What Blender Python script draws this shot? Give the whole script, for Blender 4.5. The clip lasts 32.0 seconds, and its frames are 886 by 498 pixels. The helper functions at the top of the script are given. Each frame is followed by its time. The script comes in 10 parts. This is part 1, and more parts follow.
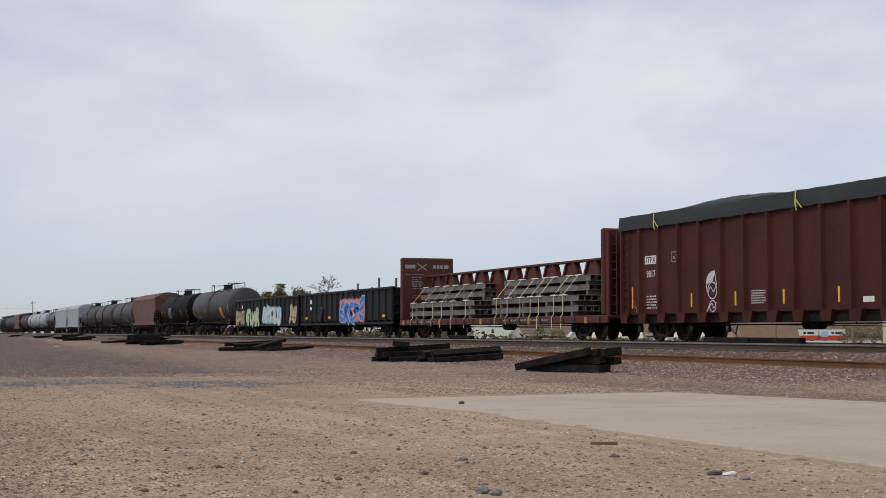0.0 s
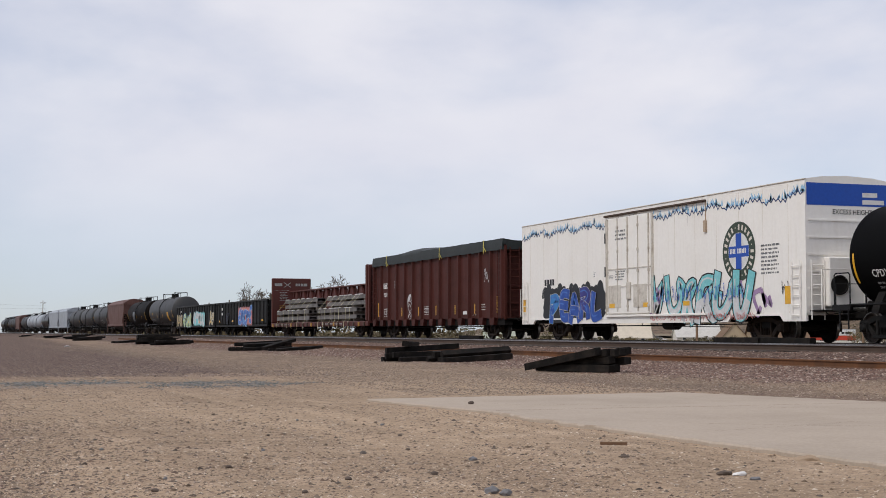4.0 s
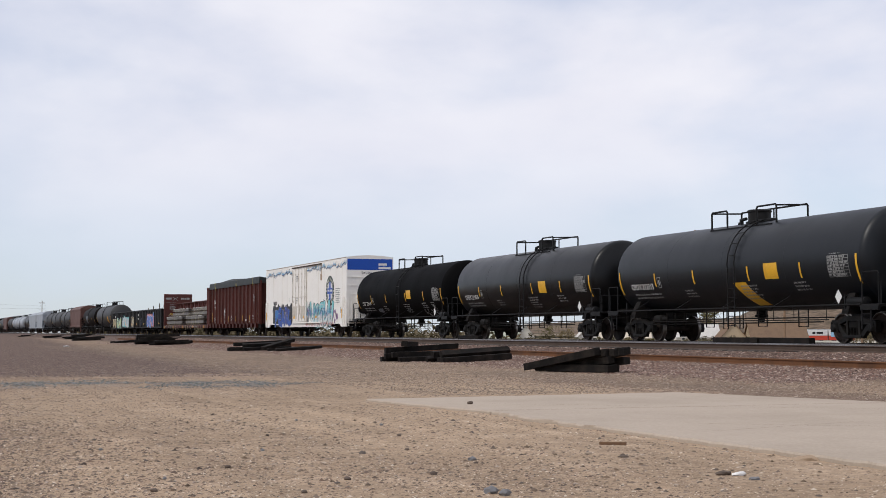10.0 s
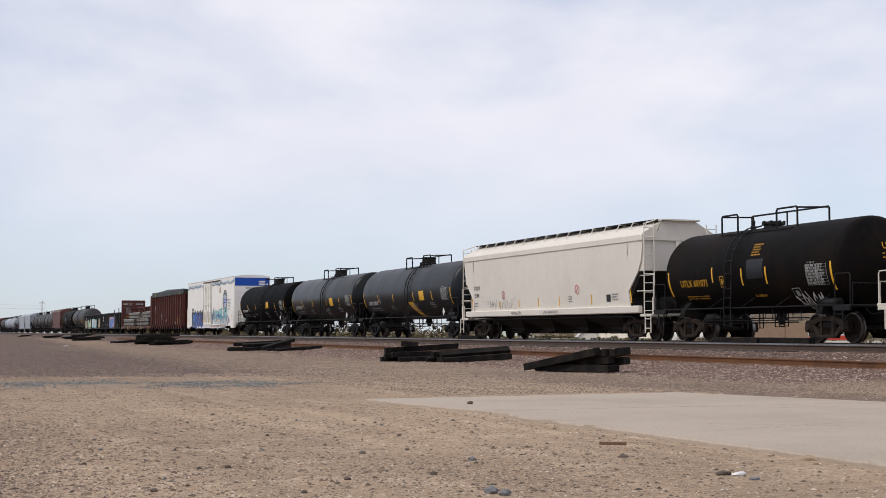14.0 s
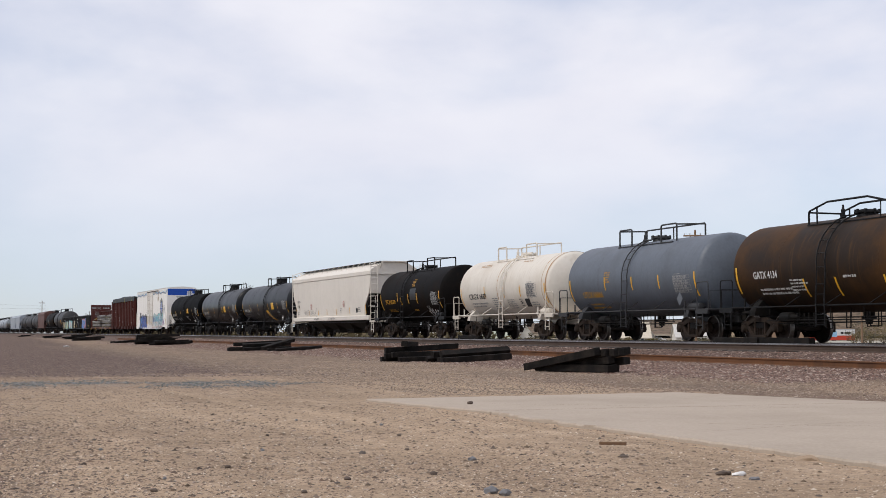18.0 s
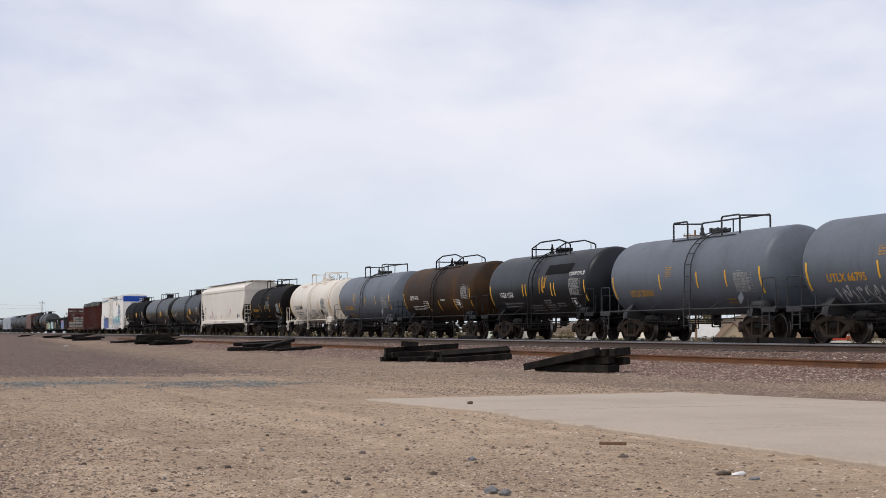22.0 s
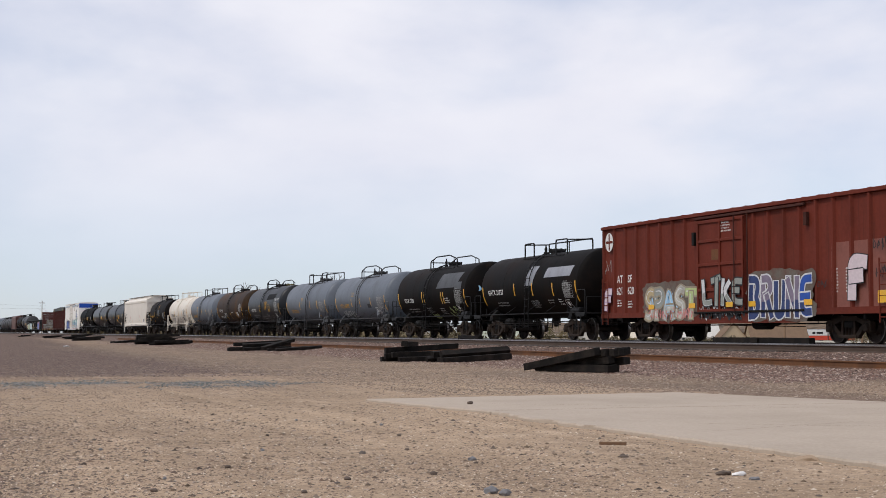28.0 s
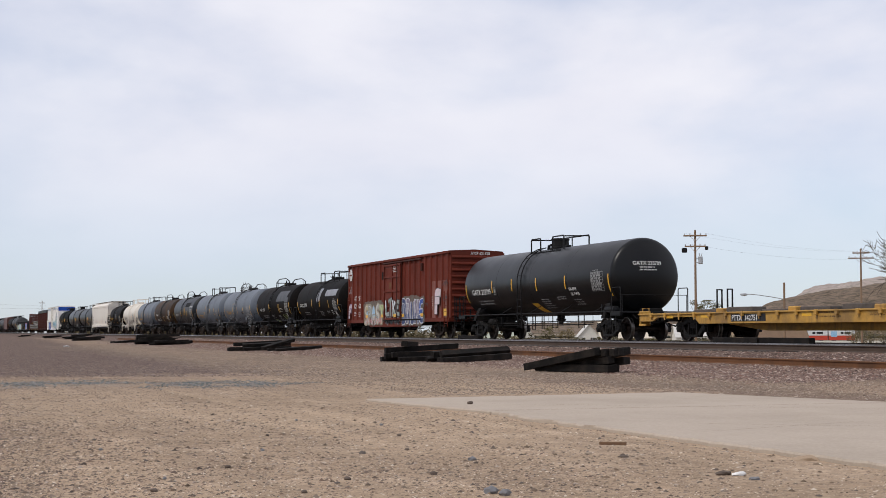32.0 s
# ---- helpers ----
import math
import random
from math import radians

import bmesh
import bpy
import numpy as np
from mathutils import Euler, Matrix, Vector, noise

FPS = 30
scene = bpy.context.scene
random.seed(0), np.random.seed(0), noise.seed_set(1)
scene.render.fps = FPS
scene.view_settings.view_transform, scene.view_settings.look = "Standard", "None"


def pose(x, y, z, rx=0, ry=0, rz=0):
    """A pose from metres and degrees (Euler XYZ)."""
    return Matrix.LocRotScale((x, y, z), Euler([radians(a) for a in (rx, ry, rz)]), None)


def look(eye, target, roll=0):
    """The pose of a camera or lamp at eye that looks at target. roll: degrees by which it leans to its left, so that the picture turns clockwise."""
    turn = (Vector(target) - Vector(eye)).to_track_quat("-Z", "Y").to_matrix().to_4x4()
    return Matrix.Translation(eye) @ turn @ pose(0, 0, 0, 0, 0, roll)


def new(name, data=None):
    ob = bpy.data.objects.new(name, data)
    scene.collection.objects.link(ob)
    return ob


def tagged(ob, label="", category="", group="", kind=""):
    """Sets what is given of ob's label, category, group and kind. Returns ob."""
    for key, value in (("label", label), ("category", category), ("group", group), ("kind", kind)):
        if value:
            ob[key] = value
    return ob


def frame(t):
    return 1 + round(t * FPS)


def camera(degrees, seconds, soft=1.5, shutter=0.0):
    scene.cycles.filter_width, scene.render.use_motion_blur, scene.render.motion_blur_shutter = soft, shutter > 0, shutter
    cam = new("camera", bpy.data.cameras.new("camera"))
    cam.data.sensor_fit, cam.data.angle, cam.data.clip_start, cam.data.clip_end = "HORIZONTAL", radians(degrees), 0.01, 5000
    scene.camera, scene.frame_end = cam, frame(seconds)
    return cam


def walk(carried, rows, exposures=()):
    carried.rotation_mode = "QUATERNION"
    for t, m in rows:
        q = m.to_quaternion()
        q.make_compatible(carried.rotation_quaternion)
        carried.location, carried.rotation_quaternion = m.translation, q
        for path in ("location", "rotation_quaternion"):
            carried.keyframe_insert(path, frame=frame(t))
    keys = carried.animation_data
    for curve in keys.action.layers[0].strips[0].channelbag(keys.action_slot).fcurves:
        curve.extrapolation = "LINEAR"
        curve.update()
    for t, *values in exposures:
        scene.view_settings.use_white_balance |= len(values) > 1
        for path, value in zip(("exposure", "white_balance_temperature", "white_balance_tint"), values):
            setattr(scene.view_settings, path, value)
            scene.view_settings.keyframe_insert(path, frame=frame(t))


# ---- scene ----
# World: x runs along the railway (the train travels towards -x), y away from the camera, z up; 0 is the yard ground.
CAM_Z = 1.05
RAIL_Z = 0.70           # top of the rails under the train
TRACK_Y = 26.70         # centre line of the train's track
NEAR_Y = 22.42          # centre line of the empty track
FOV = 34.57
YAW, PITCH = 69.55, 3.318
FOCAL = 2519.5

cam = camera(FOV, 32.0, 0.6)


def cam_pose(dx):
    return pose(0, 0, CAM_Z, 90 + PITCH, 0, YAW + math.degrees(dx / FOCAL))


walk(cam, [(0.0, cam_pose(-15.3)), (1.0, cam_pose(-15.3)), (1.5, cam_pose(-10.8)), (2.0, cam_pose(-10.6)), (2.5, cam_pose(0.0)), (3.0, cam_pose(0.0)),
           (3.5, cam_pose(1.4)), (9.5, cam_pose(1.4)), (10.0, cam_pose(0.0)), (32.0, cam_pose(0.0))],
     exposures=[(0.0, -0.24), (3.0, -0.22), (5.6, -0.03), (32.0, -0.03)])

# ---- daylight: thin broken overcast with a veiled sun behind the camera ----
SUN_ELEV, SUN_AZ = 50.0, 165.0     # azimuth: degrees from +y towards +x
world = bpy.data.worlds.new("sky")
scene.world = world
world.use_nodes = True


def build_sky():
    nt = world.node_tree
    nt.nodes.clear()
    N, L = nt.nodes.new, nt.links.new
    out, bg = N("ShaderNodeOutputWorld"), N("ShaderNodeBackground")
    sky = N("ShaderNodeTexSky")
    sky.sky_type, sky.sun_disc = "NISHITA", False
    sky.sun_elevation, sky.sun_rotation = radians(SUN_ELEV), radians(SUN_AZ)
    sky.air_density, sky.dust_density, sky.ozone_density = 1.0, 0.3, 2.0
    gain = N("ShaderNodeMix"); gain.data_type, gain.blend_type = "RGBA", "MULTIPLY"
    gain.inputs[0].default_value = 1.0
    gain.inputs[7].default_value = (1.02, 1.075, 1.21, 1)
    L(sky.outputs[0], gain.inputs[6])
    co, mp = N("ShaderNodeTexCoord"), N("ShaderNodeMapping")
    mp.inputs["Scale"].default_value = (1.0, 1.0, 2.2)
    mp.inputs["Rotation"].default_value = (0.1, -0.12, 0.3)
    L(co.outputs["Generated"], mp.inputs[0])
    big, fine = N("ShaderNodeTexNoise"), N("ShaderNodeTexNoise")
    big.inputs["Scale"].default_value, big.inputs["Detail"].default_value, big.inputs["Roughness"].default_value = 2.6, 5.0, 0.5
    big.inputs["Distortion"].default_value = 0.5
    fine.inputs["Scale"].default_value, fine.inputs["Detail"].default_value = 9.0, 8.0
    L(mp.outputs[0], big.inputs["Vector"]); L(mp.outputs[0], fine.inputs["Vector"])
    add = N("ShaderNodeMath"); add.operation = "MULTIPLY_ADD"
    L(fine.outputs[0], add.inputs[0]); add.inputs[1].default_value = 0.28
    L(big.outputs[0], add.inputs[2])
    cover = N("ShaderNodeMapRange"); cover.interpolation_type = "SMOOTHSTEP"
    cover.inputs["From Min"].default_value, cover.inputs["From Max"].default_value = 0.40, 0.82
    cover.inputs["To Min"].default_value, cover.inputs["To Max"].default_value = 0.50, 1.0
    L(add.outputs[0], cover.inputs["Value"])
    # the veil thins towards the horizon
    sep = N("ShaderNodeSeparateXYZ"); L(co.outputs["Generated"], sep.inputs[0])
    low = N("ShaderNodeMapRange")
    low.inputs["From Min"].default_value, low.inputs["From Max"].default_value = 0.0, 0.16
    low.inputs["To Min"].default_value, low.inputs["To Max"].default_value = 0.72, 1.0
    L(sep.outputs[2], low.inputs["Value"])
    cv = N("ShaderNodeMath"); cv.operation = "MULTIPLY"
    L(cover.outputs[0], cv.inputs[0]); L(low.outputs[0], cv.inputs[1])
    cloud = N("ShaderNodeMix"); cloud.data_type = "RGBA"
    cloud.inputs[6].default_value = CLOUD_SHADE
    cloud.inputs[7].default_value = CLOUD_LIT
    L(fine.outputs[0], cloud.inputs[0])
    haze = N("ShaderNodeMapRange"); haze.interpolation_type = "SMOOTHSTEP"
    haze.inputs["From Min"].default_value, haze.inputs["From Max"].default_value = 0.0, 0.13
    haze.inputs["To Min"].default_value, haze.inputs["To Max"].default_value = 0.85, 0.0
    L(sep.outputs[2], haze.inputs["Value"])
    hazy = N("ShaderNodeMix"); hazy.data_type = "RGBA"
    hazy.inputs[7].default_value = CLOUD_LOW
    L(haze.outputs[0], hazy.inputs[0]); L(cloud.outputs[2], hazy.inputs[6])
    mix = N("ShaderNodeMix"); mix.data_type = "RGBA"
    L(cv.outputs[0], mix.inputs[0]); L(gain.outputs[2], mix.inputs[6]); L(hazy.outputs[2], mix.inputs[7])
    L(mix.outputs[2], bg.inputs[0])
    bg.inputs[1].default_value = 0.10
    L(bg.outputs[0], out.inputs[0])


CLOUD_LOW = (6.1, 7.1, 8.6, 1)
CLOUD_SHADE, CLOUD_LIT = (7.75, 7.8, 8.9, 1), (9.42, 9.4, 10.02, 1)
build_sky()
sun = new("sun", bpy.data.lights.new("sun", "SUN"))
sun.data.energy, sun.data.angle, sun.data.color = 1.8, radians(14), (1.0, 0.95, 0.88)
_a, _e = radians(SUN_AZ), radians(SUN_ELEV)
sun.matrix_world = look((math.sin(_a) * math.cos(_e) * 50, math.cos(_a) * math.cos(_e) * 50, math.sin(_e) * 50), (0, 0, 0))

# ---- materials ----
def rgba(c):
    return (c[0], c[1], c[2], 1.0)


def surface(name, col, rough=0.6, metal=0.0, dirt=None, amount=0.4, big=0.7, grain=14.0, streak=0.0, bump=0.15, spec=0.4, vary=0.0, gloss_vary=0.15, speck=0.09):
    """A painted or raw surface: base colour with blotches of dirt, fine grain, downward streaks and slight relief, in metres."""
    m = bpy.data.materials.new(name)
    m.use_nodes = True
    nt = m.node_tree
    N, L = nt.nodes.new, nt.links.new
    b = nt.nodes["Principled BSDF"]
    b.inputs["Metallic"].default_value = metal
    b.inputs["Specular IOR Level"].default_value = spec
    co = N("ShaderNodeTexCoord")
    n1, n2 = N("ShaderNodeTexNoise"), N("ShaderNodeTexNoise")
    n1.inputs["Scale"].default_value, n1.inputs["Detail"].default_value, n1.inputs["Roughness"].default_value = big, 6.0, 0.65
    n2.inputs["Scale"].default_value, n2.inputs["Detail"].default_value = grain, 5.0
    L(co.outputs["Object"], n1.inputs["Vector"]); L(co.outputs["Object"], n2.inputs["Vector"])
    d = dirt or tuple(c * 0.6 for c in col)
    r1 = N("ShaderNodeMapRange"); r1.interpolation_type = "SMOOTHSTEP"
    r1.inputs["From Min"].default_value, r1.inputs["From Max"].default_value = 0.40, 0.72
    r1.inputs["To Max"].default_value = amount
    L(n1.outputs[0], r1.inputs["Value"])
    mask = r1.outputs[0]
    if streak > 0:
        mp, n3 = N("ShaderNodeMapping"), N("ShaderNodeTexNoise")
        mp.inputs["Scale"].default_value = (5.0, 2.0, 0.28)
        n3.inputs["Scale"].default_value, n3.inputs["Detail"].default_value = 1.6, 5.0
        L(co.outputs["Object"], mp.inputs[0]); L(mp.outputs[0], n3.inputs["Vector"])
        r3 = N("ShaderNodeMapRange"); r3.interpolation_type = "SMOOTHSTEP"
        r3.inputs["From Min"].default_value, r3.inputs["From Max"].default_value = 0.48, 0.78
        r3.inputs["To Max"].default_value = streak
        L(n3.outputs[0], r3.inputs["Value"])
        mx = N("ShaderNodeMath"); mx.operation = "MAXIMUM"
        L(mask, mx.inputs[0]); L(r3.outputs[0], mx.inputs[1])
        mask = mx.outputs[0]
    mix = N("ShaderNodeMix"); mix.data_type = "RGBA"
    mix.inputs[6].default_value, mix.inputs[7].default_value = rgba(col), rgba(d)
    L(mask, mix.inputs[0])
    g = N("ShaderNodeMapRange")
    g.inputs["From Min"].default_value, g.inputs["From Max"].default_value = 0.25, 0.75
    g.inputs["To Min"].default_value, g.inputs["To Max"].default_value = 1 - speck, 1 + speck
    L(n2.outputs[0], g.inputs["Value"])
    mul = N("ShaderNodeMix"); mul.data_type, mul.blend_type = "RGBA", "MULTIPLY"
    mul.inputs[0].default_value = 1.0
    L(mix.outputs[2], mul.inputs[6]); L(g.outputs[0], mul.inputs[7])
    colour = mul.outputs[2]
    if vary > 0:
        oi = N("ShaderNodeObjectInfo")
        v = N("ShaderNodeMapRange")
        v.inputs["To Min"].default_value, v.inputs["To Max"].default_value = 1 - vary, 1 + vary
        L(oi.outputs["Random"], v.inputs["Value"])
        mv = N("ShaderNodeMix"); mv.data_type, mv.blend_type = "RGBA", "MULTIPLY"
        mv.inputs[0].default_value = 1.0
        L(colour, mv.inputs[6]); L(v.outputs[0], mv.inputs[7])
        colour = mv.outputs[2]
    L(colour, b.inputs["Base Color"])
    rr = N("ShaderNodeMapRange")
    rr.inputs["To Min"].default_value, rr.inputs["To Max"].default_value = max(0.05, rough - gloss_vary), min(1.0, rough + gloss_vary)
    L(n1.outputs[0], rr.inputs["Value"]); L(rr.outputs[0], b.inputs["Roughness"])
    if bump > 0:
        bp = N("ShaderNodeBump")
        bp.inputs["Strength"].default_value, bp.inputs["Distance"].default_value = bump, 0.01
        L(n2.outputs[0], bp.inputs["Height"]); L(bp.outputs[0], b.inputs["Normal"])
    return m


RUST = (0.16, 0.075, 0.04)
DUST = (0.30, 0.24, 0.19)
MAT = {
    "black": surface("black_tank_paint", (0.0034, 0.0036, 0.0041), 0.36, 0, (0.008, 0.0078, 0.0078), 0.5, 0.5, 20, 0.35, 0.015, 0.27),
    "black_matte": surface("matt_black_tank_paint", (0.0022, 0.0023, 0.0025), 0.65, 0, (0.005, 0.0048, 0.0048), 0.5, 0.5, 20, 0.35, 0.02, 0.05),
    "black_old": surface("worn_black_tank_paint", (0.0040, 0.0037, 0.0036), 0.6, 0, (0.020, 0.0115, 0.0075), 0.7, 0.4, 16, 0.5, 0.03, 0.06),
    "black_blue": surface("faded_blue_black_paint", (0.0060, 0.0078, 0.0105), 0.42, 0, (0.0105, 0.012, 0.0138), 0.5, 0.5, 18, 0.4, 0.02, 0.32),
    "grey": surface("blue_grey_tank_paint", (0.105, 0.122, 0.148), 0.5, 0, (0.075, 0.082, 0.092), 0.6, 0.6, 12, 0.5, 0.06, 0.45),
    "grey_dark": surface("dark_grey_tank_paint", (0.026, 0.027, 0.029), 0.55, 0, (0.044, 0.040, 0.036), 0.5, 0.6, 12, 0.4, 0.06, 0.4),
    "silver": surface("pale_silver_tank_paint", (0.33, 0.36, 0.40), 0.5, 0, (0.22, 0.22, 0.22), 0.5, 0.6, 12, 0.4, 0.06, 0.4),
    "brown": surface("rust_brown_tank_paint", (0.018, 0.0105, 0.006), 0.62, 0, (0.088, 0.037, 0.007), 0.85, 0.33, 9, 0.55, 0.06, 0.2),
    "cream": surface("cream_tank_paint", (0.68, 0.63, 0.55), 0.55, 0, (0.45, 0.36, 0.26), 0.4, 0.4, 8, 0.35, 0.0, 0.3, speck=0.03),
    "white_hop": surface("off_white_hopper_paint", (0.72, 0.665, 0.585), 0.55, 0, (0.52, 0.47, 0.41), 0.35, 0.35, 6, 0.25, 0.0, 0.3, speck=0.025),
    "white_reefer": surface("white_reefer_paint", (0.87, 0.84, 0.785), 0.45, 0, (0.66, 0.59, 0.50), 0.20, 0.4, 8, 0.18, 0.0, 0.4, speck=0.03),
    "grimy_white": surface("grimy_white_paint", (0.64, 0.60, 0.53), 0.6, 0, (0.26, 0.19, 0.13), 0.5, 2.5, 14, 0.4, 0.0, 0.3),
    "rust_white": surface("rust_stained_white_paint", (0.46, 0.36, 0.26), 0.6, 0, (0.25, 0.15, 0.09), 0.6, 2.5, 14, 0.4, 0.0, 0.3),
    "red_gon": surface("maroon_gondola_paint", (0.070, 0.0175, 0.0125), 0.6, 0, (0.036, 0.0125, 0.009), 0.7, 0.55, 10, 0.5, 0.08, 0.18),
    "red_box": surface("oxide_red_boxcar_paint", (0.140, 0.0265, 0.0150), 0.66, 0, (0.062, 0.0165, 0.0105), 0.6, 0.5, 9, 0.5, 0.08, 0.15),
    "red_dark": surface("sooty_red_paint", (0.06, 0.018, 0.012), 0.7, 0, (0.03, 0.012, 0.009), 0.6, 1.0, 10, 0.3, 0.05, 0.2),
    "red_patch": surface("repainted_red_patch", (0.22, 0.078, 0.058), 0.6, 0, (0.155, 0.058, 0.044), 0.5, 0.8, 10, 0.3, 0.04, 0.3),
    "red_flat": surface("maroon_flat_car_paint", (0.085, 0.0225, 0.018), 0.6, 0, (0.06, 0.025, 0.017), 0.6, 0.6, 10, 0.4, 0.08, 0.3),
    "red_hop": surface("faded_red_hopper_paint", (0.125, 0.060, 0.048), 0.6, 0, (0.08, 0.045, 0.037), 0.5, 0.6, 10, 0.4, 0.05, 0.3),
    "dark_gon": surface("black_gondola_paint", (0.011, 0.0115, 0.012), 0.6, 0, (0.026, 0.022, 0.019), 0.6, 0.6, 10, 0.5, 0.08, 0.2),
    "yellow_flat": surface("yellow_flat_car_paint", (0.50, 0.275, 0.055), 0.6, 0, (0.16, 0.10, 0.05), 0.75, 1.1, 10, 0.6, 0.05, 0.35),
    "frame": surface("sooty_black_frame", (0.009, 0.0085, 0.008), 0.7, 0, (0.022, 0.017, 0.014), 0.5, 2.0, 20, 0.0, 0.1, 0.15),
    "pipe": surface("black_pipe_paint", (0.010, 0.010, 0.0105), 0.5, 0, (0.022, 0.020, 0.018), 0.4, 3.0, 20, 0.0, 0.0, 0.15),
    "truck": surface("dusty_cast_steel", (0.020, 0.0130, 0.0088), 0.85, 0, (0.042, 0.0245, 0.0145), 0.7, 3.0, 25, 0.0, 0.2, 0.3),
    "truck_black": surface("black_cast_steel", (0.008, 0.0078, 0.0076), 0.6, 0, (0.03, 0.025, 0.02), 0.5, 3.0, 25, 0.0, 0.2, 0.15),
    "wheel": surface("rusty_wheel_plate", (0.030, 0.020, 0.015), 0.7, 0.2, (0.013, 0.011, 0.010), 0.7, 4.0, 25, 0.0, 0.1, 0.3),
    "tread": surface("worn_tread_steel", (0.20, 0.185, 0.17), 0.34, 0.9, (0.08, 0.065, 0.055), 0.5, 6.0, 30, 0.0, 0.0, 0.5),
    "bay": surface("grimy_bay_paint", (0.030, 0.025, 0.020), 0.8, 0, (0.016, 0.013, 0.011), 0.6, 0.8, 12, 0.4, 0.05, 0.2),
    "stripe": surface("yellow_reflective_tape", (0.78, 0.42, 0.02), 0.4, 0, (0.45, 0.25, 0.04), 0.35, 3.0, 30, 0.0, 0.0, 0.5),
    "white_mark": surface("white_stencil_paint", (0.72, 0.72, 0.70), 0.6, 0, (0.42, 0.41, 0.39), 0.4, 4.0, 30, 0.0, 0.0, 0.3),
    "dim_mark": surface("faded_stencil_paint", (0.33, 0.33, 0.32), 0.6, 0, (0.14, 0.14, 0.14), 0.6, 5.0, 30, 0.0, 0.0, 0.3),
    "yellow_mark": surface("yellow_stencil_paint", (0.60, 0.30, 0.02), 0.6, 0, (0.24, 0.17, 0.05), 0.5, 4.0, 30, 0.0, 0.0, 0.3),
    "black_mark": surface("black_stencil_paint", (0.02, 0.02, 0.022), 0.6, 0, (0.08, 0.08, 0.08), 0.3, 4.0, 30, 0.0, 0.0, 0.3),
    "patch_grey": surface("grey_touch_up_paint", (0.115, 0.125, 0.14), 0.5, 0, (0.08, 0.085, 0.09), 0.5, 1.5, 14, 0.0, 0.03, 0.4),
    "patch_dark": surface("dark_touch_up_paint", (0.052, 0.055, 0.060), 0.5, 0, (0.03, 0.031, 0.033), 0.5, 1.5, 14, 0.0, 0.03, 0.35),
    "patch_light": surface("pale_touch_up_paint", (0.26, 0.27, 0.30), 0.5, 0, (0.17, 0.175, 0.19), 0.5, 1.5, 14, 0.0, 0.03, 0.4),
    "blue_band": surface("deep_blue_paint", (0.006, 0.068, 0.40), 0.45, 0, (0.03, 0.08, 0.30), 0.3, 1.0, 12, 0.0, 0.0, 0.4),
    "green_ring": surface("dark_green_paint", (0.035, 0.055, 0.035), 0.5, 0, (0.06, 0.07, 0.05), 0.3, 1.0, 12, 0.0, 0.0, 0.4),
    "g_blue": surface("blue_spray_paint", (0.055, 0.16, 0.50), 0.5, 0, (0.03, 0.08, 0.30), 0.6, 2.5, 14, 0.0, 0.0, 0.4),
    "g_navy": surface("navy_spray_paint", (0.022, 0.04, 0.13), 0.5, 0, (0.04, 0.07, 0.2), 0.5, 2.5, 14, 0.0, 0.0, 0.4),
    "g_sky": surface("pale_blue_spray_paint", (0.33, 0.56, 0.74), 0.5, 0, (0.16, 0.34, 0.6), 0.6, 2.5, 14, 0.0, 0.0, 0.4),
    "g_teal": surface("turquoise_spray_paint", (0.17, 0.52, 0.54), 0.5, 0, (0.32, 0.62, 0.66), 0.7, 2.2, 14, 0.0, 0.0, 0.4),
    "g_azure": surface("azure_spray_paint", (0.03, 0.20, 0.50), 0.5, 0, (0.02, 0.10, 0.36), 0.5, 2.5, 14, 0.0, 0.0, 0.4),
    "g_royal": surface("royal_blue_spray_paint", (0.018, 0.075, 0.36), 0.5, 0, (0.012, 0.045, 0.22), 0.5, 2.5, 14, 0.0, 0.0, 0.4),
    "g_indigo": surface("indigo_spray_paint", (0.035, 0.035, 0.22), 0.5, 0, (0.02, 0.03, 0.15), 0.5, 2.5, 14, 0.0, 0.0, 0.4),
    "g_cream": surface("cream_spray_paint", (0.48, 0.47, 0.40), 0.5, 0, (0.20, 0.18, 0.16), 0.6, 2.5, 14, 0.0, 0.0, 0.4),
    "g_black": surface("black_spray_paint", (0.012, 0.012, 0.014), 0.5, 0, (0.03, 0.03, 0.034), 0.5, 2.5, 14, 0.0, 0.0, 0.4),
    "g_white": surface("white_spray_paint", (0.62, 0.62, 0.62), 0.55, 0, (0.40, 0.40, 0.41), 0.6, 2.5, 14, 0.0, 0.0, 0.4),
    "g_violet": surface("mauve_spray_paint", (0.36, 0.24, 0.40), 0.5, 0, (0.22, 0.14, 0.28), 0.6, 2.5, 14, 0.0, 0.0, 0.4),
    "g_lime": surface("lime_spray_paint", (0.42, 0.50, 0.20), 0.5, 0, (0.28, 0.40, 0.25), 0.6, 2.5, 14, 0.0, 0.0, 0.4),
    "g_sage": surface("sage_grey_spray_paint", (0.27, 0.29, 0.26), 0.5, 0, (0.2, 0.2, 0.18), 0.6, 2.5, 14, 0.0, 0.0, 0.4),
    "g_pink": surface("salmon_spray_paint", (0.60, 0.22, 0.20), 0.5, 0, (0.42, 0.16, 0.15), 0.6, 2.5, 14, 0.0, 0.0, 0.4),
    "g_tan": surface("ochre_spray_paint", (0.44, 0.35, 0.19), 0.5, 0, (0.3, 0.22, 0.12), 0.6, 2.5, 14, 0.0, 0.0, 0.4),
    "g_haze": surface("thin_grey_overspray", (0.135, 0.115, 0.095), 0.6, 0, (0.12, 0.05, 0.035), 0.9, 1.8, 14, 0.0, 0.0, 0.2),
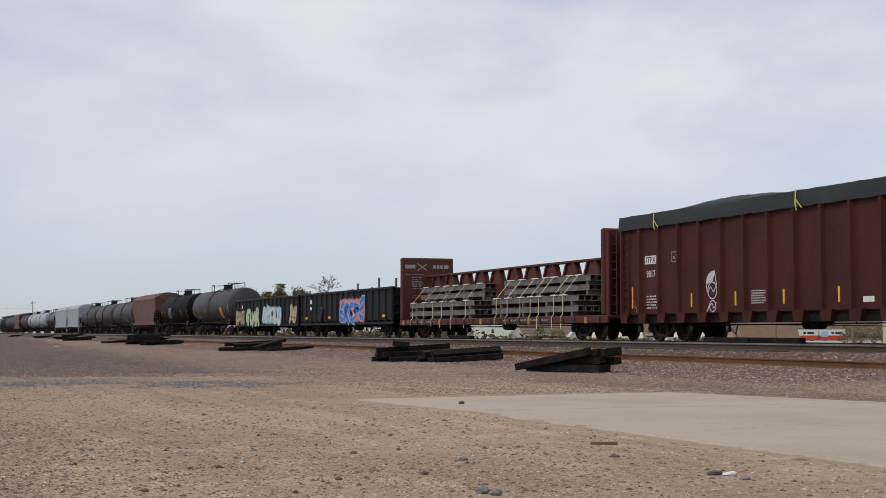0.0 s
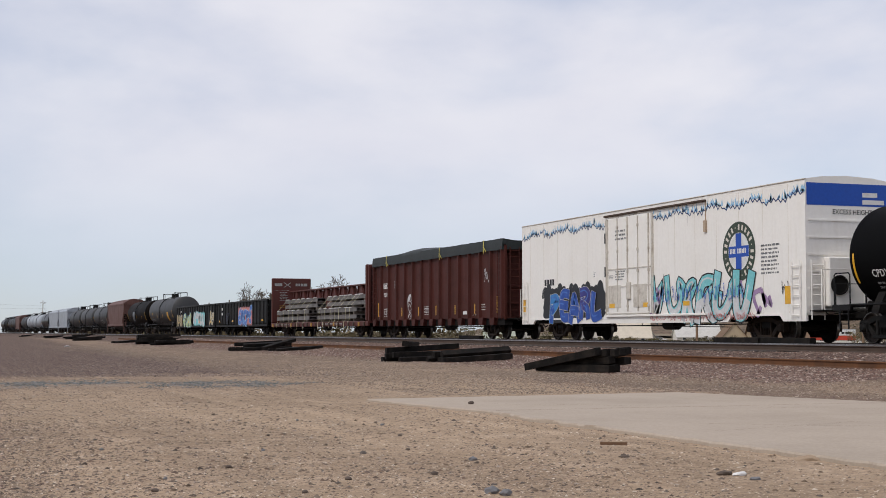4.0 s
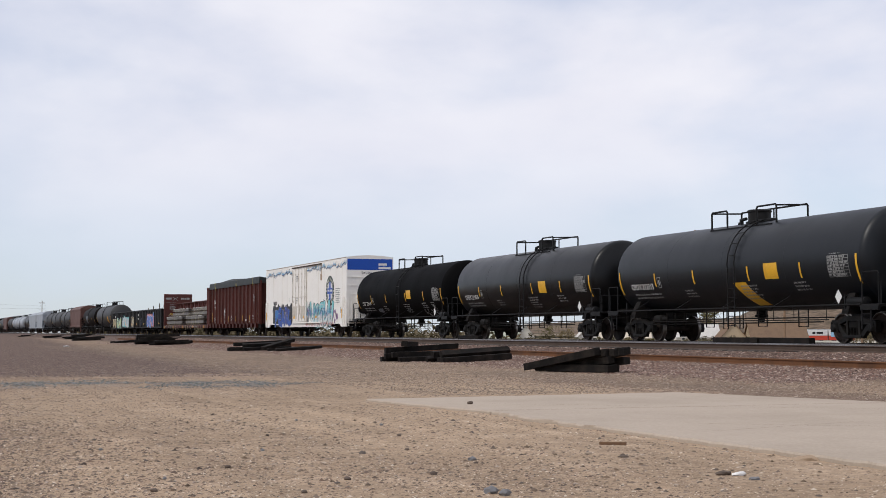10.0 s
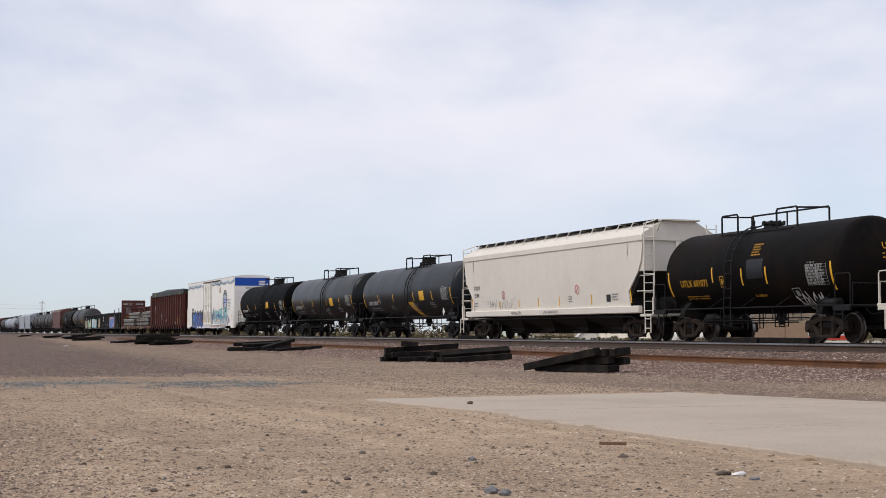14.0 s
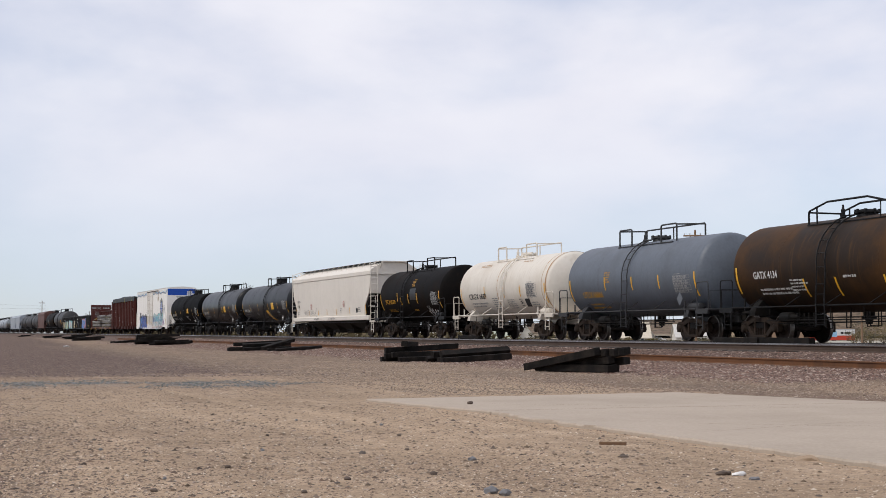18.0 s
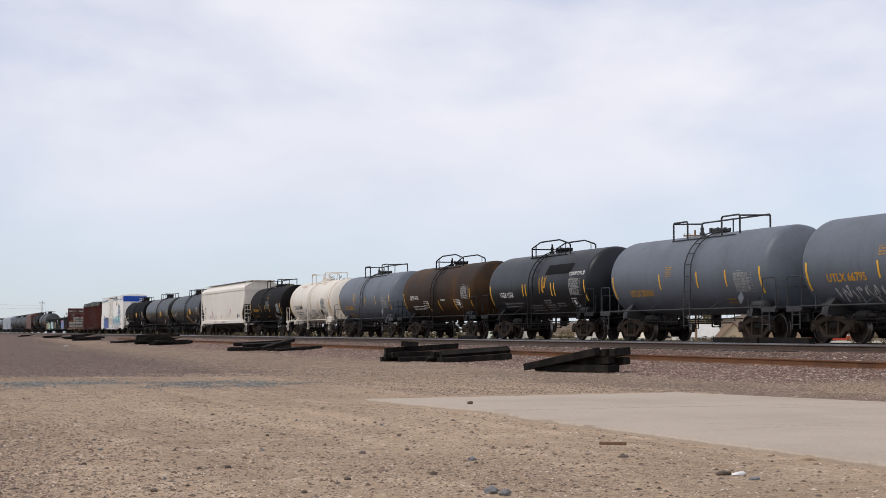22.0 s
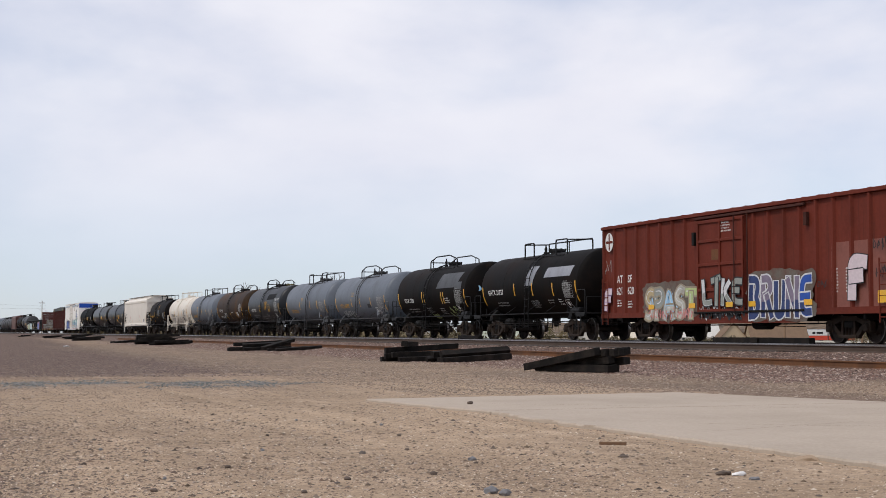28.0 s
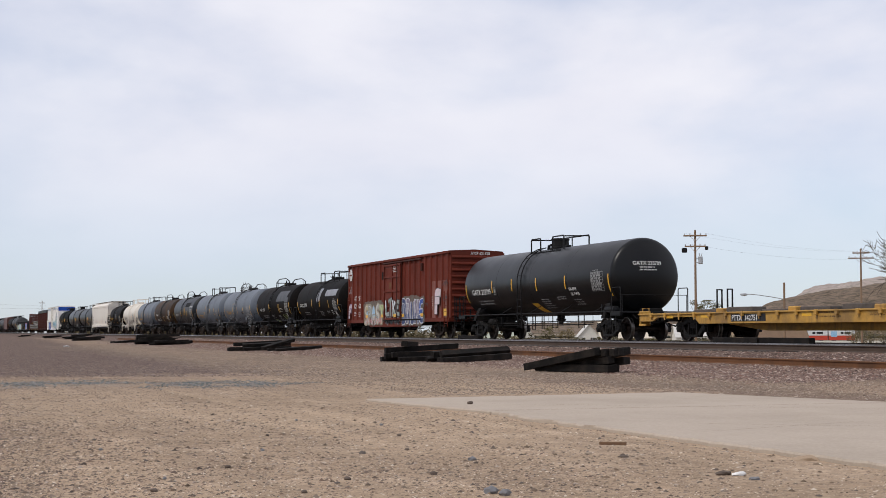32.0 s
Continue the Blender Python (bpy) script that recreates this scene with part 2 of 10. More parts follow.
    "g_putty": surface("putty_spray_paint", (0.30, 0.26, 0.19), 0.55, 0, (0.24, 0.16, 0.12), 0.7, 1.6, 14, 0.0, 0.0, 0.3),
    "g_violet_grey": surface("violet_grey_spray_paint", (0.20, 0.16, 0.22), 0.5, 0, (0.12, 0.10, 0.16), 0.5, 2.5, 14, 0.0, 0.0, 0.4),
    "tarp": surface("dark_green_grey_tarpaulin", (0.017, 0.022, 0.021), 0.6, 0, (0.034, 0.037, 0.036), 0.6, 1.2, 6, 0.0, 0.5, 0.35),
    "g_mauve_pale": surface("pale_pink_spray_paint", (0.62, 0.52, 0.54), 0.5, 0, (0.5, 0.42, 0.45), 0.5, 2.5, 14, 0.0, 0.0, 0.4),
    "rust_stain": surface("orange_rust_stain", (0.40, 0.22, 0.10), 0.8, 0, (0.60, 0.50, 0.38), 0.8, 1.6, 12, 0.3, 0.05, 0.2),
    "strap": surface("yellow_cargo_strap", (0.60, 0.50, 0.10), 0.7, 0, (0.4, 0.34, 0.1), 0.4, 4, 20, 0.0, 0.1, 0.3),
    "strap_cream": surface("cream_cargo_strap", (0.62, 0.57, 0.38), 0.7, 0, (0.5, 0.42, 0.2), 0.4, 4, 20, 0.0, 0.1, 0.3),
    "steel_load": surface("mill_scale_steel_beams", (0.165, 0.152, 0.145), 0.6, 0.1, (0.046, 0.040, 0.036), 0.6, 1.4, 10, 0.0, 0.1, 0.4),
    "plank": surface("weathered_timber_plank", (0.20, 0.17, 0.14), 0.85, 0, (0.12, 0.10, 0.085), 0.6, 2.0, 18, 0.0, 0.3, 0.2, 0.25),
    "tie": surface("creosoted_timber", (0.0085, 0.0076, 0.0070), 0.75, 0, (0.034, 0.027, 0.022), 0.6, 3.0, 22, 0.0, 0.5, 0.12, 0.3),
    "tie_old": surface("grey_weathered_sleeper", (0.10, 0.085, 0.075), 0.9, 0, (0.05, 0.042, 0.037), 0.6, 3.0, 22, 0.0, 0.5, 0.2, 0.25),
    "rail_side": surface("brown_rail_rust", (0.075, 0.050, 0.037), 0.85, 0.0, (0.05, 0.036, 0.029), 0.6, 1.5, 20, 0.0, 0.2, 0.3),
    "rail_rusty": surface("orange_rail_rust", (0.15, 0.066, 0.030), 0.9, 0.0, (0.055, 0.034, 0.024), 0.7, 1.2, 16, 0.0, 0.3, 0.25),
    "rail_top": surface("polished_rail_head", (0.26, 0.255, 0.25), 0.32, 0.95, (0.15, 0.13, 0.115), 0.5, 1.5, 25, 0.0, 0.0, 0.5),
    "mat_black": surface("black_rubber_block", (0.025, 0.026, 0.028), 0.7, 0, (0.06, 0.055, 0.05), 0.5, 2, 18, 0.0, 0.2, 0.3),
}

# ---- mesh helpers ----
class Shape:
    """Vertices and faces gathered for one mesh; each face keeps a material slot."""

    def __init__(self):
        self.v, self.f, self.s = [], [], []

    def add(self, verts, faces, slot=0):
        o = len(self.v)
        self.v.extend(tuple(p) for p in verts)
        self.f.extend(tuple(i + o for i in f) for f in faces)
        self.s.extend([slot] * len(faces))
        return self

    def box(self, x0, x1, y0, y1, z0, z1, b=0.0, slot=0, m=None):
        if b <= 0:
            vs = [(x, y, z) for x in (x0, x1) for y in (y0, y1) for z in (z0, z1)]
            fs = [(0, 1, 3, 2), (4, 6, 7, 5), (0, 4, 5, 1), (2, 3, 7, 6), (0, 2, 6, 4), (1, 5, 7, 3)]
        else:
            b = min(b, (x1 - x0) * 0.45, (y1 - y0) * 0.45, (z1 - z0) * 0.45)
            vs, idx = [], {}
            lo, hi = (x0, y0, z0), (x1, y1, z1)
            for c in [(i, j, k) for i in (0, 1) for j in (0, 1) for k in (0, 1)]:
                for ax in range(3):
                    p = [(hi[a] if c[a] else lo[a]) if a == ax else ((hi[a] - b) if c[a] else (lo[a] + b)) for a in range(3)]
                    idx[c + (ax,)] = len(vs)
                    vs.append(tuple(p))
            fs = []
            for ax in range(3):
                o = [a for a in range(3) if a != ax]
                for side in (0, 1):
                    loop = []
                    for q in ((0, 0), (1, 0), (1, 1), (0, 1)):
                        c = [0, 0, 0]
                        c[ax], c[o[0]], c[o[1]] = side, q[0], q[1]
                        loop.append(idx[tuple(c) + (ax,)])
                    fs.append(tuple(loop))
            for ax in range(3):
                o = [a for a in range(3) if a != ax]
                for q in ((0, 0), (1, 0), (1, 1), (0, 1)):
                    c0, c1 = [0, 0, 0], [0, 0, 0]
                    c0[o[0]] = c1[o[0]] = q[0]
                    c0[o[1]] = c1[o[1]] = q[1]
                    c1[ax] = 1
                    fs.append((idx[tuple(c0) + (o[0],)], idx[tuple(c0) + (o[1],)], idx[tuple(c1) + (o[1],)], idx[tuple(c1) + (o[0],)]))
            for c in [(i, j, k) for i in (0, 1) for j in (0, 1) for k in (0, 1)]:
                fs.append((idx[c + (0,)], idx[c + (1,)], idx[c + (2,)]))
        if m is not None:
            vs = [tuple(m @ Vector(p)) for p in vs]
        return self.add(vs, fs, slot)

    def prism(self, pts, y0, y1, slot=0, axis="y"):
        """A polygon extruded. axis y: points are (x, z); axis x: points are (y, z)."""
        n = len(pts)
        if axis == "y":
            vs = [(p[0], y0, p[1]) for p in pts] + [(p[0], y1, p[1]) for p in pts]
        elif axis == "x":
            vs = [(y0, p[0], p[1]) for p in pts] + [(y1, p[0], p[1]) for p in pts]
        else:
            vs = [(p[0], p[1], y0) for p in pts] + [(p[0], p[1], y1) for p in pts]
        fs = [tuple(range(n)), tuple(range(2 * n - 1, n - 1, -1))] + [(i, (i + 1) % n, n + (i + 1) % n, n + i) for i in range(n)]
        return self.add(vs, fs, slot)

    def tube(self, pts, r, n=6, slot=0, caps=True):
        pts = [Vector(p) for p in pts]
        rings = []
        last = None
        for i, p in enumerate(pts):
            d = ((pts[min(i + 1, len(pts) - 1)] - p).normalized() + (p - pts[max(i - 1, 0)]).normalized())
            d = d.normalized() if d.length > 1e-6 else Vector((0, 0, 1))
            u = last if last is not None else (Vector((0, 0, 1)) if abs(d.z) < 0.9 else Vector((1, 0, 0)))
            u = (u - d * u.dot(d))
            if u.length < 1e-4:
                u = Vector((1, 0, 0)) - d * d.x
            u.normalize()
            last = u
            w = d.cross(u)
            rr = r[i] if isinstance(r, (list, tuple)) else r
            rings.append([p + (u * math.cos(2 * math.pi * k / n) + w * math.sin(2 * math.pi * k / n)) * rr for k in range(n)])
        vs = [q for ring in rings for q in ring]
        fs = [(i * n + k, i * n + (k + 1) % n, (i + 1) * n + (k + 1) % n, (i + 1) * n + k) for i in range(len(pts) - 1) for k in range(n)]
        if caps:
            fs += [tuple(range(n - 1, -1, -1)), tuple(range((len(pts) - 1) * n, len(pts) * n))]
        return self.add(vs, fs, slot)

    def lathe(self, prof, axis="x", c=(0, 0, 0), n=24, slots=None, caps=True):
        """Profile of (along, radius) turned round an axis through c."""
        vs, fs, sl = [], [], []
        for a, r in prof:
            for k in range(n):
                u, w = r * math.cos(2 * math.pi * k / n), r * math.sin(2 * math.pi * k / n)
                vs.append({"x": (c[0] + a, c[1] + u, c[2] + w), "y": (c[0] + u, c[1] + a, c[2] + w), "z": (c[0] + u, c[1] + w, c[2] + a)}[axis])
        for i in range(len(prof) - 1):
            for k in range(n):
                fs.append((i * n + k, i * n + (k + 1) % n, (i + 1) * n + (k + 1) % n, (i + 1) * n + k))
                sl.append(slots[i] if slots else 0)
        if caps:
            fs += [tuple(range(n)), tuple(range((len(prof) - 1) * n, len(prof) * n))]
            sl += [0, 0]
        o = len(self.v)
        self.v.extend(vs)
        self.f.extend(tuple(i + o for i in f) for f in fs)
        self.s.extend(sl)
        return self

    def mesh(self, name, mats, smooth=35):
        me = bpy.data.meshes.new(name)
        me.from_pydata(self.v, [], self.f)
        for m in (mats if isinstance(mats, (list, tuple)) else [mats]):
            me.materials.append(m)
        if any(self.s):
            me.polygons.foreach_set("material_index", self.s)
        bm = bmesh.new()
        bm.from_mesh(me)
        bmesh.ops.recalc_face_normals(bm, faces=bm.faces)
        bm.to_mesh(me)
        bm.free()
        if smooth:
            me.polygons.foreach_set("use_smooth", [True] * len(me.polygons))
            me.set_sharp_from_angle(angle=radians(smooth))
        me.update()
        return me


def part(name, shape, mats, parent=None, label="", at=(0, 0, 0), smooth=35):
    me = shape if isinstance(shape, bpy.types.Mesh) else shape.mesh(name, mats, smooth)
    ob = new(name, me)
    ob.location = at
    ob.parent = parent
    if label:
        tagged(ob, label)
    return ob


def empty(name, m, label, category, group="", kind=""):
    ob = new(name)
    ob.empty_display_size = 0.3
    ob.matrix_basis = m
    return tagged(ob, label, category, group, kind)


# ---- flat paint on curved and plain sides ----
def on_side(y):
    return lambda u, v, lift: (u, y - lift, v)


def on_end(x, sign=1):
    return lambda u, v, lift: (x + sign * lift, u, v)


def on_tank(zc, r):
    return lambda u, v, lift: (u, -math.sqrt(max(0.01, (r + lift) ** 2 - (v - zc) ** 2)), v)


def paint(name, polys, place, mat, parent, label="", lift=0.006):
    """Polygons (u, v) laid on a side as one thin painted mark."""
    sh = Shape()
    for p in polys:
        sh.add([place(u, v, lift) for u, v in p], [tuple(range(len(p)))])
    me = bpy.data.meshes.new(name)
    me.from_pydata(sh.v, [], sh.f)
    me.materials.append(mat)
    ob = new(name, me)
    ob.parent = parent
    if label:
        tagged(ob, label)
    if len(polys) > 3 and name.split("_")[0] in ("stencil", "graffiti", "eaves", "inspection", "emblem", "lettering"):
        tagged(ob, kind="stuff")
    return ob


def rect(u0, v0, u1, v1, n=1, lean=0.0):
    out = []
    for i in range(n):
        a, b = v0 + (v1 - v0) * i / n, v0 + (v1 - v0) * (i + 1) / n
        la, lb = lean * i / n, lean * (i + 1) / n
        out.append([(u0 + la, a), (u1 + la, a), (u1 + lb, b), (u0 + lb, b)])
    return out


def bars(u, v, w, h, rows, seed=0, gap=0.50):
    """Lines of unreadable small print: words of short upright bars."""
    rng = random.Random(seed)
    out, rh = [], h / rows
    lw = max(0.030, rh * (1 - gap) * 0.55)
    for r in range(rows):
        x, end = u, u + w * rng.uniform(0.7, 1.0)
        top = v + h - r * rh
        while x < end - lw:
            for _ in range(rng.randint(2, 6)):
                if x > end - lw:
                    break
                d = rh * (1 - gap) * rng.choice((0.0, 0.0, 0.0, 0.35))
                out += rect(x, top - rh * (1 - gap) + d * rng.choice((0, 1)), x + lw * 0.72, top - d * 0.5)
                x += lw
            x += lw * rng.uniform(0.7, 1.4)
    return out


def ring(u, v, r0, r1, n=28, su=1.0, a0=0.0, a1=6.2832):
    out = []
    for i in range(n):
        a, b = a0 + (a1 - a0) * i / n, a0 + (a1 - a0) * (i + 1) / n
        out.append([(u + su * r0 * math.cos(a), v + r0 * math.sin(a)), (u + su * r1 * math.cos(a), v + r1 * math.sin(a)),
                    (u + su * r1 * math.cos(b), v + r1 * math.sin(b)), (u + su * r0 * math.cos(b), v + r0 * math.sin(b))])
    return out


def stroke(pts, w):
    """A painted line of width w through points, as a mitred ribbon of quads."""
    n, rim = len(pts), []
    for i in range(n):
        a, c = pts[max(0, i - 1)], pts[min(n - 1, i + 1)]
        p = pts[i]
        d0 = Vector((p[0] - a[0], p[1] - a[1])) if i else Vector((c[0] - p[0], c[1] - p[1]))
        d1 = Vector((c[0] - p[0], c[1] - p[1])) if i < n - 1 else d0
        d0 = d0.normalized() if d0.length > 1e-6 else Vector((1, 0))
        d1 = d1.normalized() if d1.length > 1e-6 else d0
        t = d0 + d1
        t = t.normalized() if t.length > 0.3 else d0
        k = min(1.6, 1.0 / max(0.3, t.dot(d0)))
        e = (-0.3 * w if i == 0 else 0.3 * w if i == n - 1 else 0.0)
        x, y = p[0] + t.x * e, p[1] + t.y * e
        rim.append(((x - t.y * w / 2 * k, y + t.x * w / 2 * k), (x + t.y * w / 2 * k, y - t.x * w / 2 * k)))
    return [[rim[i][0], rim[i][1], rim[i + 1][1], rim[i + 1][0]] for i in range(n - 1)]


def paint_layers(name, layers, place, mat, parent, label=""):
    """Like paint(), for (polygons, lift) pairs that overlap one another."""
    sh = Shape()
    for polys, lift in layers:
        for p in polys:
            sh.add([place(u, v, lift) for u, v in p], [tuple(range(len(p)))])
    me = bpy.data.meshes.new(name)
    me.from_pydata(sh.v, [], sh.f)
    me.materials.append(mat)
    ob = new(name, me)
    ob.parent = parent
    return tagged(ob, label, kind="stuff")


TEXT_CACHE = {}


def letters(text, height, bold=0.0):
    """The built-in font's outlines as polygons, the first letter's foot at (0, 0)."""
    key = (text, bold)
    if key not in TEXT_CACHE:
        cu = bpy.data.curves.new("lettering", "FONT")
        cu.body, cu.size, cu.resolution_u, cu.offset = text, 1.0, 2, bold
        ob = bpy.data.objects.new("lettering", cu)
        scene.collection.objects.link(ob)
        dg = bpy.context.evaluated_depsgraph_get()
        me = bpy.data.meshes.new_from_object(ob.evaluated_get(dg))
        TEXT_CACHE[key] = ([(v.co.x, v.co.y) for v in me.vertices], [tuple(p.vertices) for p in me.polygons])
        bpy.data.objects.remove(ob)
        bpy.data.curves.remove(cu)
        bpy.data.meshes.remove(me)
    vs, fs = TEXT_CACHE[key]
    k = height / 0.7
    return [[(vs[i][0] * k, vs[i][1] * k) for i in f] for f in fs]


def write(text, u, v, height, place, mat, parent, name="lettering", squeeze=1.0, bold=0.0, lift=0.012, label=""):
    return paint(name, [[(u + a * squeeze, v + b) for a, b in p] for p in letters(text, height, bold)], place, mat, parent, label, lift)


def smooth_line(pts):
    """Corner-cut twice, for the sweep of a spray can."""
    for _ in range(2):
        out = [pts[0]]
        for p, q in zip(pts[:-1], pts[1:]):
            out += [(p[0] * 0.75 + q[0] * 0.25, p[1] * 0.75 + q[1] * 0.25), (p[0] * 0.25 + q[0] * 0.75, p[1] * 0.25 + q[1] * 0.75)]
        pts = out + [pts[-1]]
    return pts


def tag_piece(seed, u, v, w, h, n, place, fill, line, parent, shine=None, cloud=None, name="graffiti_piece", label="", slant=0.12, low=None):
    """A sprayed piece: interlocking angular letter-like forms with outlines, highlights and a cloud behind."""
    rng = random.Random(seed)
    forms, edges, shines, fuzz, lows = [], [], [], [], []
    step = w / n
    for i in range(n):
        x = u + i * step
        hh = h * rng.uniform(0.78, 1.0)
        y = v + h * rng.uniform(0.0, 0.08)
        t = step * rng.uniform(0.28, 0.36)
        kind = rng.randrange(5)
        X = lambda a, b: (x + a * step + slant * b * hh + 0.03 * h * math.sin(7 * a + 5 * b + seed), y + b * hh)
        lines = [[[X(0.15, 0.02), X(0.12, 0.55), X(0.2, 0.98)], [X(0.15, 0.95), X(0.75, 0.9), X(0.85, 0.6), X(0.25, 0.48)]],
                 [[X(0.85, 0.96), X(0.2, 0.9), X(0.12, 0.1), X(0.85, 0.03)], [X(0.15, 0.5), X(0.7, 0.55)]],
                 [[X(0.08, 0.02), X(0.45, 0.98), X(0.9, 0.03)], [X(0.25, 0.38), X(0.75, 0.36)]],
                 [[X(0.12, 0.03), X(0.14, 0.96), X(0.6, 0.95), X(0.8, 0.72), X(0.3, 0.5), X(0.92, 0.02)]],
                 [[X(0.12, 0.98), X(0.2, 0.15), X(0.55, 0.02), X(0.88, 0.25), X(0.82, 0.97)]]][kind]
        for ln in lines:
            wild = [(p[0] + rng.uniform(-0.24, 0.24) * step, p[1] + rng.uniform(-0.13, 0.13) * hh) for p in ln]
            if rng.random() < 0.6:
                wild.append((wild[-1][0] + rng.uniform(-0.5, 0.6) * step, v + hh * rng.random()))
            ln = smooth_line(wild)
            z = 0.008 + 0.0016 * len(forms)
            edges.append((stroke(ln, t * 1.28), z))
            forms.append((stroke(ln, t), z + 0.0005))
            under = [p for p in ln if p[1] < v + 0.46 * h]
            if low and len(under) > 2:
                lows.append((stroke(under, t * rng.uniform(0.6, 0.95)), z + 0.0009))
            shines += [(stroke([(p[0] - 0.16 * t, p[1] + 0.16 * t) for p in ln[2:-3]], t * 0.16), z + 0.0012)] if len(ln) > 7 else []
    if cloud:
        k = max(8, int(w / h * 7))
        for i in range(k):
            a = u + (i + 0.5) * w / k + slant * h * 0.5
            fuzz.append([(a + 0.62 * w / k * 1.35 * math.cos(q) * rng.uniform(0.85, 1.15), v + h * 0.52 + h * 0.60 * math.sin(q) * rng.uniform(0.88, 1.08)) for q in [j * 0.5236 for j in range(12)]])
        for i, p in enumerate(fuzz):
            paint("graffiti_cloud", [p], place, cloud, parent, "sprayed backing of a graffiti piece", 0.004 + 0.0004 * (i % 5))
    paint_layers("graffiti_outline", edges, place, line, parent, "outline of a graffiti piece")
    ob = paint_layers(name, forms, place, fill, parent, label or "colourful sprayed graffiti lettering")
    if lows:
        paint_layers("graffiti_fade", lows, place, low, parent, "second colour in the lower half of a graffiti piece")
    if shine:
        paint_layers("graffiti_highlight", shines, place, shine, parent, "pale highlights of a graffiti piece")
    return ob


GLYPHS = {
    "P": [[(0.18, 0.0), (0.16, 0.5), (0.18, 1.0)], [(0.12, 0.95), (0.62, 1.0), (0.86, 0.76), (0.60, 0.50), (0.22, 0.48)]],
    "E": [[(0.84, 0.97), (0.34, 0.95), (0.16, 0.72), (0.16, 0.28), (0.34, 0.04), (0.88, 0.06)], [(0.18, 0.50), (0.70, 0.54)]],
    "A": [[(0.06, 0.0), (0.30, 0.62), (0.46, 1.0), (0.68, 0.62), (0.92, 0.0)], [(0.24, 0.34), (0.78, 0.34)]],
    "R": [[(0.18, 0.0), (0.16, 0.5), (0.18, 1.0)], [(0.12, 0.95), (0.60, 1.0), (0.84, 0.76), (0.58, 0.54), (0.26, 0.50)], [(0.46, 0.52), (0.68, 0.28), (0.92, 0.0)]],
    "L": [[(0.20, 1.0), (0.16, 0.5), (0.18, 0.10), (0.50, 0.04), (0.94, 0.10)]],
    "B": [[(0.18, 0.0), (0.16, 0.5), (0.18, 1.0)], [(0.10, 0.95), (0.60, 1.0), (0.78, 0.76), (0.52, 0.54), (0.84, 0.36), (0.66, 0.04), (0.10, 0.03)]],
    "U": [[(0.14, 1.0), (0.16, 0.30), (0.34, 0.04), (0.64, 0.04), (0.84, 0.30), (0.84, 1.0)]],
    "N": [[(0.14, 0.0), (0.16, 0.98)], [(0.16, 0.96), (0.50, 0.52), (0.82, 0.04)], [(0.84, 0.0), (0.86, 1.0)]],
    "F": [[(0.90, 0.95), (0.30, 0.98), (0.20, 0.60), (0.24, 0.0)], [(0.22, 0.54), (0.72, 0.56)]],
    "S": [[(0.86, 0.90), (0.50, 1.0), (0.18, 0.80), (0.36, 0.54), (0.74, 0.44), (0.82, 0.18), (0.50, 0.0), (0.12, 0.10)]],
    "K": [[(0.16, 0.0), (0.16, 1.0)], [(0.86, 1.0), (0.26, 0.50), (0.90, 0.0)]],
    "T": [[(0.08, 0.96), (0.92, 0.98)], [(0.50, 0.96), (0.48, 0.0)]],
}


def blot(u, v, w, h, seed, n=54, amp=0.10):
    """An uneven sprayed patch: a rounded rectangle with a lumpy, drifting rim."""
    pts = []
    for i in range(n):
        a = 2 * math.pi * i / n
        c, d = math.cos(a), math.sin(a)
        k = (abs(c) ** 5 + abs(d) ** 5) ** -0.2
        k *= 1 + amp * noise.noise(Vector((c * 3.2 + seed, d * 3.2, seed * 1.7))) + amp * 0.8 * noise.noise(Vector((c * 8 + seed, d * 8, 4)))
        pts.append((u + w / 2 + w / 2 * k * c, v + h / 2 + h / 2 * k * d))
    return pts


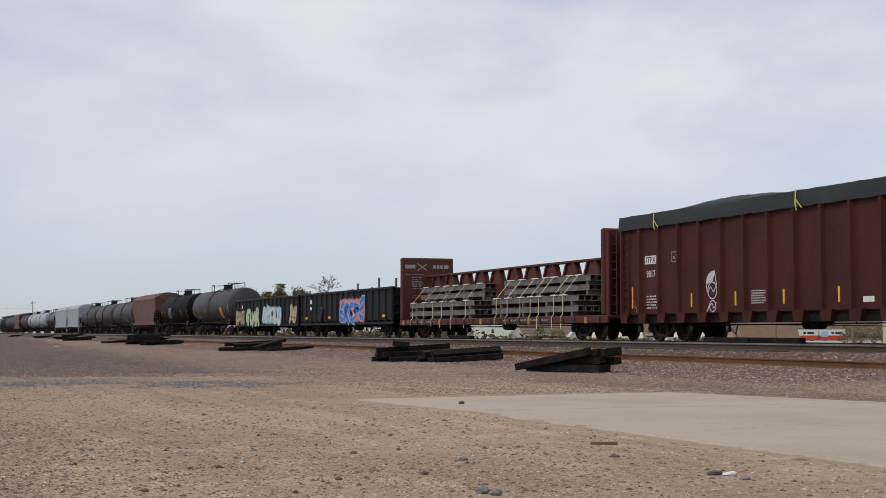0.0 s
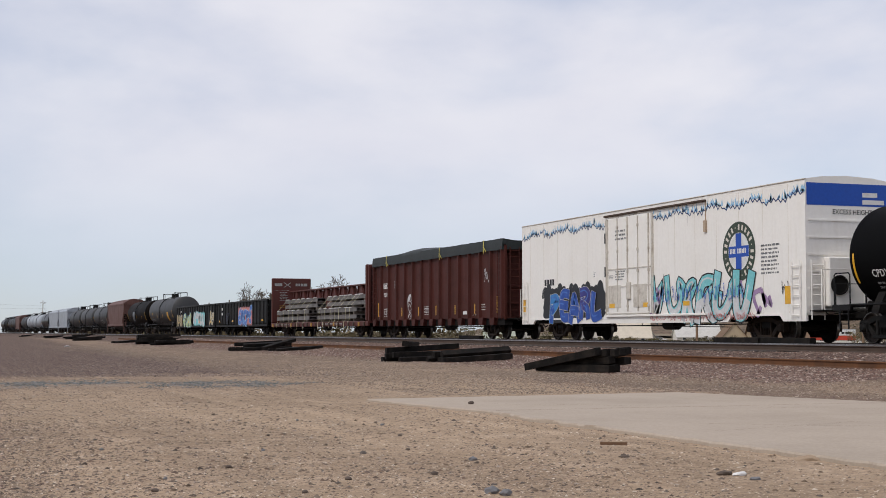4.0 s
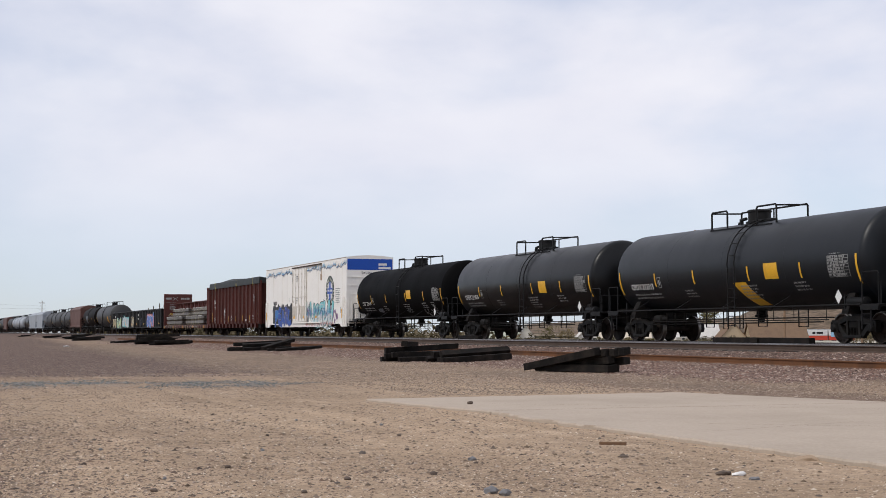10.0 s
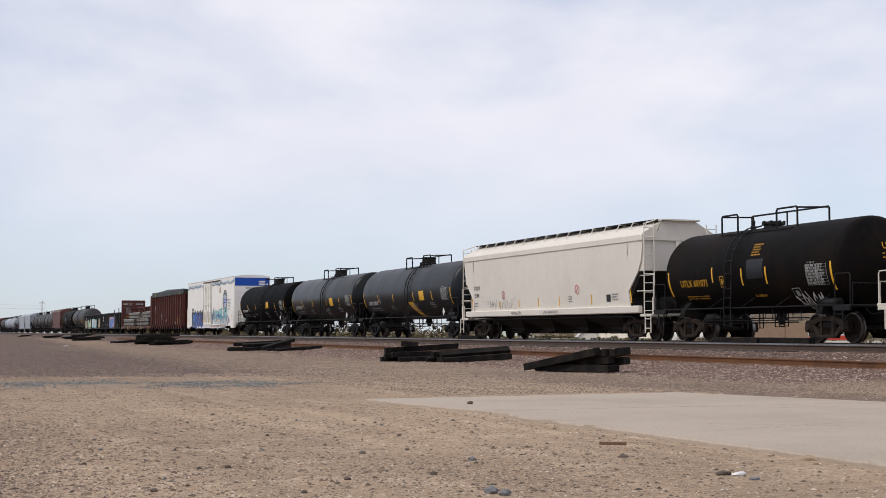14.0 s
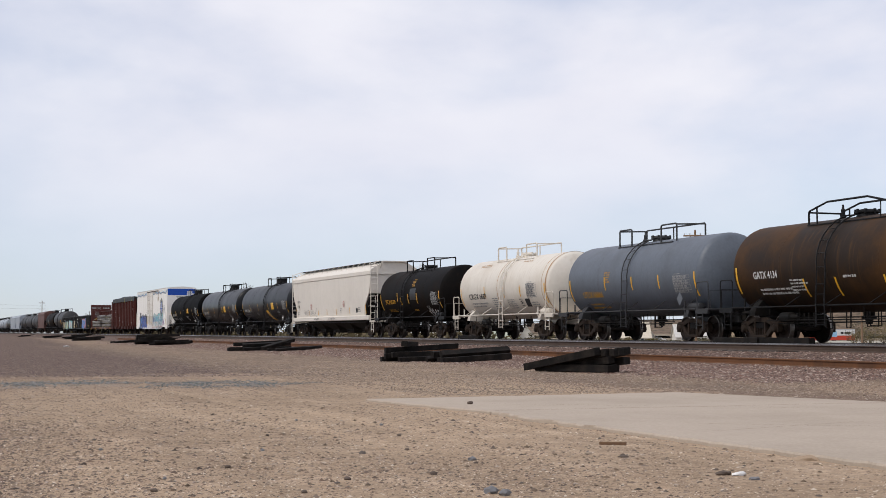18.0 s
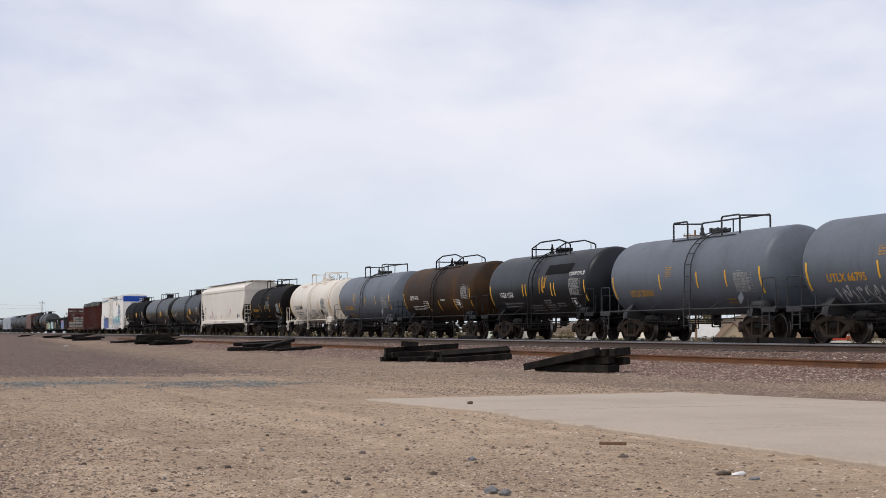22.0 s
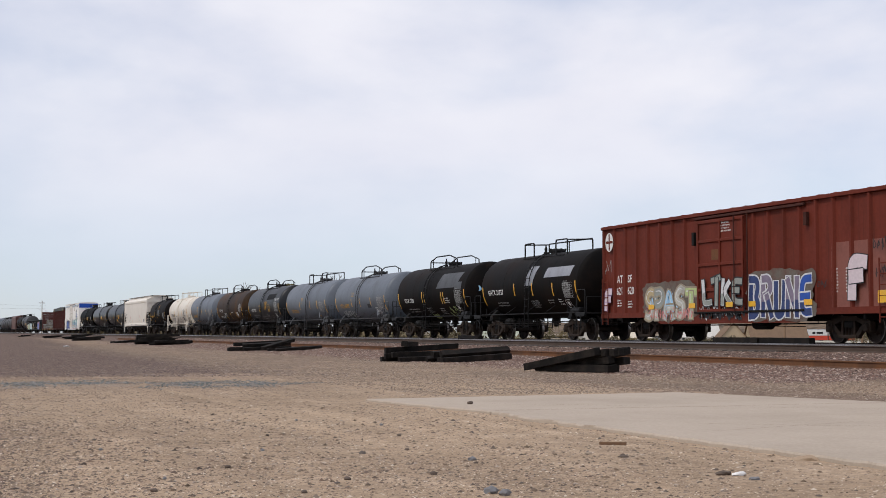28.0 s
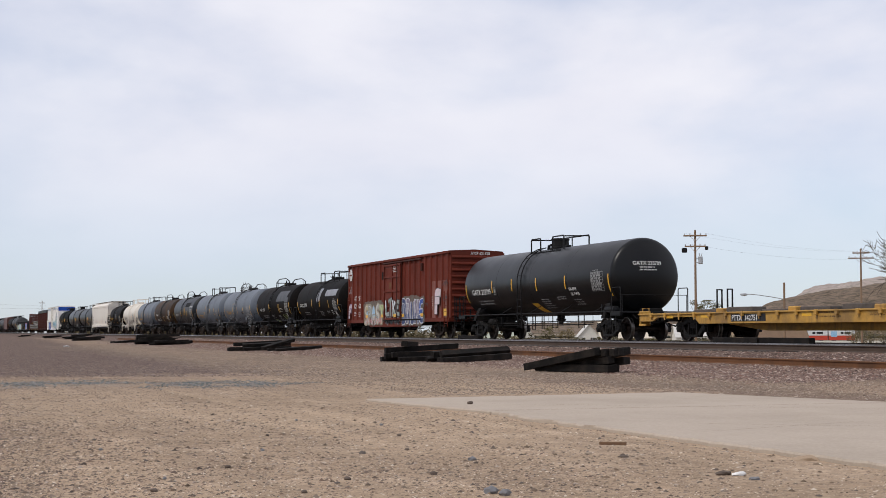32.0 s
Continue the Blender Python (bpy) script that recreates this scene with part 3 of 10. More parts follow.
def word_piece(word, seed, u, v, w, h, place, fills, line, parent, cloud=None, halo=None, shine=None, label="", fat=0.30, lean=0.0, low=None, jitter=0.05, rim=1.4):
    """Sprayed letters, each stroke fat and outlined, on an uneven patch of backing colour."""
    rng = random.Random(seed)
    step = w / len(word)
    if halo:
        paint("graffiti_halo", [blot(u - 0.30, v - 0.12, w + 0.7, h + 0.42, seed + 3, amp=0.16)], place, halo, parent, "pale sprayed rim of a graffiti piece", 0.004)
    if cloud:
        paint("graffiti_cloud", [blot(u - 0.10, v - 0.02, w + 0.25, h + 0.22, seed, amp=0.16)], place, cloud, parent, "sprayed backing of a graffiti piece", 0.006)
    edges, shines, lows, groups, z = [], [], [], {}, 0.009
    for i, ch in enumerate(word):
        hh, y = h * rng.uniform(0.88, 1.0), v + h * rng.uniform(0.0, 0.06)
        t = step * fat
        for ln in GLYPHS[ch]:
            pts = [(u + (i + 0.02 + 0.98 * a) * step + lean * b * hh + rng.uniform(-jitter, jitter) * step, y + t * 0.35 + b * (hh - t * 0.7) + rng.uniform(-jitter, jitter) * hh * 0.6) for a, b in ln]
            pts = smooth_line(pts)
            z += 0.0011
            edges.append((stroke(pts, t * rim), z))
            groups.setdefault(i % len(fills), []).append((stroke(pts, t), z + 0.0004))
            under = [p for p in pts if p[1] < v + 0.45 * h]
            if low and len(under) > 2:
                lows.append((stroke(under, t * 0.8), z + 0.0007))
            if shine and len(pts) > 6:
                shines.append((stroke([(p[0] - 0.2 * t, p[1] + 0.12 * t) for p in pts[1:-3]], t * 0.14), z + 0.0009))
    paint_layers("graffiti_outline", edges, place, line, parent, "outline of a graffiti piece")
    for k, forms in groups.items():
        paint_layers("graffiti_letters", forms, place, fills[k], parent, label or "colourful sprayed graffiti lettering")
    if lows:
        paint_layers("graffiti_fade", lows, place, low, parent, "second colour in the lower half of a graffiti piece")
    if shines:
        paint_layers("graffiti_highlight", shines, place, shine, parent, "pale highlights of a graffiti piece")


def scribble(seed, u, v, w, h, place, mat, parent, lw=0.03, label="thin sprayed tag"):
    rng = random.Random(seed)
    lines, n = [], max(3, int(w / h * 3))
    for i in range(n):
        x = u + w * i / n
        pts = [(x + rng.uniform(-0.1, 1.0) * w / n, v + h * rng.random()) for _ in range(5)]
        lines.append((stroke(smooth_line(pts), lw), 0.010 + 0.0006 * i))
    return paint_layers("graffiti_tag", lines, place, mat, parent, label)

# ---- ground: one sheet with the raised track bed, out to the horizon ----
DROP = 1.9         # the land beyond the line lies this much lower than the yard


def bed_height(y):
    """Height of the ground across the railway."""
    pts = [(-400, 0.0), (12.0, 0.0), (17.0, 0.04), (18.8, 0.09), (20.0, 0.22), (21.0, 0.50), (28.6, 0.50), (31.0, 0.10), (36.0, -0.70), (46.0, -DROP), (60, -DROP), (5000, -DROP)]
    return float(np.interp(y, [p[0] for p in pts], [p[1] for p in pts]))


def ground_height(x, y):
    near = math.exp(-((x + 12) ** 2 + (y - 4) ** 2) / 900.0)
    wob = noise.noise(Vector((x * 0.22, y * 0.22, 0))) * 0.035 + noise.noise(Vector((x * 0.9, y * 0.9, 3))) * 0.012
    keep = 0.0 if (y > 20.6 or y < -60) else 1.0
    slab = 0.0 if (-24 < x < 0 and 5.6 < y < 40) else 1.0
    return bed_height(y) + keep * slab * (0.35 + 0.65 * near) * wob


def gravel_ground():
    m = bpy.data.materials.new("yard_ground")
    m.use_nodes = True
    nt = m.node_tree
    N, L = nt.nodes.new, nt.links.new
    b = nt.nodes["Principled BSDF"]
    b.inputs["Roughness"].default_value, b.inputs["Specular IOR Level"].default_value = 0.95, 0.15
    geo = N("ShaderNodeNewGeometry")
    sep = N("ShaderNodeSeparateXYZ"); L(geo.outputs["Position"], sep.inputs[0])

    def math_(op, a, c, c2=None):
        n = N("ShaderNodeMath"); n.operation = op
        for i, q in enumerate((a, c, c2)):
            if q is None:
                continue
            if isinstance(q, (int, float)):
                n.inputs[i].default_value = q
            else:
                L(q, n.inputs[i])
        return n.outputs[0]

    def step_(v, a, c):
        n = N("ShaderNodeMapRange"); n.interpolation_type = "SMOOTHSTEP"
        n.inputs["From Min"].default_value, n.inputs["From Max"].default_value = a, c
        L(v, n.inputs["Value"])
        return n.outputs[0]

    def noise_(scale, detail=5.0, rough=0.6):
        n = N("ShaderNodeTexNoise")
        n.inputs["Scale"].default_value, n.inputs["Detail"].default_value, n.inputs["Roughness"].default_value = scale, detail, rough
        L(geo.outputs["Position"], n.inputs["Vector"])
        return n.outputs[0]

    def mix_(fac, a, c, mode="MIX"):
        n = N("ShaderNodeMix"); n.data_type, n.blend_type = "RGBA", mode
        for i, q in ((0, fac), (6, a), (7, c)):
            if isinstance(q, (int, float)):
                n.inputs[i].default_value = q
            elif isinstance(q, tuple):
                n.inputs[i].default_value = rgba(q)
            else:
                L(q, n.inputs[i])
        return n.outputs[2]

    big, mid, fine = noise_(0.16, 4), noise_(1.3, 6), noise_(16.0, 6)
    x, y = sep.outputs[0], sep.outputs[1]
    sand = mix_(step_(big, 0.35, 0.68), SAND, SAND_DARK)
    sand = mix_(step_(mid, 0.45, 0.75), sand, SAND_PALE)
    # pebbles in the surface
    vor = N("ShaderNodeTexVoronoi"); vor.inputs["Scale"].default_value = 30.0
    L(geo.outputs["Position"], vor.inputs["Vector"])
    ramp = N("ShaderNodeValToRGB")
    els = ramp.color_ramp.elements
    els[0].position, els[0].color = 0.0, rgba((0.50, 0.46, 0.43))
    els[1].position, els[1].color = 1.0, rgba((1.45, 1.42, 1.38))
    L(vor.outputs["Color"], ramp.inputs[0])
    sand = mix_(0.40, sand, ramp.outputs[0], "MULTIPLY")
    # coarser grit and faint wheel ruts along the yard
    vor3 = N("ShaderNodeTexVoronoi"); vor3.inputs["Scale"].default_value = 9.0
    L(geo.outputs["Position"], vor3.inputs["Vector"])
    bw = N("ShaderNodeRGBToBW"); L(vor3.outputs["Color"], bw.inputs[0])
    grit = N("ShaderNodeMapRange")
    grit.inputs["To Min"].default_value, grit.inputs["To Max"].default_value = 0.74, 1.22
    L(bw.outputs[0], grit.inputs["Value"])
    sand = mix_(0.45, sand, grit.outputs[0], "MULTIPLY")
    mp, rut = N("ShaderNodeMapping"), N("ShaderNodeTexNoise")
    mp.inputs["Scale"].default_value, mp.inputs["Rotation"].default_value = (0.10, 1.5, 1.0), (0, 0, radians(-3))
    rut.inputs["Scale"].default_value, rut.inputs["Detail"].default_value = 1.3, 4.0
    L(geo.outputs["Position"], mp.inputs[0]); L(mp.outputs[0], rut.inputs["Vector"])
    lane = N("ShaderNodeMapRange")
    lane.inputs["From Min"].default_value, lane.inputs["From Max"].default_value = 0.3, 0.7
    lane.inputs["To Min"].default_value, lane.inputs["To Max"].default_value = 0.80, 1.14
    L(rut.outputs[0], lane.inputs["Value"])
    sand = mix_(1.0, sand, lane.outputs[0], "MULTIPLY")
    # purple-red railway gravel: along the tracks and over the far yard
    vor2 = N("ShaderNodeTexVoronoi"); vor2.inputs["Scale"].default_value = 17.0
    L(geo.outputs["Position"], vor2.inputs["Vector"])
    ramp2 = N("ShaderNodeValToRGB")
    e2 = ramp2.color_ramp.elements
    e2[0].position, e2[0].color = 0.0, rgba(GRAVEL_A)
    e2[1].position, e2[1].color = 1.0, rgba(GRAVEL_C)
    em = e2.new(0.5); em.color = rgba(GRAVEL_B)
    L(vor2.outputs["Color"], ramp2.inputs[0])
    wob = math_("MULTIPLY_ADD", big, 5.0, -2.5)
    wob2 = math_("MULTIPLY_ADD", mid, 3.0, -1.5)
    edge = math_("ADD", math_("ADD", y, wob), wob2)
    by_track = step_(edge, 16.4, 19.0)
    strip = math_("MULTIPLY", step_(edge, 12.2, 13.2), math_("SUBTRACT", 1.0, step_(edge, 14.2, 15.4)))
    strip = math_("MULTIPLY", strip, step_(x, -46.0, -30.0))
    far = math_("MULTIPLY", step_(math_("ADD", math_("MULTIPLY", x, -1.0), math_("MULTIPLY", wob, 2.2)), 31.0, 37.0), math_("SUBTRACT", 1.0, step_(math_("ADD", y, math_("ADD", wob, math_("MULTIPLY", x, 0.05))), 5.0, 9.0)))
    gmask = math_("MAXIMUM", math_("MAXIMUM", by_track, math_("MULTIPLY", strip, 0.75)), math_("MULTIPLY", far, 0.95))
    # grey-purple fines mixed into the sand beyond the near yard
    thin = math_("MULTIPLY", step_(math_("ADD", math_("MULTIPLY", x, -1.0), math_("MULTIPLY", wob, 1.5)), 15.0, 50.0), step_(mid, 0.25, 0.62))
    gmask = math_("MAXIMUM", gmask, math_("MULTIPLY", thin, 0.72))
    shoulder = math_("MULTIPLY", step_(edge, 12.6, 15.5), 0.38)
    gmask = math_("MAXIMUM", gmask, math_("MULTIPLY", shoulder, step_(mid, 0.2, 0.6)))
    gmask = math_("MULTIPLY", gmask, math_("SUBTRACT", 1.0, step_(y, 29.5, 32.0)))
    col = mix_(gmask, sand, ramp2.outputs[0])
    # two drifts of blue-grey stone
    d1 = math_("MULTIPLY", step_(math_("ADD", x, wob2), -31.5, -29.5), math_("SUBTRACT", 1.0, step_(math_("ADD", x, wob2), -27.6, -26.0)))
    d1 = math_("MULTIPLY", d1, math_("SUBTRACT", 1.0, step_(math_("ADD", y, wob2), 6.0, 7.6)))
    d1 = math_("MULTIPLY", d1, step_(mid, 0.36, 0.60))
    col = mix_(math_("MULTIPLY", d1, 0.35), col, mix_(vor2.outputs["Distance"], (0.12, 0.125, 0.125), (0.22, 0.225, 0.22)))
    # dry scrub land behind the railway
    scrub = mix_(step_(mid, 0.4, 0.65), (0.26, 0.205, 0.145), (0.17, 0.145, 0.10))
    col = mix_(step_(math_("ADD", y, wob), 33.0, 38.0), col, scrub)
    g = N("ShaderNodeMapRange")
    g.inputs["From Min"].default_value, g.inputs["From Max"].default_value = 0.2, 0.8
    g.inputs["To Min"].default_value, g.inputs["To Max"].default_value = 0.78, 1.20
    L(fine, g.inputs["Value"])
    col = mix_(1.0, col, g.outputs[0], "MULTIPLY")
    L(col, b.inputs["Base Color"])
    bp = N("ShaderNodeBump"); bp.inputs["Strength"].default_value, bp.inputs["Distance"].default_value = 0.5, 0.03
    hgt = math_("ADD", math_("MULTIPLY", vor.outputs["Distance"], -0.6), fine)
    L(hgt, bp.inputs["Height"]); L(bp.outputs[0], b.inputs["Normal"])
    return m


SAND, SAND_DARK, SAND_PALE = (0.400, 0.297, 0.203), (0.312, 0.229, 0.156), (0.468, 0.355, 0.252)
GRAVEL_A, GRAVEL_B, GRAVEL_C = (0.050, 0.032, 0.026), (0.118, 0.078, 0.063), (0.25, 0.19, 0.155)


def sheet():
    xs = sorted(set(list(np.linspace(-46, -4, 190)) + list(np.linspace(-130, -46, 90)) + list(np.linspace(-480, -130, 60)) + list(np.linspace(-4, 300, 30)) + [-4000, -2500, -1500, -900, -650, 450, 800, 1500, 2500, 4000]))
    ys = sorted(set(list(np.linspace(-4, 20.6, 130)) + list(np.linspace(20.7, 36, 34)) + list(np.linspace(36, 200, 24)) + [-3500, -1500, -600, -200, -60, -20, -10, 300, 500, 900, 1600, 2600, 3800]))
    vs = [(x, y, ground_height(x, y)) for y in ys for x in xs]
    w = len(xs)
    fs = [(j * w + i, j * w + i + 1, (j + 1) * w + i + 1, (j + 1) * w + i) for j in range(len(ys) - 1) for i in range(w - 1)]
    me = bpy.data.meshes.new("ground")
    me.from_pydata(vs, [], fs)
    me.materials.append(gravel_ground())
    me.polygons.foreach_set("use_smooth", [True] * len(me.polygons))
    return tagged(new("ground", me), "sandy yard ground with purple railway gravel and pebbles", "ground", kind="structure")


ground = sheet()


# ---- loose stone as real geometry ----
def stones(name, places, sizes, mat, label, seed, plain=False):
    """Many small stones in one mesh: each a squashed, uneven octahedron with cut corners."""
    rng = np.random.RandomState(seed)
    base = np.array([(1, 0, 0), (-1, 0, 0), (0, 1, 0), (0, -1, 0), (0, 0, 1), (0, 0, -1), (.62, .62, .35), (-.62, .6, .3), (.6, -.62, .32), (-.6, -.6, .36)], float)
    tri = np.array([(4, 0, 6), (4, 6, 2), (4, 2, 7), (4, 7, 1), (4, 1, 9), (4, 9, 3), (4, 3, 8), (4, 8, 0), (0, 2, 6), (2, 1, 7), (1, 3, 9), (3, 0, 8)], int)
    if plain:
        base = np.array([(1, 0, -.2), (.3, .95, -.2), (-.8, .6, -.2), (-.8, -.6, -.2), (.3, -.95, -.2), (.1, .05, .58)], float)
        tri = np.array([(0, 1, 5), (1, 2, 5), (2, 3, 5), (3, 4, 5), (4, 0, 5)], int)
    n = len(places)
    a = rng.rand(n) * 6.2832
    sc = sizes[:, None] * np.stack([rng.uniform(.8, 1.35, n), rng.uniform(.7, 1.1, n), rng.uniform(.45, .8, n)], 1)
    v = base[None] * (1 + rng.uniform(-.22, .22, (n, len(base), 1)))
    v = v * sc[:, None, :]
    ca, sa = np.cos(a)[:, None], np.sin(a)[:, None]
    v = np.stack([v[..., 0] * ca - v[..., 1] * sa, v[..., 0] * sa + v[..., 1] * ca, v[..., 2]], -1) + places[:, None, :]
    f = (tri[None] + (np.arange(n) * len(base))[:, None, None]).reshape(-1, 3)
    me = bpy.data.meshes.new(name)
    me.vertices.add(n * len(base))
    me.vertices.foreach_set("co", v.astype(np.float32).ravel())
    me.loops.add(len(f) * 3)
    me.loops.foreach_set("vertex_index", f.astype(np.int32).ravel())
    me.polygons.add(len(f))
    me.polygons.foreach_set("loop_start", np.arange(0, len(f) * 3, 3, dtype=np.int32))
    me.polygons.foreach_set("loop_total", np.full(len(f), 3, np.int32))
    me.materials.append(mat)
    me.update()
    me.validate()
    return tagged(new(name, me), label, "gravel", kind="stuff")


def stone_material(name, cols, rough=0.9):
    m = bpy.data.materials.new(name)
    m.use_nodes = True
    nt = m.node_tree
    N, L = nt.nodes.new, nt.links.new
    b = nt.nodes["Principled BSDF"]
    b.inputs["Roughness"].default_value, b.inputs["Specular IOR Level"].default_value = rough, 0.2
    geo, ramp, nz = N("ShaderNodeNewGeometry"), N("ShaderNodeValToRGB"), N("ShaderNodeTexNoise")
    els = ramp.color_ramp.elements
    els[0].color, els[1].color = rgba(cols[0]), rgba(cols[-1])
    for i, c in enumerate(cols[1:-1]):
        els.new((i + 1) / (len(cols) - 1)).color = rgba(c)
    L(geo.outputs["Random Per Island"], ramp.inputs[0])
    nz.inputs["Scale"].default_value = 40.0
    L(geo.outputs["Position"], nz.inputs["Vector"])
    mul = N("ShaderNodeMix"); mul.data_type, mul.blend_type = "RGBA", "MULTIPLY"
    mul.inputs[0].default_value = 0.5
    L(ramp.outputs[0], mul.inputs[6]); L(nz.outputs[0], mul.inputs[7])
    L(mul.outputs[2], b.inputs["Base Color"])
    return m


def scatter_stones():
    rng = np.random.RandomState(5)

    def drop(x, y, s, sink=0.3):
        return np.stack([x, y, np.array([ground_height(a, c) for a, c in zip(x, y)]) + s * (0.35 - sink)], 1)

    def fan(n, d0, d1, power):
        d = d0 * (d1 / d0) ** (rng.rand(n) ** power)
        ang = radians(20.45) + np.radians(rng.uniform(-19, 19, n))
        return -d * np.cos(ang), d * np.sin(ang)

    def clear(x, y):
        on_slab = (y > 6.9 + np.where(x < -17, (-17 - x) * -0.15, 0)) & (x > -21.5) & (x < 0) & (y < 13.5)
        return ~on_slab

    mats = stone_material("yard_pebbles", [(0.13, 0.09, 0.064), (0.48, 0.345, 0.235), (0.28, 0.195, 0.13), (0.54, 0.41, 0.30), (0.20, 0.15, 0.12), (0.50, 0.355, 0.24), (0.80, 0.69, 0.56), (0.36, 0.25, 0.165), (0.50, 0.36, 0.25)])
    x, y = fan(150000, 8.0, 46.0, 0.85)
    k = clear(x, y)
    x, y = x[k], y[k]
    s = np.clip(0.0064 * np.exp(rng.randn(len(x)) * 0.45), 0.003, 0.03)
    stones("loose_pebbles", drop(x, y, s), s, mats, "scattered sand-coloured and grey pebbles on the yard", 11, True)
    # grey and purple chips, thick on the camera's left and thinning out towards the slab
    n = 78000
    dd = 8.2 * (34 / 8.2) ** (rng.rand(n) ** 0.9)
    side = -18.5 + 30 * rng.rand(n) ** 2.2
    ang = radians(20.45) + np.radians(side)
    x, y = -dd * np.cos(ang), dd * np.sin(ang)
    patch = np.array([noise.noise(Vector((a * 0.35, c * 0.55, 21))) for a, c in zip(x, y)])
    k = clear(x, y) & (patch > rng.uniform(-0.7, 0.35, n))
    x, y = x[k], y[k]
    s = np.clip(0.0078 * np.exp(rng.randn(len(x)) * 0.58), 0.003, 0.034)
    stones("yard_chips", drop(x, y, s), s, stone_material("grey_brown_chips", [(0.12, 0.090, 0.070), (0.26, 0.195, 0.145), (0.070, 0.054, 0.045), (0.20, 0.140, 0.105), (0.31, 0.240, 0.185), (0.15, 0.100, 0.078), (0.24, 0.16, 0.11), (0.48, 0.40, 0.33)]), "grey-brown stone chips strewn over the sand", 18, True)
    # clods and bigger stones, thicker on the camera's left
    x, y = fan(2800, 8.3, 34.0, 0.85)
    k = clear(x, y)
    x, y = x[k], y[k]
    s = np.clip(0.0105 * np.exp(rng.randn(len(x)) * 0.42), 0.006, 0.034)
    stones("loose_rocks", drop(x, y, s), s, stone_material("yard_rocks", [(0.12, 0.086, 0.062), (0.28, 0.20, 0.14), (0.16, 0.135, 0.12), (0.21, 0.15, 0.105), (0.38, 0.28, 0.20)]), "scattered dark stones and clods on the yard", 12)
    bal = stone_material("railway_ballast", [(0.045, 0.027, 0.022), (0.235, 0.148, 0.115), (0.11, 0.064, 0.050), (0.37, 0.272, 0.22), (0.125, 0.074, 0.060), (0.62, 0.50, 0.42), (0.235, 0.118, 0.085), (0.165, 0.105, 0.085), (0.30, 0.21, 0.17)])
    n = 125000
    d = 24 * (130 / 24) ** rng.rand(n)
    x, y = -d, rng.uniform(17.2, 21.4, n) - 2.2 * rng.rand(n) ** 3
    s = np.clip(0.0245 * np.exp(rng.randn(n) * 0.36), 0.011, 0.055)
    stones("ballast_shoulder", drop(x, y, s, 0.15), s, bal, "purple-grey crushed stone on the track shoulder", 13, True)
    n = 46000
    d = 24 * (110 / 24) ** rng.rand(n)
    x, y = -d, rng.uniform(21.2, 28.6, n)
    s = np.clip(0.028 * np.exp(rng.randn(n) * 0.30), 0.014, 0.055)
    stones("ballast_bed", drop(x, y, s, 0.15), s, bal, "purple-grey crushed stone between the rails", 14, True)
    # thin purple gravel over the far left of the yard
    n = 60000
    dd = 34 * (150 / 34) ** rng.rand(n)
    ang = radians(20.45) + np.radians(rng.uniform(-18.5, -2.0, n))
    x, y = -dd * np.cos(ang), dd * np.sin(ang)
    k = y < 9.5 + rng.randn(n) * 1.2
    x, y = x[k], y[k]
    s = np.clip(0.020 * np.exp(rng.randn(len(x)) * 0.35), 0.01, 0.05)
    stones("yard_gravel", drop(x, y, s), s, stone_material("dull_yard_gravel", [(0.04, 0.026, 0.023), (0.15, 0.098, 0.083), (0.08, 0.052, 0.045), (0.24, 0.18, 0.155), (0.10, 0.065, 0.056), (0.40, 0.33, 0.29), (0.13, 0.085, 0.07)]), "purple-grey gravel spread over the yard", 16, True)
    # tan and purple grit between yard and track
    n = 60000
    dd = 22 * (110 / 22) ** rng.rand(n)
    x, y = -dd, rng.uniform(8.0, 17.5, n)
    k = clear(x, y)
    x, y = x[k], y[k]
    s = np.clip(0.016 * np.exp(rng.randn(len(x)) * 0.4), 0.007, 0.045)
    stones("yard_grit", drop(x, y, s), s, stone_material("mixed_yard_grit", [(0.08, 0.058, 0.045), (0.31, 0.232, 0.164), (0.14, 0.097, 0.079), (0.45, 0.365, 0.285), (0.18, 0.128, 0.102), (0.22, 0.152, 0.109), (0.47, 0.39, 0.31)]), "mixed tan and purple grit beside the track", 17, True)
    n = 52000
    x, y = rng.uniform(-31, -6, n), rng.uniform(12.0, 20.0, n)
    k = y > np.where(x > -21.2, np.maximum(12.15, 13.55 + 0.302 * (x + 16.8)), 12.0)
    x, y = x[k], y[k]
    s = np.clip(0.0125 * np.exp(rng.randn(len(x)) * 0.45), 0.005, 0.04)
    stones("slab_side_grit", drop(x, y, s), s, stone_material("brown_slab_side_grit", [(0.09, 0.062, 0.048), (0.30, 0.22, 0.155), (0.16, 0.10, 0.078), (0.44, 0.35, 0.26), (0.19, 0.13, 0.10), (0.24, 0.15, 0.11), (0.52, 0.43, 0.34)]), "brown and tan grit along the back of the slab", 19, True)
    n = 26000
    f, lat = rng.uniform(25.8, 31.8, n), rng.uniform(-9.4, -2.4, n)
    wav = np.array([noise.noise(Vector((a * 0.55, 2.0, 7))) for a in lat])
    mid_ = 28.7 + 1.3 * wav
    w_ = 1.25 * np.clip(np.minimum((lat + 9.4) / 1.2, (-2.4 - lat) / 1.6), 0, 1) * np.where((lat > -6.9) & (lat < -5.7), 0.25, 1.0)
    gaps = np.array([noise.noise(Vector((a * 1.7, c * 1.1, 3))) for a, c in zip(lat, f)])
    keep = (np.abs(f - mid_) < w_ * np.abs(rng.randn(n)) * 1.1) & (gaps > rng.uniform(-0.6, 0.5, n))
    f, lat = f[keep], lat[keep]
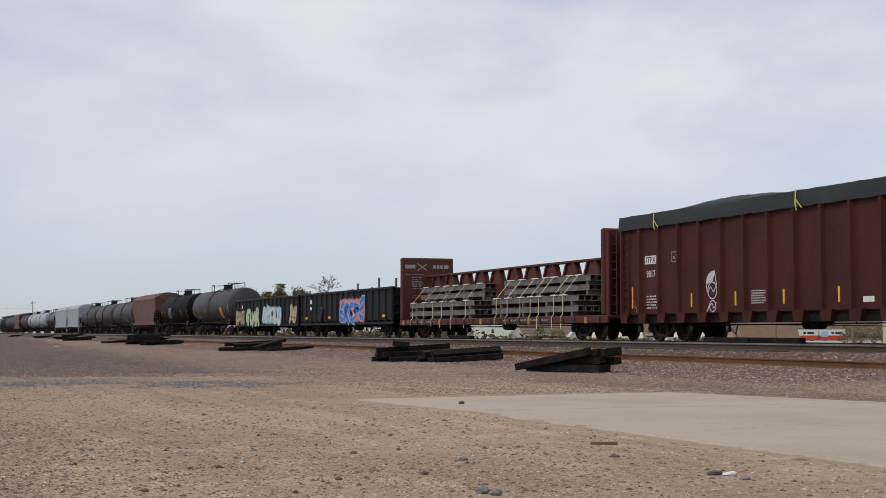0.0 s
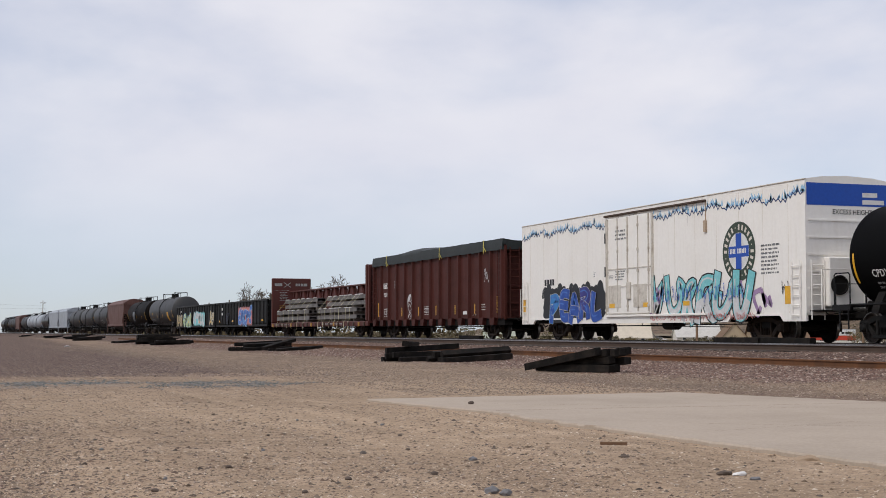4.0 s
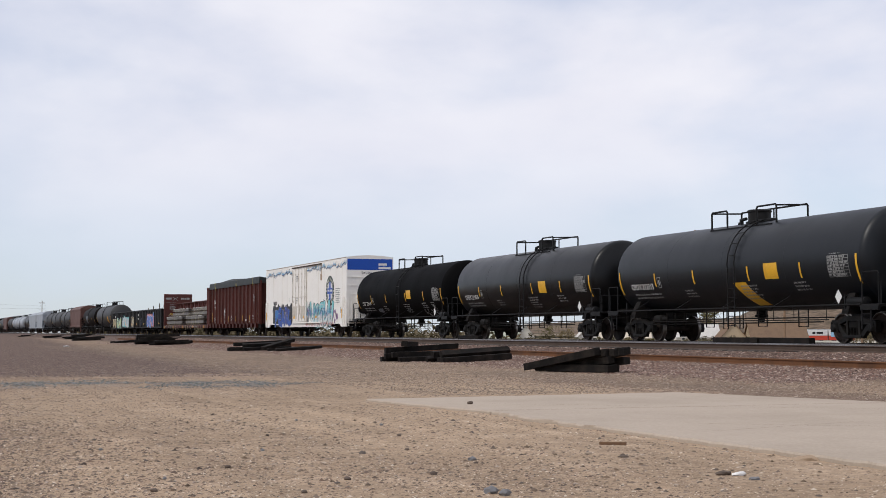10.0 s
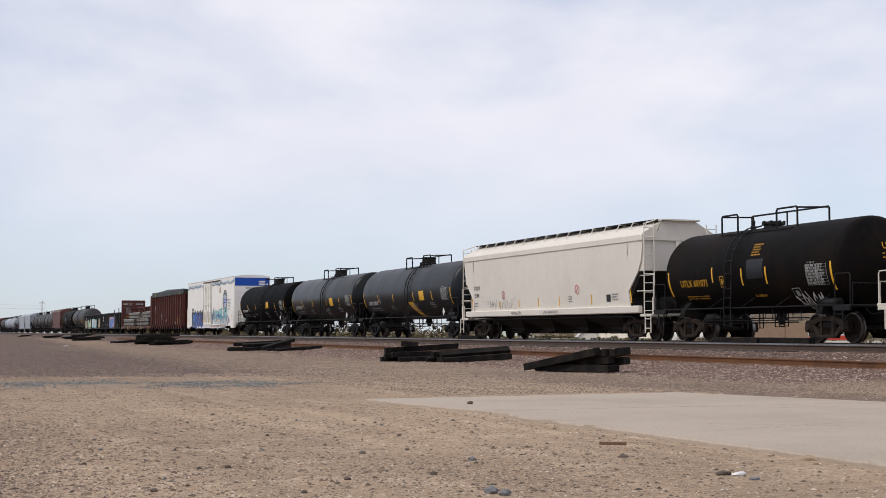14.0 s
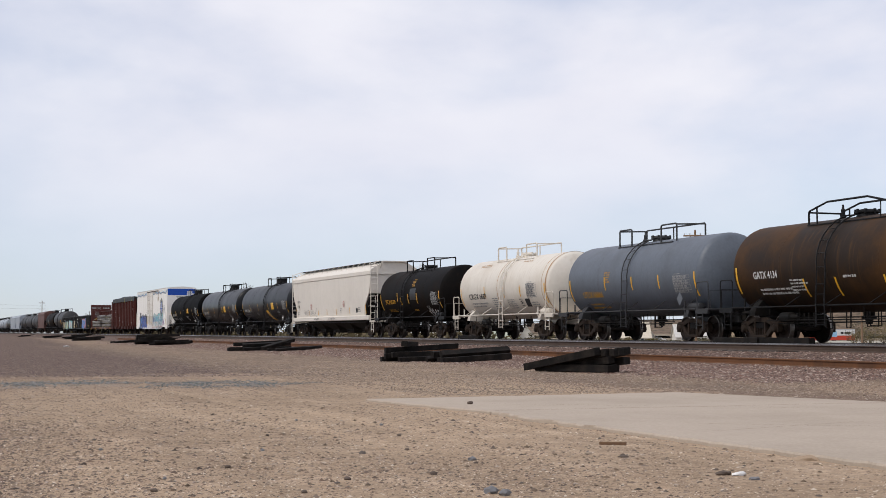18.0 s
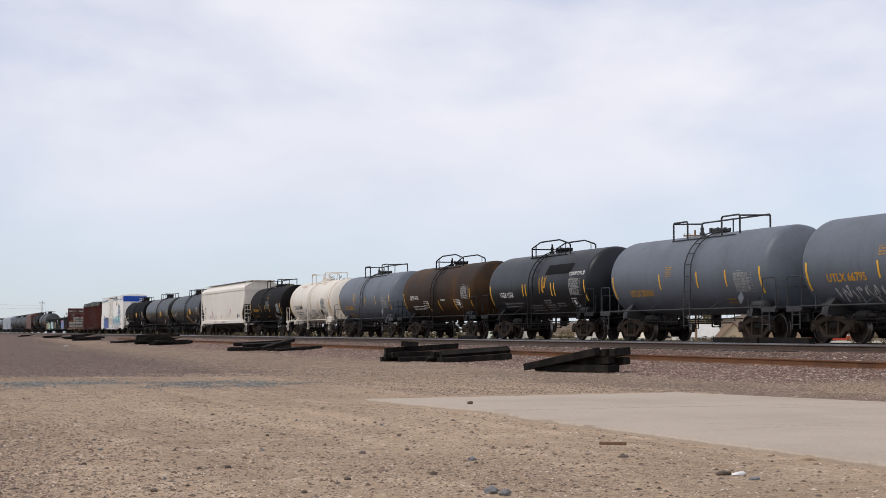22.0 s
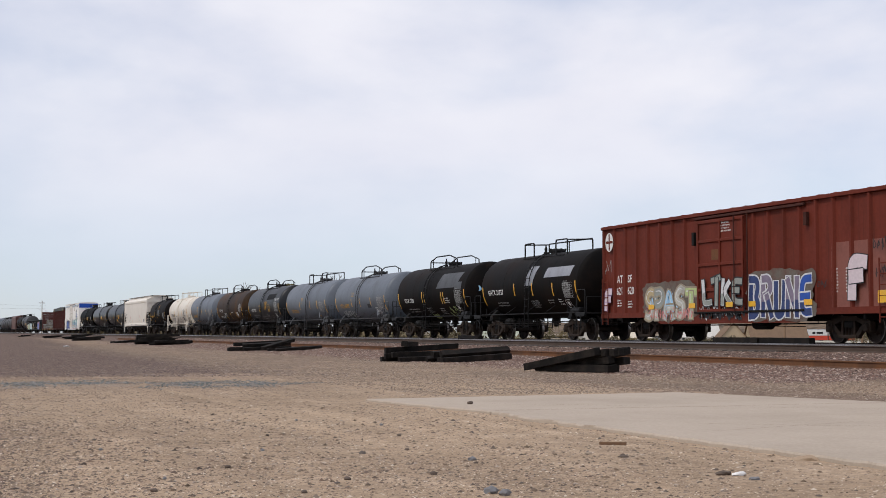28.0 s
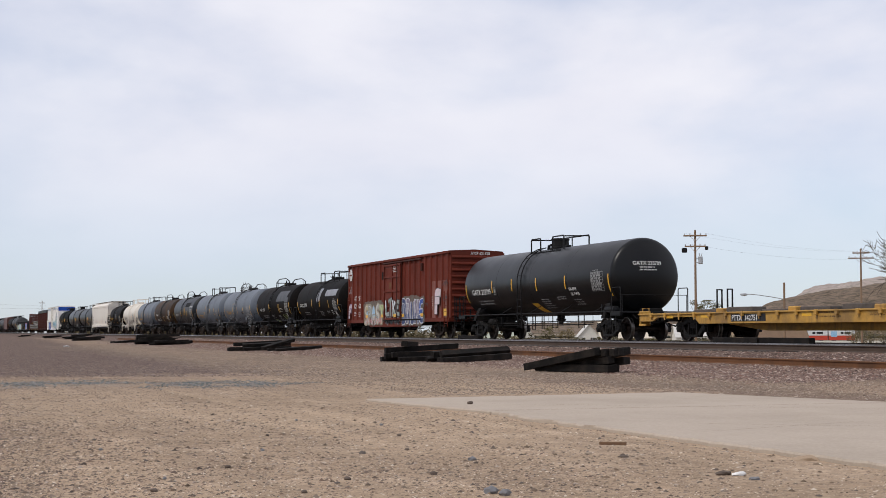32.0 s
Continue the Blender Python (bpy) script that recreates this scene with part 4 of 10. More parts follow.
    x, y = -0.9370 * f + 0.3494 * lat, 0.3494 * f + 0.9370 * lat
    s = np.clip(0.017 * np.exp(rng.randn(len(x)) * 0.3), 0.008, 0.035)
    stones("blue_stone_drift", drop(x, y, s), s, stone_material("blue_grey_stone", [(0.10, 0.11, 0.113), (0.21, 0.22, 0.215), (0.15, 0.155, 0.15), (0.34, 0.345, 0.33), (0.22, 0.17, 0.14)]), "drift of blue-grey crushed stone on the yard", 15)


scatter_stones()


# ---- concrete slab ----
def concrete_slab():
    m = surface("pale_worn_concrete", (0.425, 0.352, 0.281), 0.85, 0, (0.345, 0.285, 0.222), 0.6, 0.45, 30, 0.0, 0.12, 0.2)
    root = empty("concrete_slab", pose(0, 0, 0), "pale concrete slab with a broken near edge, half sunk in sand", "slab", kind="structure")
    rng = random.Random(3)

    def edge(a, b, n, amp):
        return [(a[0] + (b[0] - a[0]) * i / n + (rng.uniform(-amp, amp) if 0 < i < n else 0), a[1] + (b[1] - a[1]) * i / n + (rng.uniform(-amp, amp) if 0 < i < n else 0)) for i in range(n)]

    far_piece = edge((-20.55, 6.42), (-16.87, 6.93), 18, 0.035) + edge((-16.87, 6.93), (-16.80, 13.35), 2, 0.0) + edge((-16.80, 13.35), (-21.0, 12.05), 6, 0.06) + edge((-21.0, 12.05), (-20.55, 6.42), 8, 0.03)
    near_piece = edge((-16.85, 6.93), (-15.6, 6.80), 8, 0.03) + edge((-15.6, 6.80), (-8.0, 6.98), 42, 0.04) + edge((-8.0, 6.98), (4.0, 7.0), 4, 0.0) + edge((4.0, 7.0), (4.0, 19.6), 2, 0) + edge((4.0, 19.6), (-16.78, 13.35), 6, 0.05) + edge((-16.78, 13.35), (-16.85, 6.93), 2, 0.0)

    def slab(poly, top):
        sh = Shape()
        n = len(poly)
        cx, cy = sum(p[0] for p in poly) / n, sum(p[1] for p in poly) / n
        inner = [(p[0] + (cx - p[0]) * 0.012, p[1] + (cy - p[1]) * 0.012) for p in poly]
        vs = [(p[0], p[1], -0.12) for p in poly] + [(p[0], p[1], top - 0.018) for p in poly] + [(p[0], p[1], top) for p in inner]
        fs = [(i, (i + 1) % n, n + (i + 1) % n, n + i) for i in range(n)] + [(n + i, n + (i + 1) % n, 2 * n + (i + 1) % n, 2 * n + i) for i in range(n)]
        fs.append(tuple(range(2 * n, 3 * n)))
        return sh.add(vs, fs)

    part("slab_panel", slab(far_piece, 0.040), m, root, smooth=0)
    part("slab_panel", slab(near_piece, 0.046), m, root, smooth=0)
    crack = surface("dark_joint_dirt", (0.20, 0.15, 0.11), 0.95, 0, (0.12, 0.09, 0.07), 0.5, 3, 20, 0, 0.3, 0.1)
    sh = Shape()
    for a, b, w in (((-16.83, 7.0), (-16.79, 13.3), 0.022), ((-18.6, 7.6), (-14.8, 12.6), 0.012), ((-13.6, 8.2), (-11.0, 12.0), 0.010), ((-12.6, 7.6), (-13.4, 10.0), 0.008)):
        pts = [(a[0] + (b[0] - a[0]) * i / 14 + rng.uniform(-0.04, 0.04), a[1] + (b[1] - a[1]) * i / 14 + rng.uniform(-0.04, 0.04)) for i in range(15)]
        for q in stroke(pts, w):
            sh.add([(p[0], p[1], 0.0475 if p[0] > -16.95 else 0.0415) for p in q], [(0, 1, 2, 3)])
    part("crack", sh, crack, root, "thin dirt-filled cracks", smooth=0)
    return root


concrete_slab()


# ---- tracks ----
def rail_profile(k=1.0):
    return [(-0.070 * k, 0.0), (0.070 * k, 0.0), (0.070 * k, 0.012), (0.012, 0.032), (0.010, 0.125), (0.034, 0.138), (0.036, 0.160), (0.028, 0.172), (-0.028, 0.172), (-0.036, 0.160), (-0.034, 0.138), (-0.010, 0.125), (-0.012, 0.032), (-0.070 * k, 0.012)]


def rail(name, y, top, x0, x1, mats, label, kind="structure"):
    prof = rail_profile()
    sh = Shape()
    n = len(prof)
    xs = list(np.linspace(x0, x1, 30))
    vs = [(x, y + p[0], top - 0.172 + p[1]) for x in xs for p in prof]
    fs, sl = [], []
    for i in range(len(xs) - 1):
        for j in range(n):
            fs.append((i * n + j, i * n + (j + 1) % n, (i + 1) * n + (j + 1) % n, (i + 1) * n + j))
            sl.append(1 if j in (6, 7, 8) else 0)
    sh.v, sh.f, sh.s = vs, fs, sl
    sh.add([vs[j] for j in range(n)], [tuple(range(n))]); sh.add([vs[(len(xs) - 1) * n + j] for j in range(n)], [tuple(range(n))])
    ob = part(name, sh, mats, smooth=30)
    return tagged(ob, label, "rail", "rails of the line" if kind == "structure" else "", kind)


TIE_MESH = Shape().box(-0.115, 0.115, -1.30, 1.30, -0.09, 0.09, 0.015).mesh("sleeper", MAT["tie_old"], 0)


def track(name, yc, top, label):
    root = empty(name, pose(-60, yc, 0), label, "railway track", kind="structure")
    for s in (-0.7525, 0.7525):
        rail_ob = rail("rail", yc + s, top, -760, 160, [MAT["rail_side"], MAT["rail_top"]], "steel rail with a polished head and rusty web")
        rail_ob.parent = root
        rail_ob.location = (60, -yc, 0)
        for key in ("category", "kind", "group"):
            if key in rail_ob:
                del rail_ob[key]
    for i in range(150):
        ob = new("sleeper", TIE_MESH)
        ob.parent = root
        ob.location = (-110 + 60 + 0.52 * i + random.uniform(-0.02, 0.02), 0, top - 0.172 - 0.085)
    return root


track("track_near", NEAR_Y, RAIL_Z + 0.012, "empty railway track with polished rails on purple ballast")
track("track_far", TRACK_Y, RAIL_Z, "railway track under the freight train")
spare = rail("spare_rail", 20.02, 0.385, -150, 40, [MAT["rail_rusty"], MAT["rail_rusty"]], "rust-orange spare rail lying along the ballast shoulder", "")

# ---- the freight train ----
SPEEDS = [(0.0, 7.90), (6.0, 8.02), (12.0, 8.18), (18.0, 8.376), (24.0, 8.453), (32.0, 8.68)]


def travelled(t):
    """Metres that the train has gone since 0 s."""
    s = 0.0
    for (t0, v0), (t1, v1) in zip(SPEEDS[:-1], SPEEDS[1:]):
        if t <= t0:
            break
        e = min(t, t1)
        ve = v0 + (v1 - v0) * (e - t0) / (t1 - t0)
        s += (v0 + ve) / 2 * (e - t0)
    return s


REF = travelled(6.0)
CARS, WHEELSETS = [], []
WHEEL_R = 0.457


def truck_meshes(key):
    """Cast side frame, bolster, wheelset, spring and bearing cap, shared by all trucks of one look."""
    m = MAT[key]
    sf = Shape()
    # top chord, bent down to the journals
    sf.prism([(-1.06, 0.55), (-1.02, 0.68), (-0.62, 0.70), (-0.36, 0.80), (0.36, 0.80), (0.62, 0.70), (1.02, 0.68), (1.06, 0.55), (0.62, 0.56), (0.34, 0.66), (-0.34, 0.66), (-0.62, 0.56)], -0.07, 0.07)
    # diagonals and spring seat
    sf.prism([(-0.86, 0.56), (-0.64, 0.56), (-0.30, 0.24), (-0.42, 0.16)], -0.065, 0.065)
    sf.prism([(0.86, 0.56), (0.64, 0.56), (0.30, 0.24), (0.42, 0.16)], -0.065, 0.065)
    sf.box(-0.42, 0.42, -0.12, 0.12, 0.15, 0.245, 0.02)
    sf.box(-0.33, -0.24, -0.075, 0.075, 0.24, 0.68, 0.01)
    sf.box(0.24, 0.33, -0.075, 0.075, 0.24, 0.68, 0.01)
    for s in (-0.89, 0.89):
        sf.box(s - 0.17, s - 0.11, -0.09, 0.09, 0.33, 0.60, 0.01)
        sf.box(s + 0.11, s + 0.17, -0.09, 0.09, 0.33, 0.60, 0.01)
        sf.box(s - 0.17, s + 0.17, -0.09, 0.09, 0.565, 0.64, 0.015)
    side = sf.mesh("side_frame", m, 30)
    bo = Shape().box(-0.22, 0.22, -1.06, 1.06, 0.44, 0.66, 0.03)
    bo.lathe([(0.66, 0.20), (0.76, 0.20)], "z", (0, 0, 0), 16)
    bo.tube([(-0.62, -0.66, 0.42), (-0.62, 0.66, 0.42)], 0.05, 6)
    bo.tube([(0.62, -0.66, 0.42), (0.62, 0.66, 0.42)], 0.05, 6)
    bolster = bo.mesh("truck", MAT["frame"], 30)
    sp = Shape()
    for dx in (-0.15, 0.0, 0.15):
        prof = []
        for i in range(7):
            z = 0.245 + i * 0.0328
            prof += [(z, 0.054), (z + 0.014, 0.068), (z + 0.026, 0.048)]
        sp.lathe(prof, "z", (dx, 0, 0), 6)
    spring = sp.mesh("spring", m, 50)
    cap = Shape().lathe([(-0.15, 0.11), (-0.13, 0.135), (0.06, 0.135), (0.10, 0.12), (0.135, 0.085), (0.14, 0.03)], "y", (0, 0, 0), 16).mesh("bearing_cap", m, 30)
    return side, bolster, spring, cap


def wheelset_mesh():
    ws = Shape()
    for sgn in (-1, 1):
        prof = [(0.640, 0.14), (0.650, 0.17), (0.675, 0.33), (0.668, 0.395), (0.662, 0.435), (0.664, 0.478), (0.690, 0.480), (0.700, 0.459), (0.795, 0.452), (0.799, 0.428), (0.796, 0.395), (0.755, 0.375), (0.725, 0.20), (0.800, 0.155), (0.815, 0.09)]
        ws.lathe([(sgn * a, r) for a, r in prof], "y", (0, 0, 0), 26, [0, 0, 0, 0, 0, 1, 1, 1, 1, 0, 0, 0, 0, 0])
    ws.lathe([(-1.12, 0.07), (-0.95, 0.075), (-0.64, 0.095), (0, 0.085), (0.64, 0.095), (0.95, 0.075), (1.12, 0.07)], "y", (0, 0, 0), 12)
    # casting lugs on the plate make the turning seen
    for k in range(3):
        a = k * 2.0944
        for sgn in (-1, 1):
            ws.box(-0.03, 0.03, sgn * 0.745 - 0.012, sgn * 0.745 + 0.012, 0.24, 0.30, 0, 0, pose(0, 0, 0, 0, math.degrees(a), 0))
    return ws.mesh("wheelset", [MAT["wheel"], MAT["tread"]], 30)


WHEELSET = wheelset_mesh()
TRUCKS = {k: truck_meshes(k) for k in ("truck", "truck_black")}


def truck(car, x, key="truck"):
    side, bolster, spring, cap = TRUCKS[key]
    t = new("truck", bolster)
    t.parent, t.location = car, (x, 0, 0)
    for s in (-1, 1):
        o = new("side_frame", side); o.parent, o.location = t, (0, s * 1.00, 0)
        o = new("spring_nest", spring); o.parent, o.location = t, (0, s * 1.00, 0)
        for dx in (-0.89, 0.89):
            o = new("bearing_cap", cap)
            o.parent, o.location = t, (dx, s * 1.02, WHEEL_R)
            if s < 0:
                o.rotation_euler = (0, 0, math.pi)
    for dx in (-0.89, 0.89):
        w = new("wheelset", WHEELSET)
        w.parent = t
        w.matrix_parent_inverse = pose(dx, 0, WHEEL_R)
        WHEELSETS.append(w)


def coupler(car, x, sgn):
    sh = Shape().box(min(0, sgn * 0.75), max(0, sgn * 0.75), -0.09, 0.09, 0.78, 0.96, 0.02)
    sh.box(min(sgn * 0.62, sgn * 0.98), max(sgn * 0.62, sgn * 0.98), -0.16, 0.12, 0.70, 1.04, 0.05)
    sh.box(min(sgn * -0.7, 0.05 * sgn), max(sgn * -0.7, 0.05 * sgn), -0.22, 0.22, 0.72, 1.02, 0.02)
    sh.tube([(sgn * 0.1, 0.35, 0.80), (sgn * 0.45, 0.36, 0.55), (sgn * 0.80, 0.30, 0.62)], 0.03, 6)
    sh.tube([(sgn * 0.05, -0.95, 1.02), (sgn * 0.25, -0.9, 0.85), (sgn * 0.30, -0.1, 0.98)], 0.014, 5)
    part("coupler", sh, MAT["truck_black"], car, at=(x, 0, 0))


def car_root(name, s, label, category, group="cars of the freight train"):
    """s: place along the line at 6 s."""
    ob = empty(name, pose(s + REF, TRACK_Y, RAIL_Z), label, category, group)
    CARS.append((ob, s + REF))
    return ob


def ladder(car, x, y, z0, z1, w=0.42, n=None, mat=None, name="ladder", axis="x"):
    sh = Shape()
    n = n or max(2, int((z1 - z0) / 0.33))
    P = (lambda a, z: (x + a, y, z)) if axis == "x" else (lambda a, z: (x, y + a, z))
    for s in (-w / 2, w / 2):
        sh.tube([P(s, z0), P(s, z1)], 0.024, 5)
    for i in range(n):
        z = z0 + (z1 - z0) * (i + 0.5) / n
        sh.tube([P(-w / 2, z), P(w / 2, z)], 0.017, 5)
    return part(name, sh, mat or MAT["pipe"], car)


def head_depth(r):
    """How far a tank head bulges at a share r of its radius: a shallow dish on a tight knuckle."""
    return 0.44 * (1 - r * r) + 0.15 * math.sqrt(max(0.0, 1 - r ** 26))


def head_side(zc, R, half):
    """Paint on a tank head that faces back along the train."""
    def place(u, v, lift):
        r = min(0.98, math.sqrt(u * u + (v - zc) ** 2) / R)
        return (half + 0.10 + head_depth(r) + lift, u, v)
    return place


def tank_car(s0, s1, paint_key, R, zc, label, style="dome", marks=(), truck_key="truck", frame_key="pipe", ladder_u=0.0, detail=True, plain=False, top_u=0.0, head=None, span=1.0):
    """s0, s1: places of the two end stripes. R, zc: radius and axis height of the tank."""
    half = (s1 - s0) / 2
    car = car_root("tank_car", (s0 + s1) / 2, label, "tank car")
    m, fm = MAT[paint_key], MAT[frame_key]
    hd = 0.60
    # shell with dished heads on a tight knuckle
    cap = []
    for i in range(9):
        r = 0.90 * i / 8
        cap.append((head_depth(r) , max(0.02, R * r)))
    for r in (0.925, 0.945, 0.965, 0.982, 0.993, 1.0):
        cap.append((head_depth(r), R * r))
    prof = [(-half - 0.10 - x, r) for x, r in cap] + [(half + 0.10 + x, r) for x, r in reversed(cap)]
    part("tank", Shape().lathe(prof, "x", (0, 0, zc), 56), m, car, smooth=40)
    if head:
        HP = head_side(zc, R, half)
        write(head[0], -0.10, zc + 0.42, 0.19, HP, MAT[head[1]], car, "head_number", 1.0, 0.012, 0.012, "stencilled mark on the tank head")
        paint("stencil_print", bars(-0.10, zc + 0.08, 0.8, 0.22, 2, 7), HP, MAT[head[1]], car, "rows of small stencilled print", 0.012)
    for k in range(1, 4):
        x = -half + 2 * half * k / 4
        if not plain:
            part("weld_seam", Shape().lathe([(x - 0.012, R), (x - 0.005, R + 0.003), (x + 0.005, R + 0.003), (x + 0.012, R)], "x", (0, 0, zc), 56, None, False), m, car)
    end = half + 1.02
    zb = zc - R
    # stub sills, bolsters and end platforms
    for sgn in (-1, 1):
        st = Shape()
        a, b = sorted((sgn * (half - 1.9), sgn * (end - 0.05)))
        st.box(a, b, -0.30, 0.30, 0.66, zb + 0.22, 0.02)
        x = sgn * (half - 0.75)
        st.prism([(-1.35, 0.86), (1.35, 0.86), (1.30, 1.06), (R * 0.72, zc - R * 0.70), (0.5, zb + 0.06), (-0.5, zb + 0.06), (-R * 0.72, zc - R * 0.70), (-1.30, 1.06)], x - 0.16, x + 0.16, 0, "x")
        part("stub_sill", st, MAT["frame"] if frame_key == "pipe" else fm, car)
        pf = Shape()
        a, b = sorted((sgn * (half + 0.12), sgn * end))
        pf.box(a, b, -1.50, 1.50, 1.06, 1.13, 0.01)
        for k in range(2):
            pf.box(a + 0.05, b - 0.05, -1.5 + k * 2.9, -1.4 + k * 2.9, 0.96, 1.07, 0)
        part("end_platform", pf, fm, car)
        if not plain:
            for sy in (-1, 1):
                hr = Shape()
                x0, x1 = sgn * (half + 0.22), sgn * (end - 0.06)
                hr.tube([(x0, sy * 1.46, 1.02), (x0, sy * 1.46, 1.98), (x0 + sgn * 0.06, sy * 1.46, 2.04), (x1 - sgn * 0.06, sy * 1.46, 2.04), (x1, sy * 1.46, 1.98), (x1, sy * 1.46, 1.02)], 0.02, 6)
                part("end_handrail", hr, fm, car)
                ladder(car, sgn * (half + 0.45), sy * 1.50, 0.42, 1.0, 0.40, 2, fm, "step_ladder")
            hr = Shape().tube([(sgn * (end - 0.04), -1.40, 1.02), (sgn * (end - 0.04), -1.40, 1.75), (sgn * (end - 0.04), 1.40, 1.75), (sgn * (end - 0.04), 1.40, 1.02)], 0.018, 6)
            part("end_handrail", hr, fm, car)
        coupler(car, sgn * (end - 0.10), sgn)
        truck(car, sgn * (half - 0.75), truck_key)
    # running rails along both sides with slanted stays
    for sy in (-1, 1):
        rr = Shape().tube([(-half - 0.2, sy * 1.50, 1.12), (half + 0.2, sy * 1.50, 1.12)], 0.026, 6)
        part("running_rail", rr, fm, car)
        for k in range(5):
            x = (-0.42 + 0.21 * k) * 2 * half
            sv = Shape().tube([(x, sy * 1.50, 1.12), (x + 0.30, sy * math.sqrt(max(0.05, R * R - (1.46 - zc) ** 2)), 1.46)], 0.016, 5)
            part("stay", sv, fm, car)
    # bottom outlet, brake rod, gear
    ug = Shape().lathe([(zb + 0.08, 0.17), (zb - 0.10, 0.17), (zb - 0.14, 0.22), (zb - 0.20, 0.22), (zb - 0.22, 0.12), (zb - 0.36, 0.10)], "z", (0.1, 0, 0), 14)
    part("bottom_outlet", ug, MAT["frame"], car)
    br = Shape().tube([(-half + 1.0, -0.55, 0.78), (half - 1.2, -0.55, 0.78)], 0.022, 5)
    br.tube([(-half + 1.6, -1.30, 0.70), (half - 1.6, -1.30, 0.70)], 0.016, 5)
    br.tube([(-half + 1.8, -1.05, 0.60), (half - 2.2, -1.05, 0.64)], 0.022, 5)
    for x0, x1, zl in ((-1.6, -1.1, 0.50), (-0.5, -0.2, 0.44), (0.5, 0.7, 0.46), (1.6, 2.1, 0.52), (half - 3.4, half - 2.9, 0.50), (-half + 2.9, -half + 3.5, 0.52)):
        br.tube([(x0, -1.1, zb), (x0, -1.1, zl), (x1, -1.1, zl), (x1, -1.1, zb)], 0.022, 5)
    for k in range(5):
        x = -half + 1.7 + (2 * half - 3.4) * k / 4
        br.tube([(x, -1.30, 0.70), (x, -1.30, 1.06)], 0.013, 4)
        br.tube([(x, -0.55, 0.78), (x, -0.55, zc - math.sqrt(max(0.01, R * R - 0.3)))], 0.012, 4)
    part("brake_rod", br, MAT["frame"], car)
    part("brake_cylinder", Shape().lathe([(-0.45, 0.13), (-0.40, 0.16), (0.1, 0.16), (0.14, 0.1), (0.4, 0.05)], "x", (-half + 2.3, -0.95, 0.80), 12), MAT["frame"], car)
    if detail:
        part("air_tank", Shape().lathe([(-0.42, 0.06), (-0.38, 0.15), (0.38, 0.15), (0.42, 0.06)], "x", (half - 0.30, -1.18, 1.20), 14), fm, car)
    # top platform
    z_top = zc + R
    top_works(car, style, z_top, R, zc, fm, ladder_u, top_u, span)
    # side ladder hugging the shell
    ld = Shape()
    for s in (-0.21, 0.21):
        pts = []
        for i in range(9):
            a = radians(-8 + 86 * i / 8)
            pts.append((ladder_u + s, -(R + 0.09) * math.cos(a), zc + (R + 0.09) * math.sin(a)))
        pts = [(ladder_u + s, -1.56, 0.50), (ladder_u + s, -1.56, 1.3)] + [(p[0], min(p[1], p[1]), p[2]) for p in pts]
        ld.tube(pts, 0.024, 5)
    for i in range(11):
        if i < 5:
            y, z = -1.56, 0.55 + 0.30 * i
        else:
            a = radians(-4 + 78 * (i - 5) / 5)
            y, z = -(R + 0.09) * math.cos(a), zc + (R + 0.09) * math.sin(a)
        ld.tube([(ladder_u - 0.21, y, z), (ladder_u + 0.21, y, z)], 0.017, 5)
    part("side_ladder", ld, fm, car)
    # placard holders on the bolsters
    P = on_tank(zc, R)
    for sgn in (-1, 1):
        hold = Shape().box(sgn * (half - 0.55) - 0.02, sgn * (half - 0.55) + 0.02, -1.50, -1.46, 1.0, 1.42, 0)
        part("placard_post", hold, fm, car)
    # yellow reflective stripes
    yc_ = MAT["stripe"]
    zt = zc - 0.04
    for u in (-half, half):
        paint("reflective_stripe", rect(u - 0.045, zt - 0.75, u + 0.045, zt + 0.10, 8), P, yc_, car, "yellow reflective tape", 0.009)
    for mk in marks:
        mark(mk, P, car, half, zc)
    return car


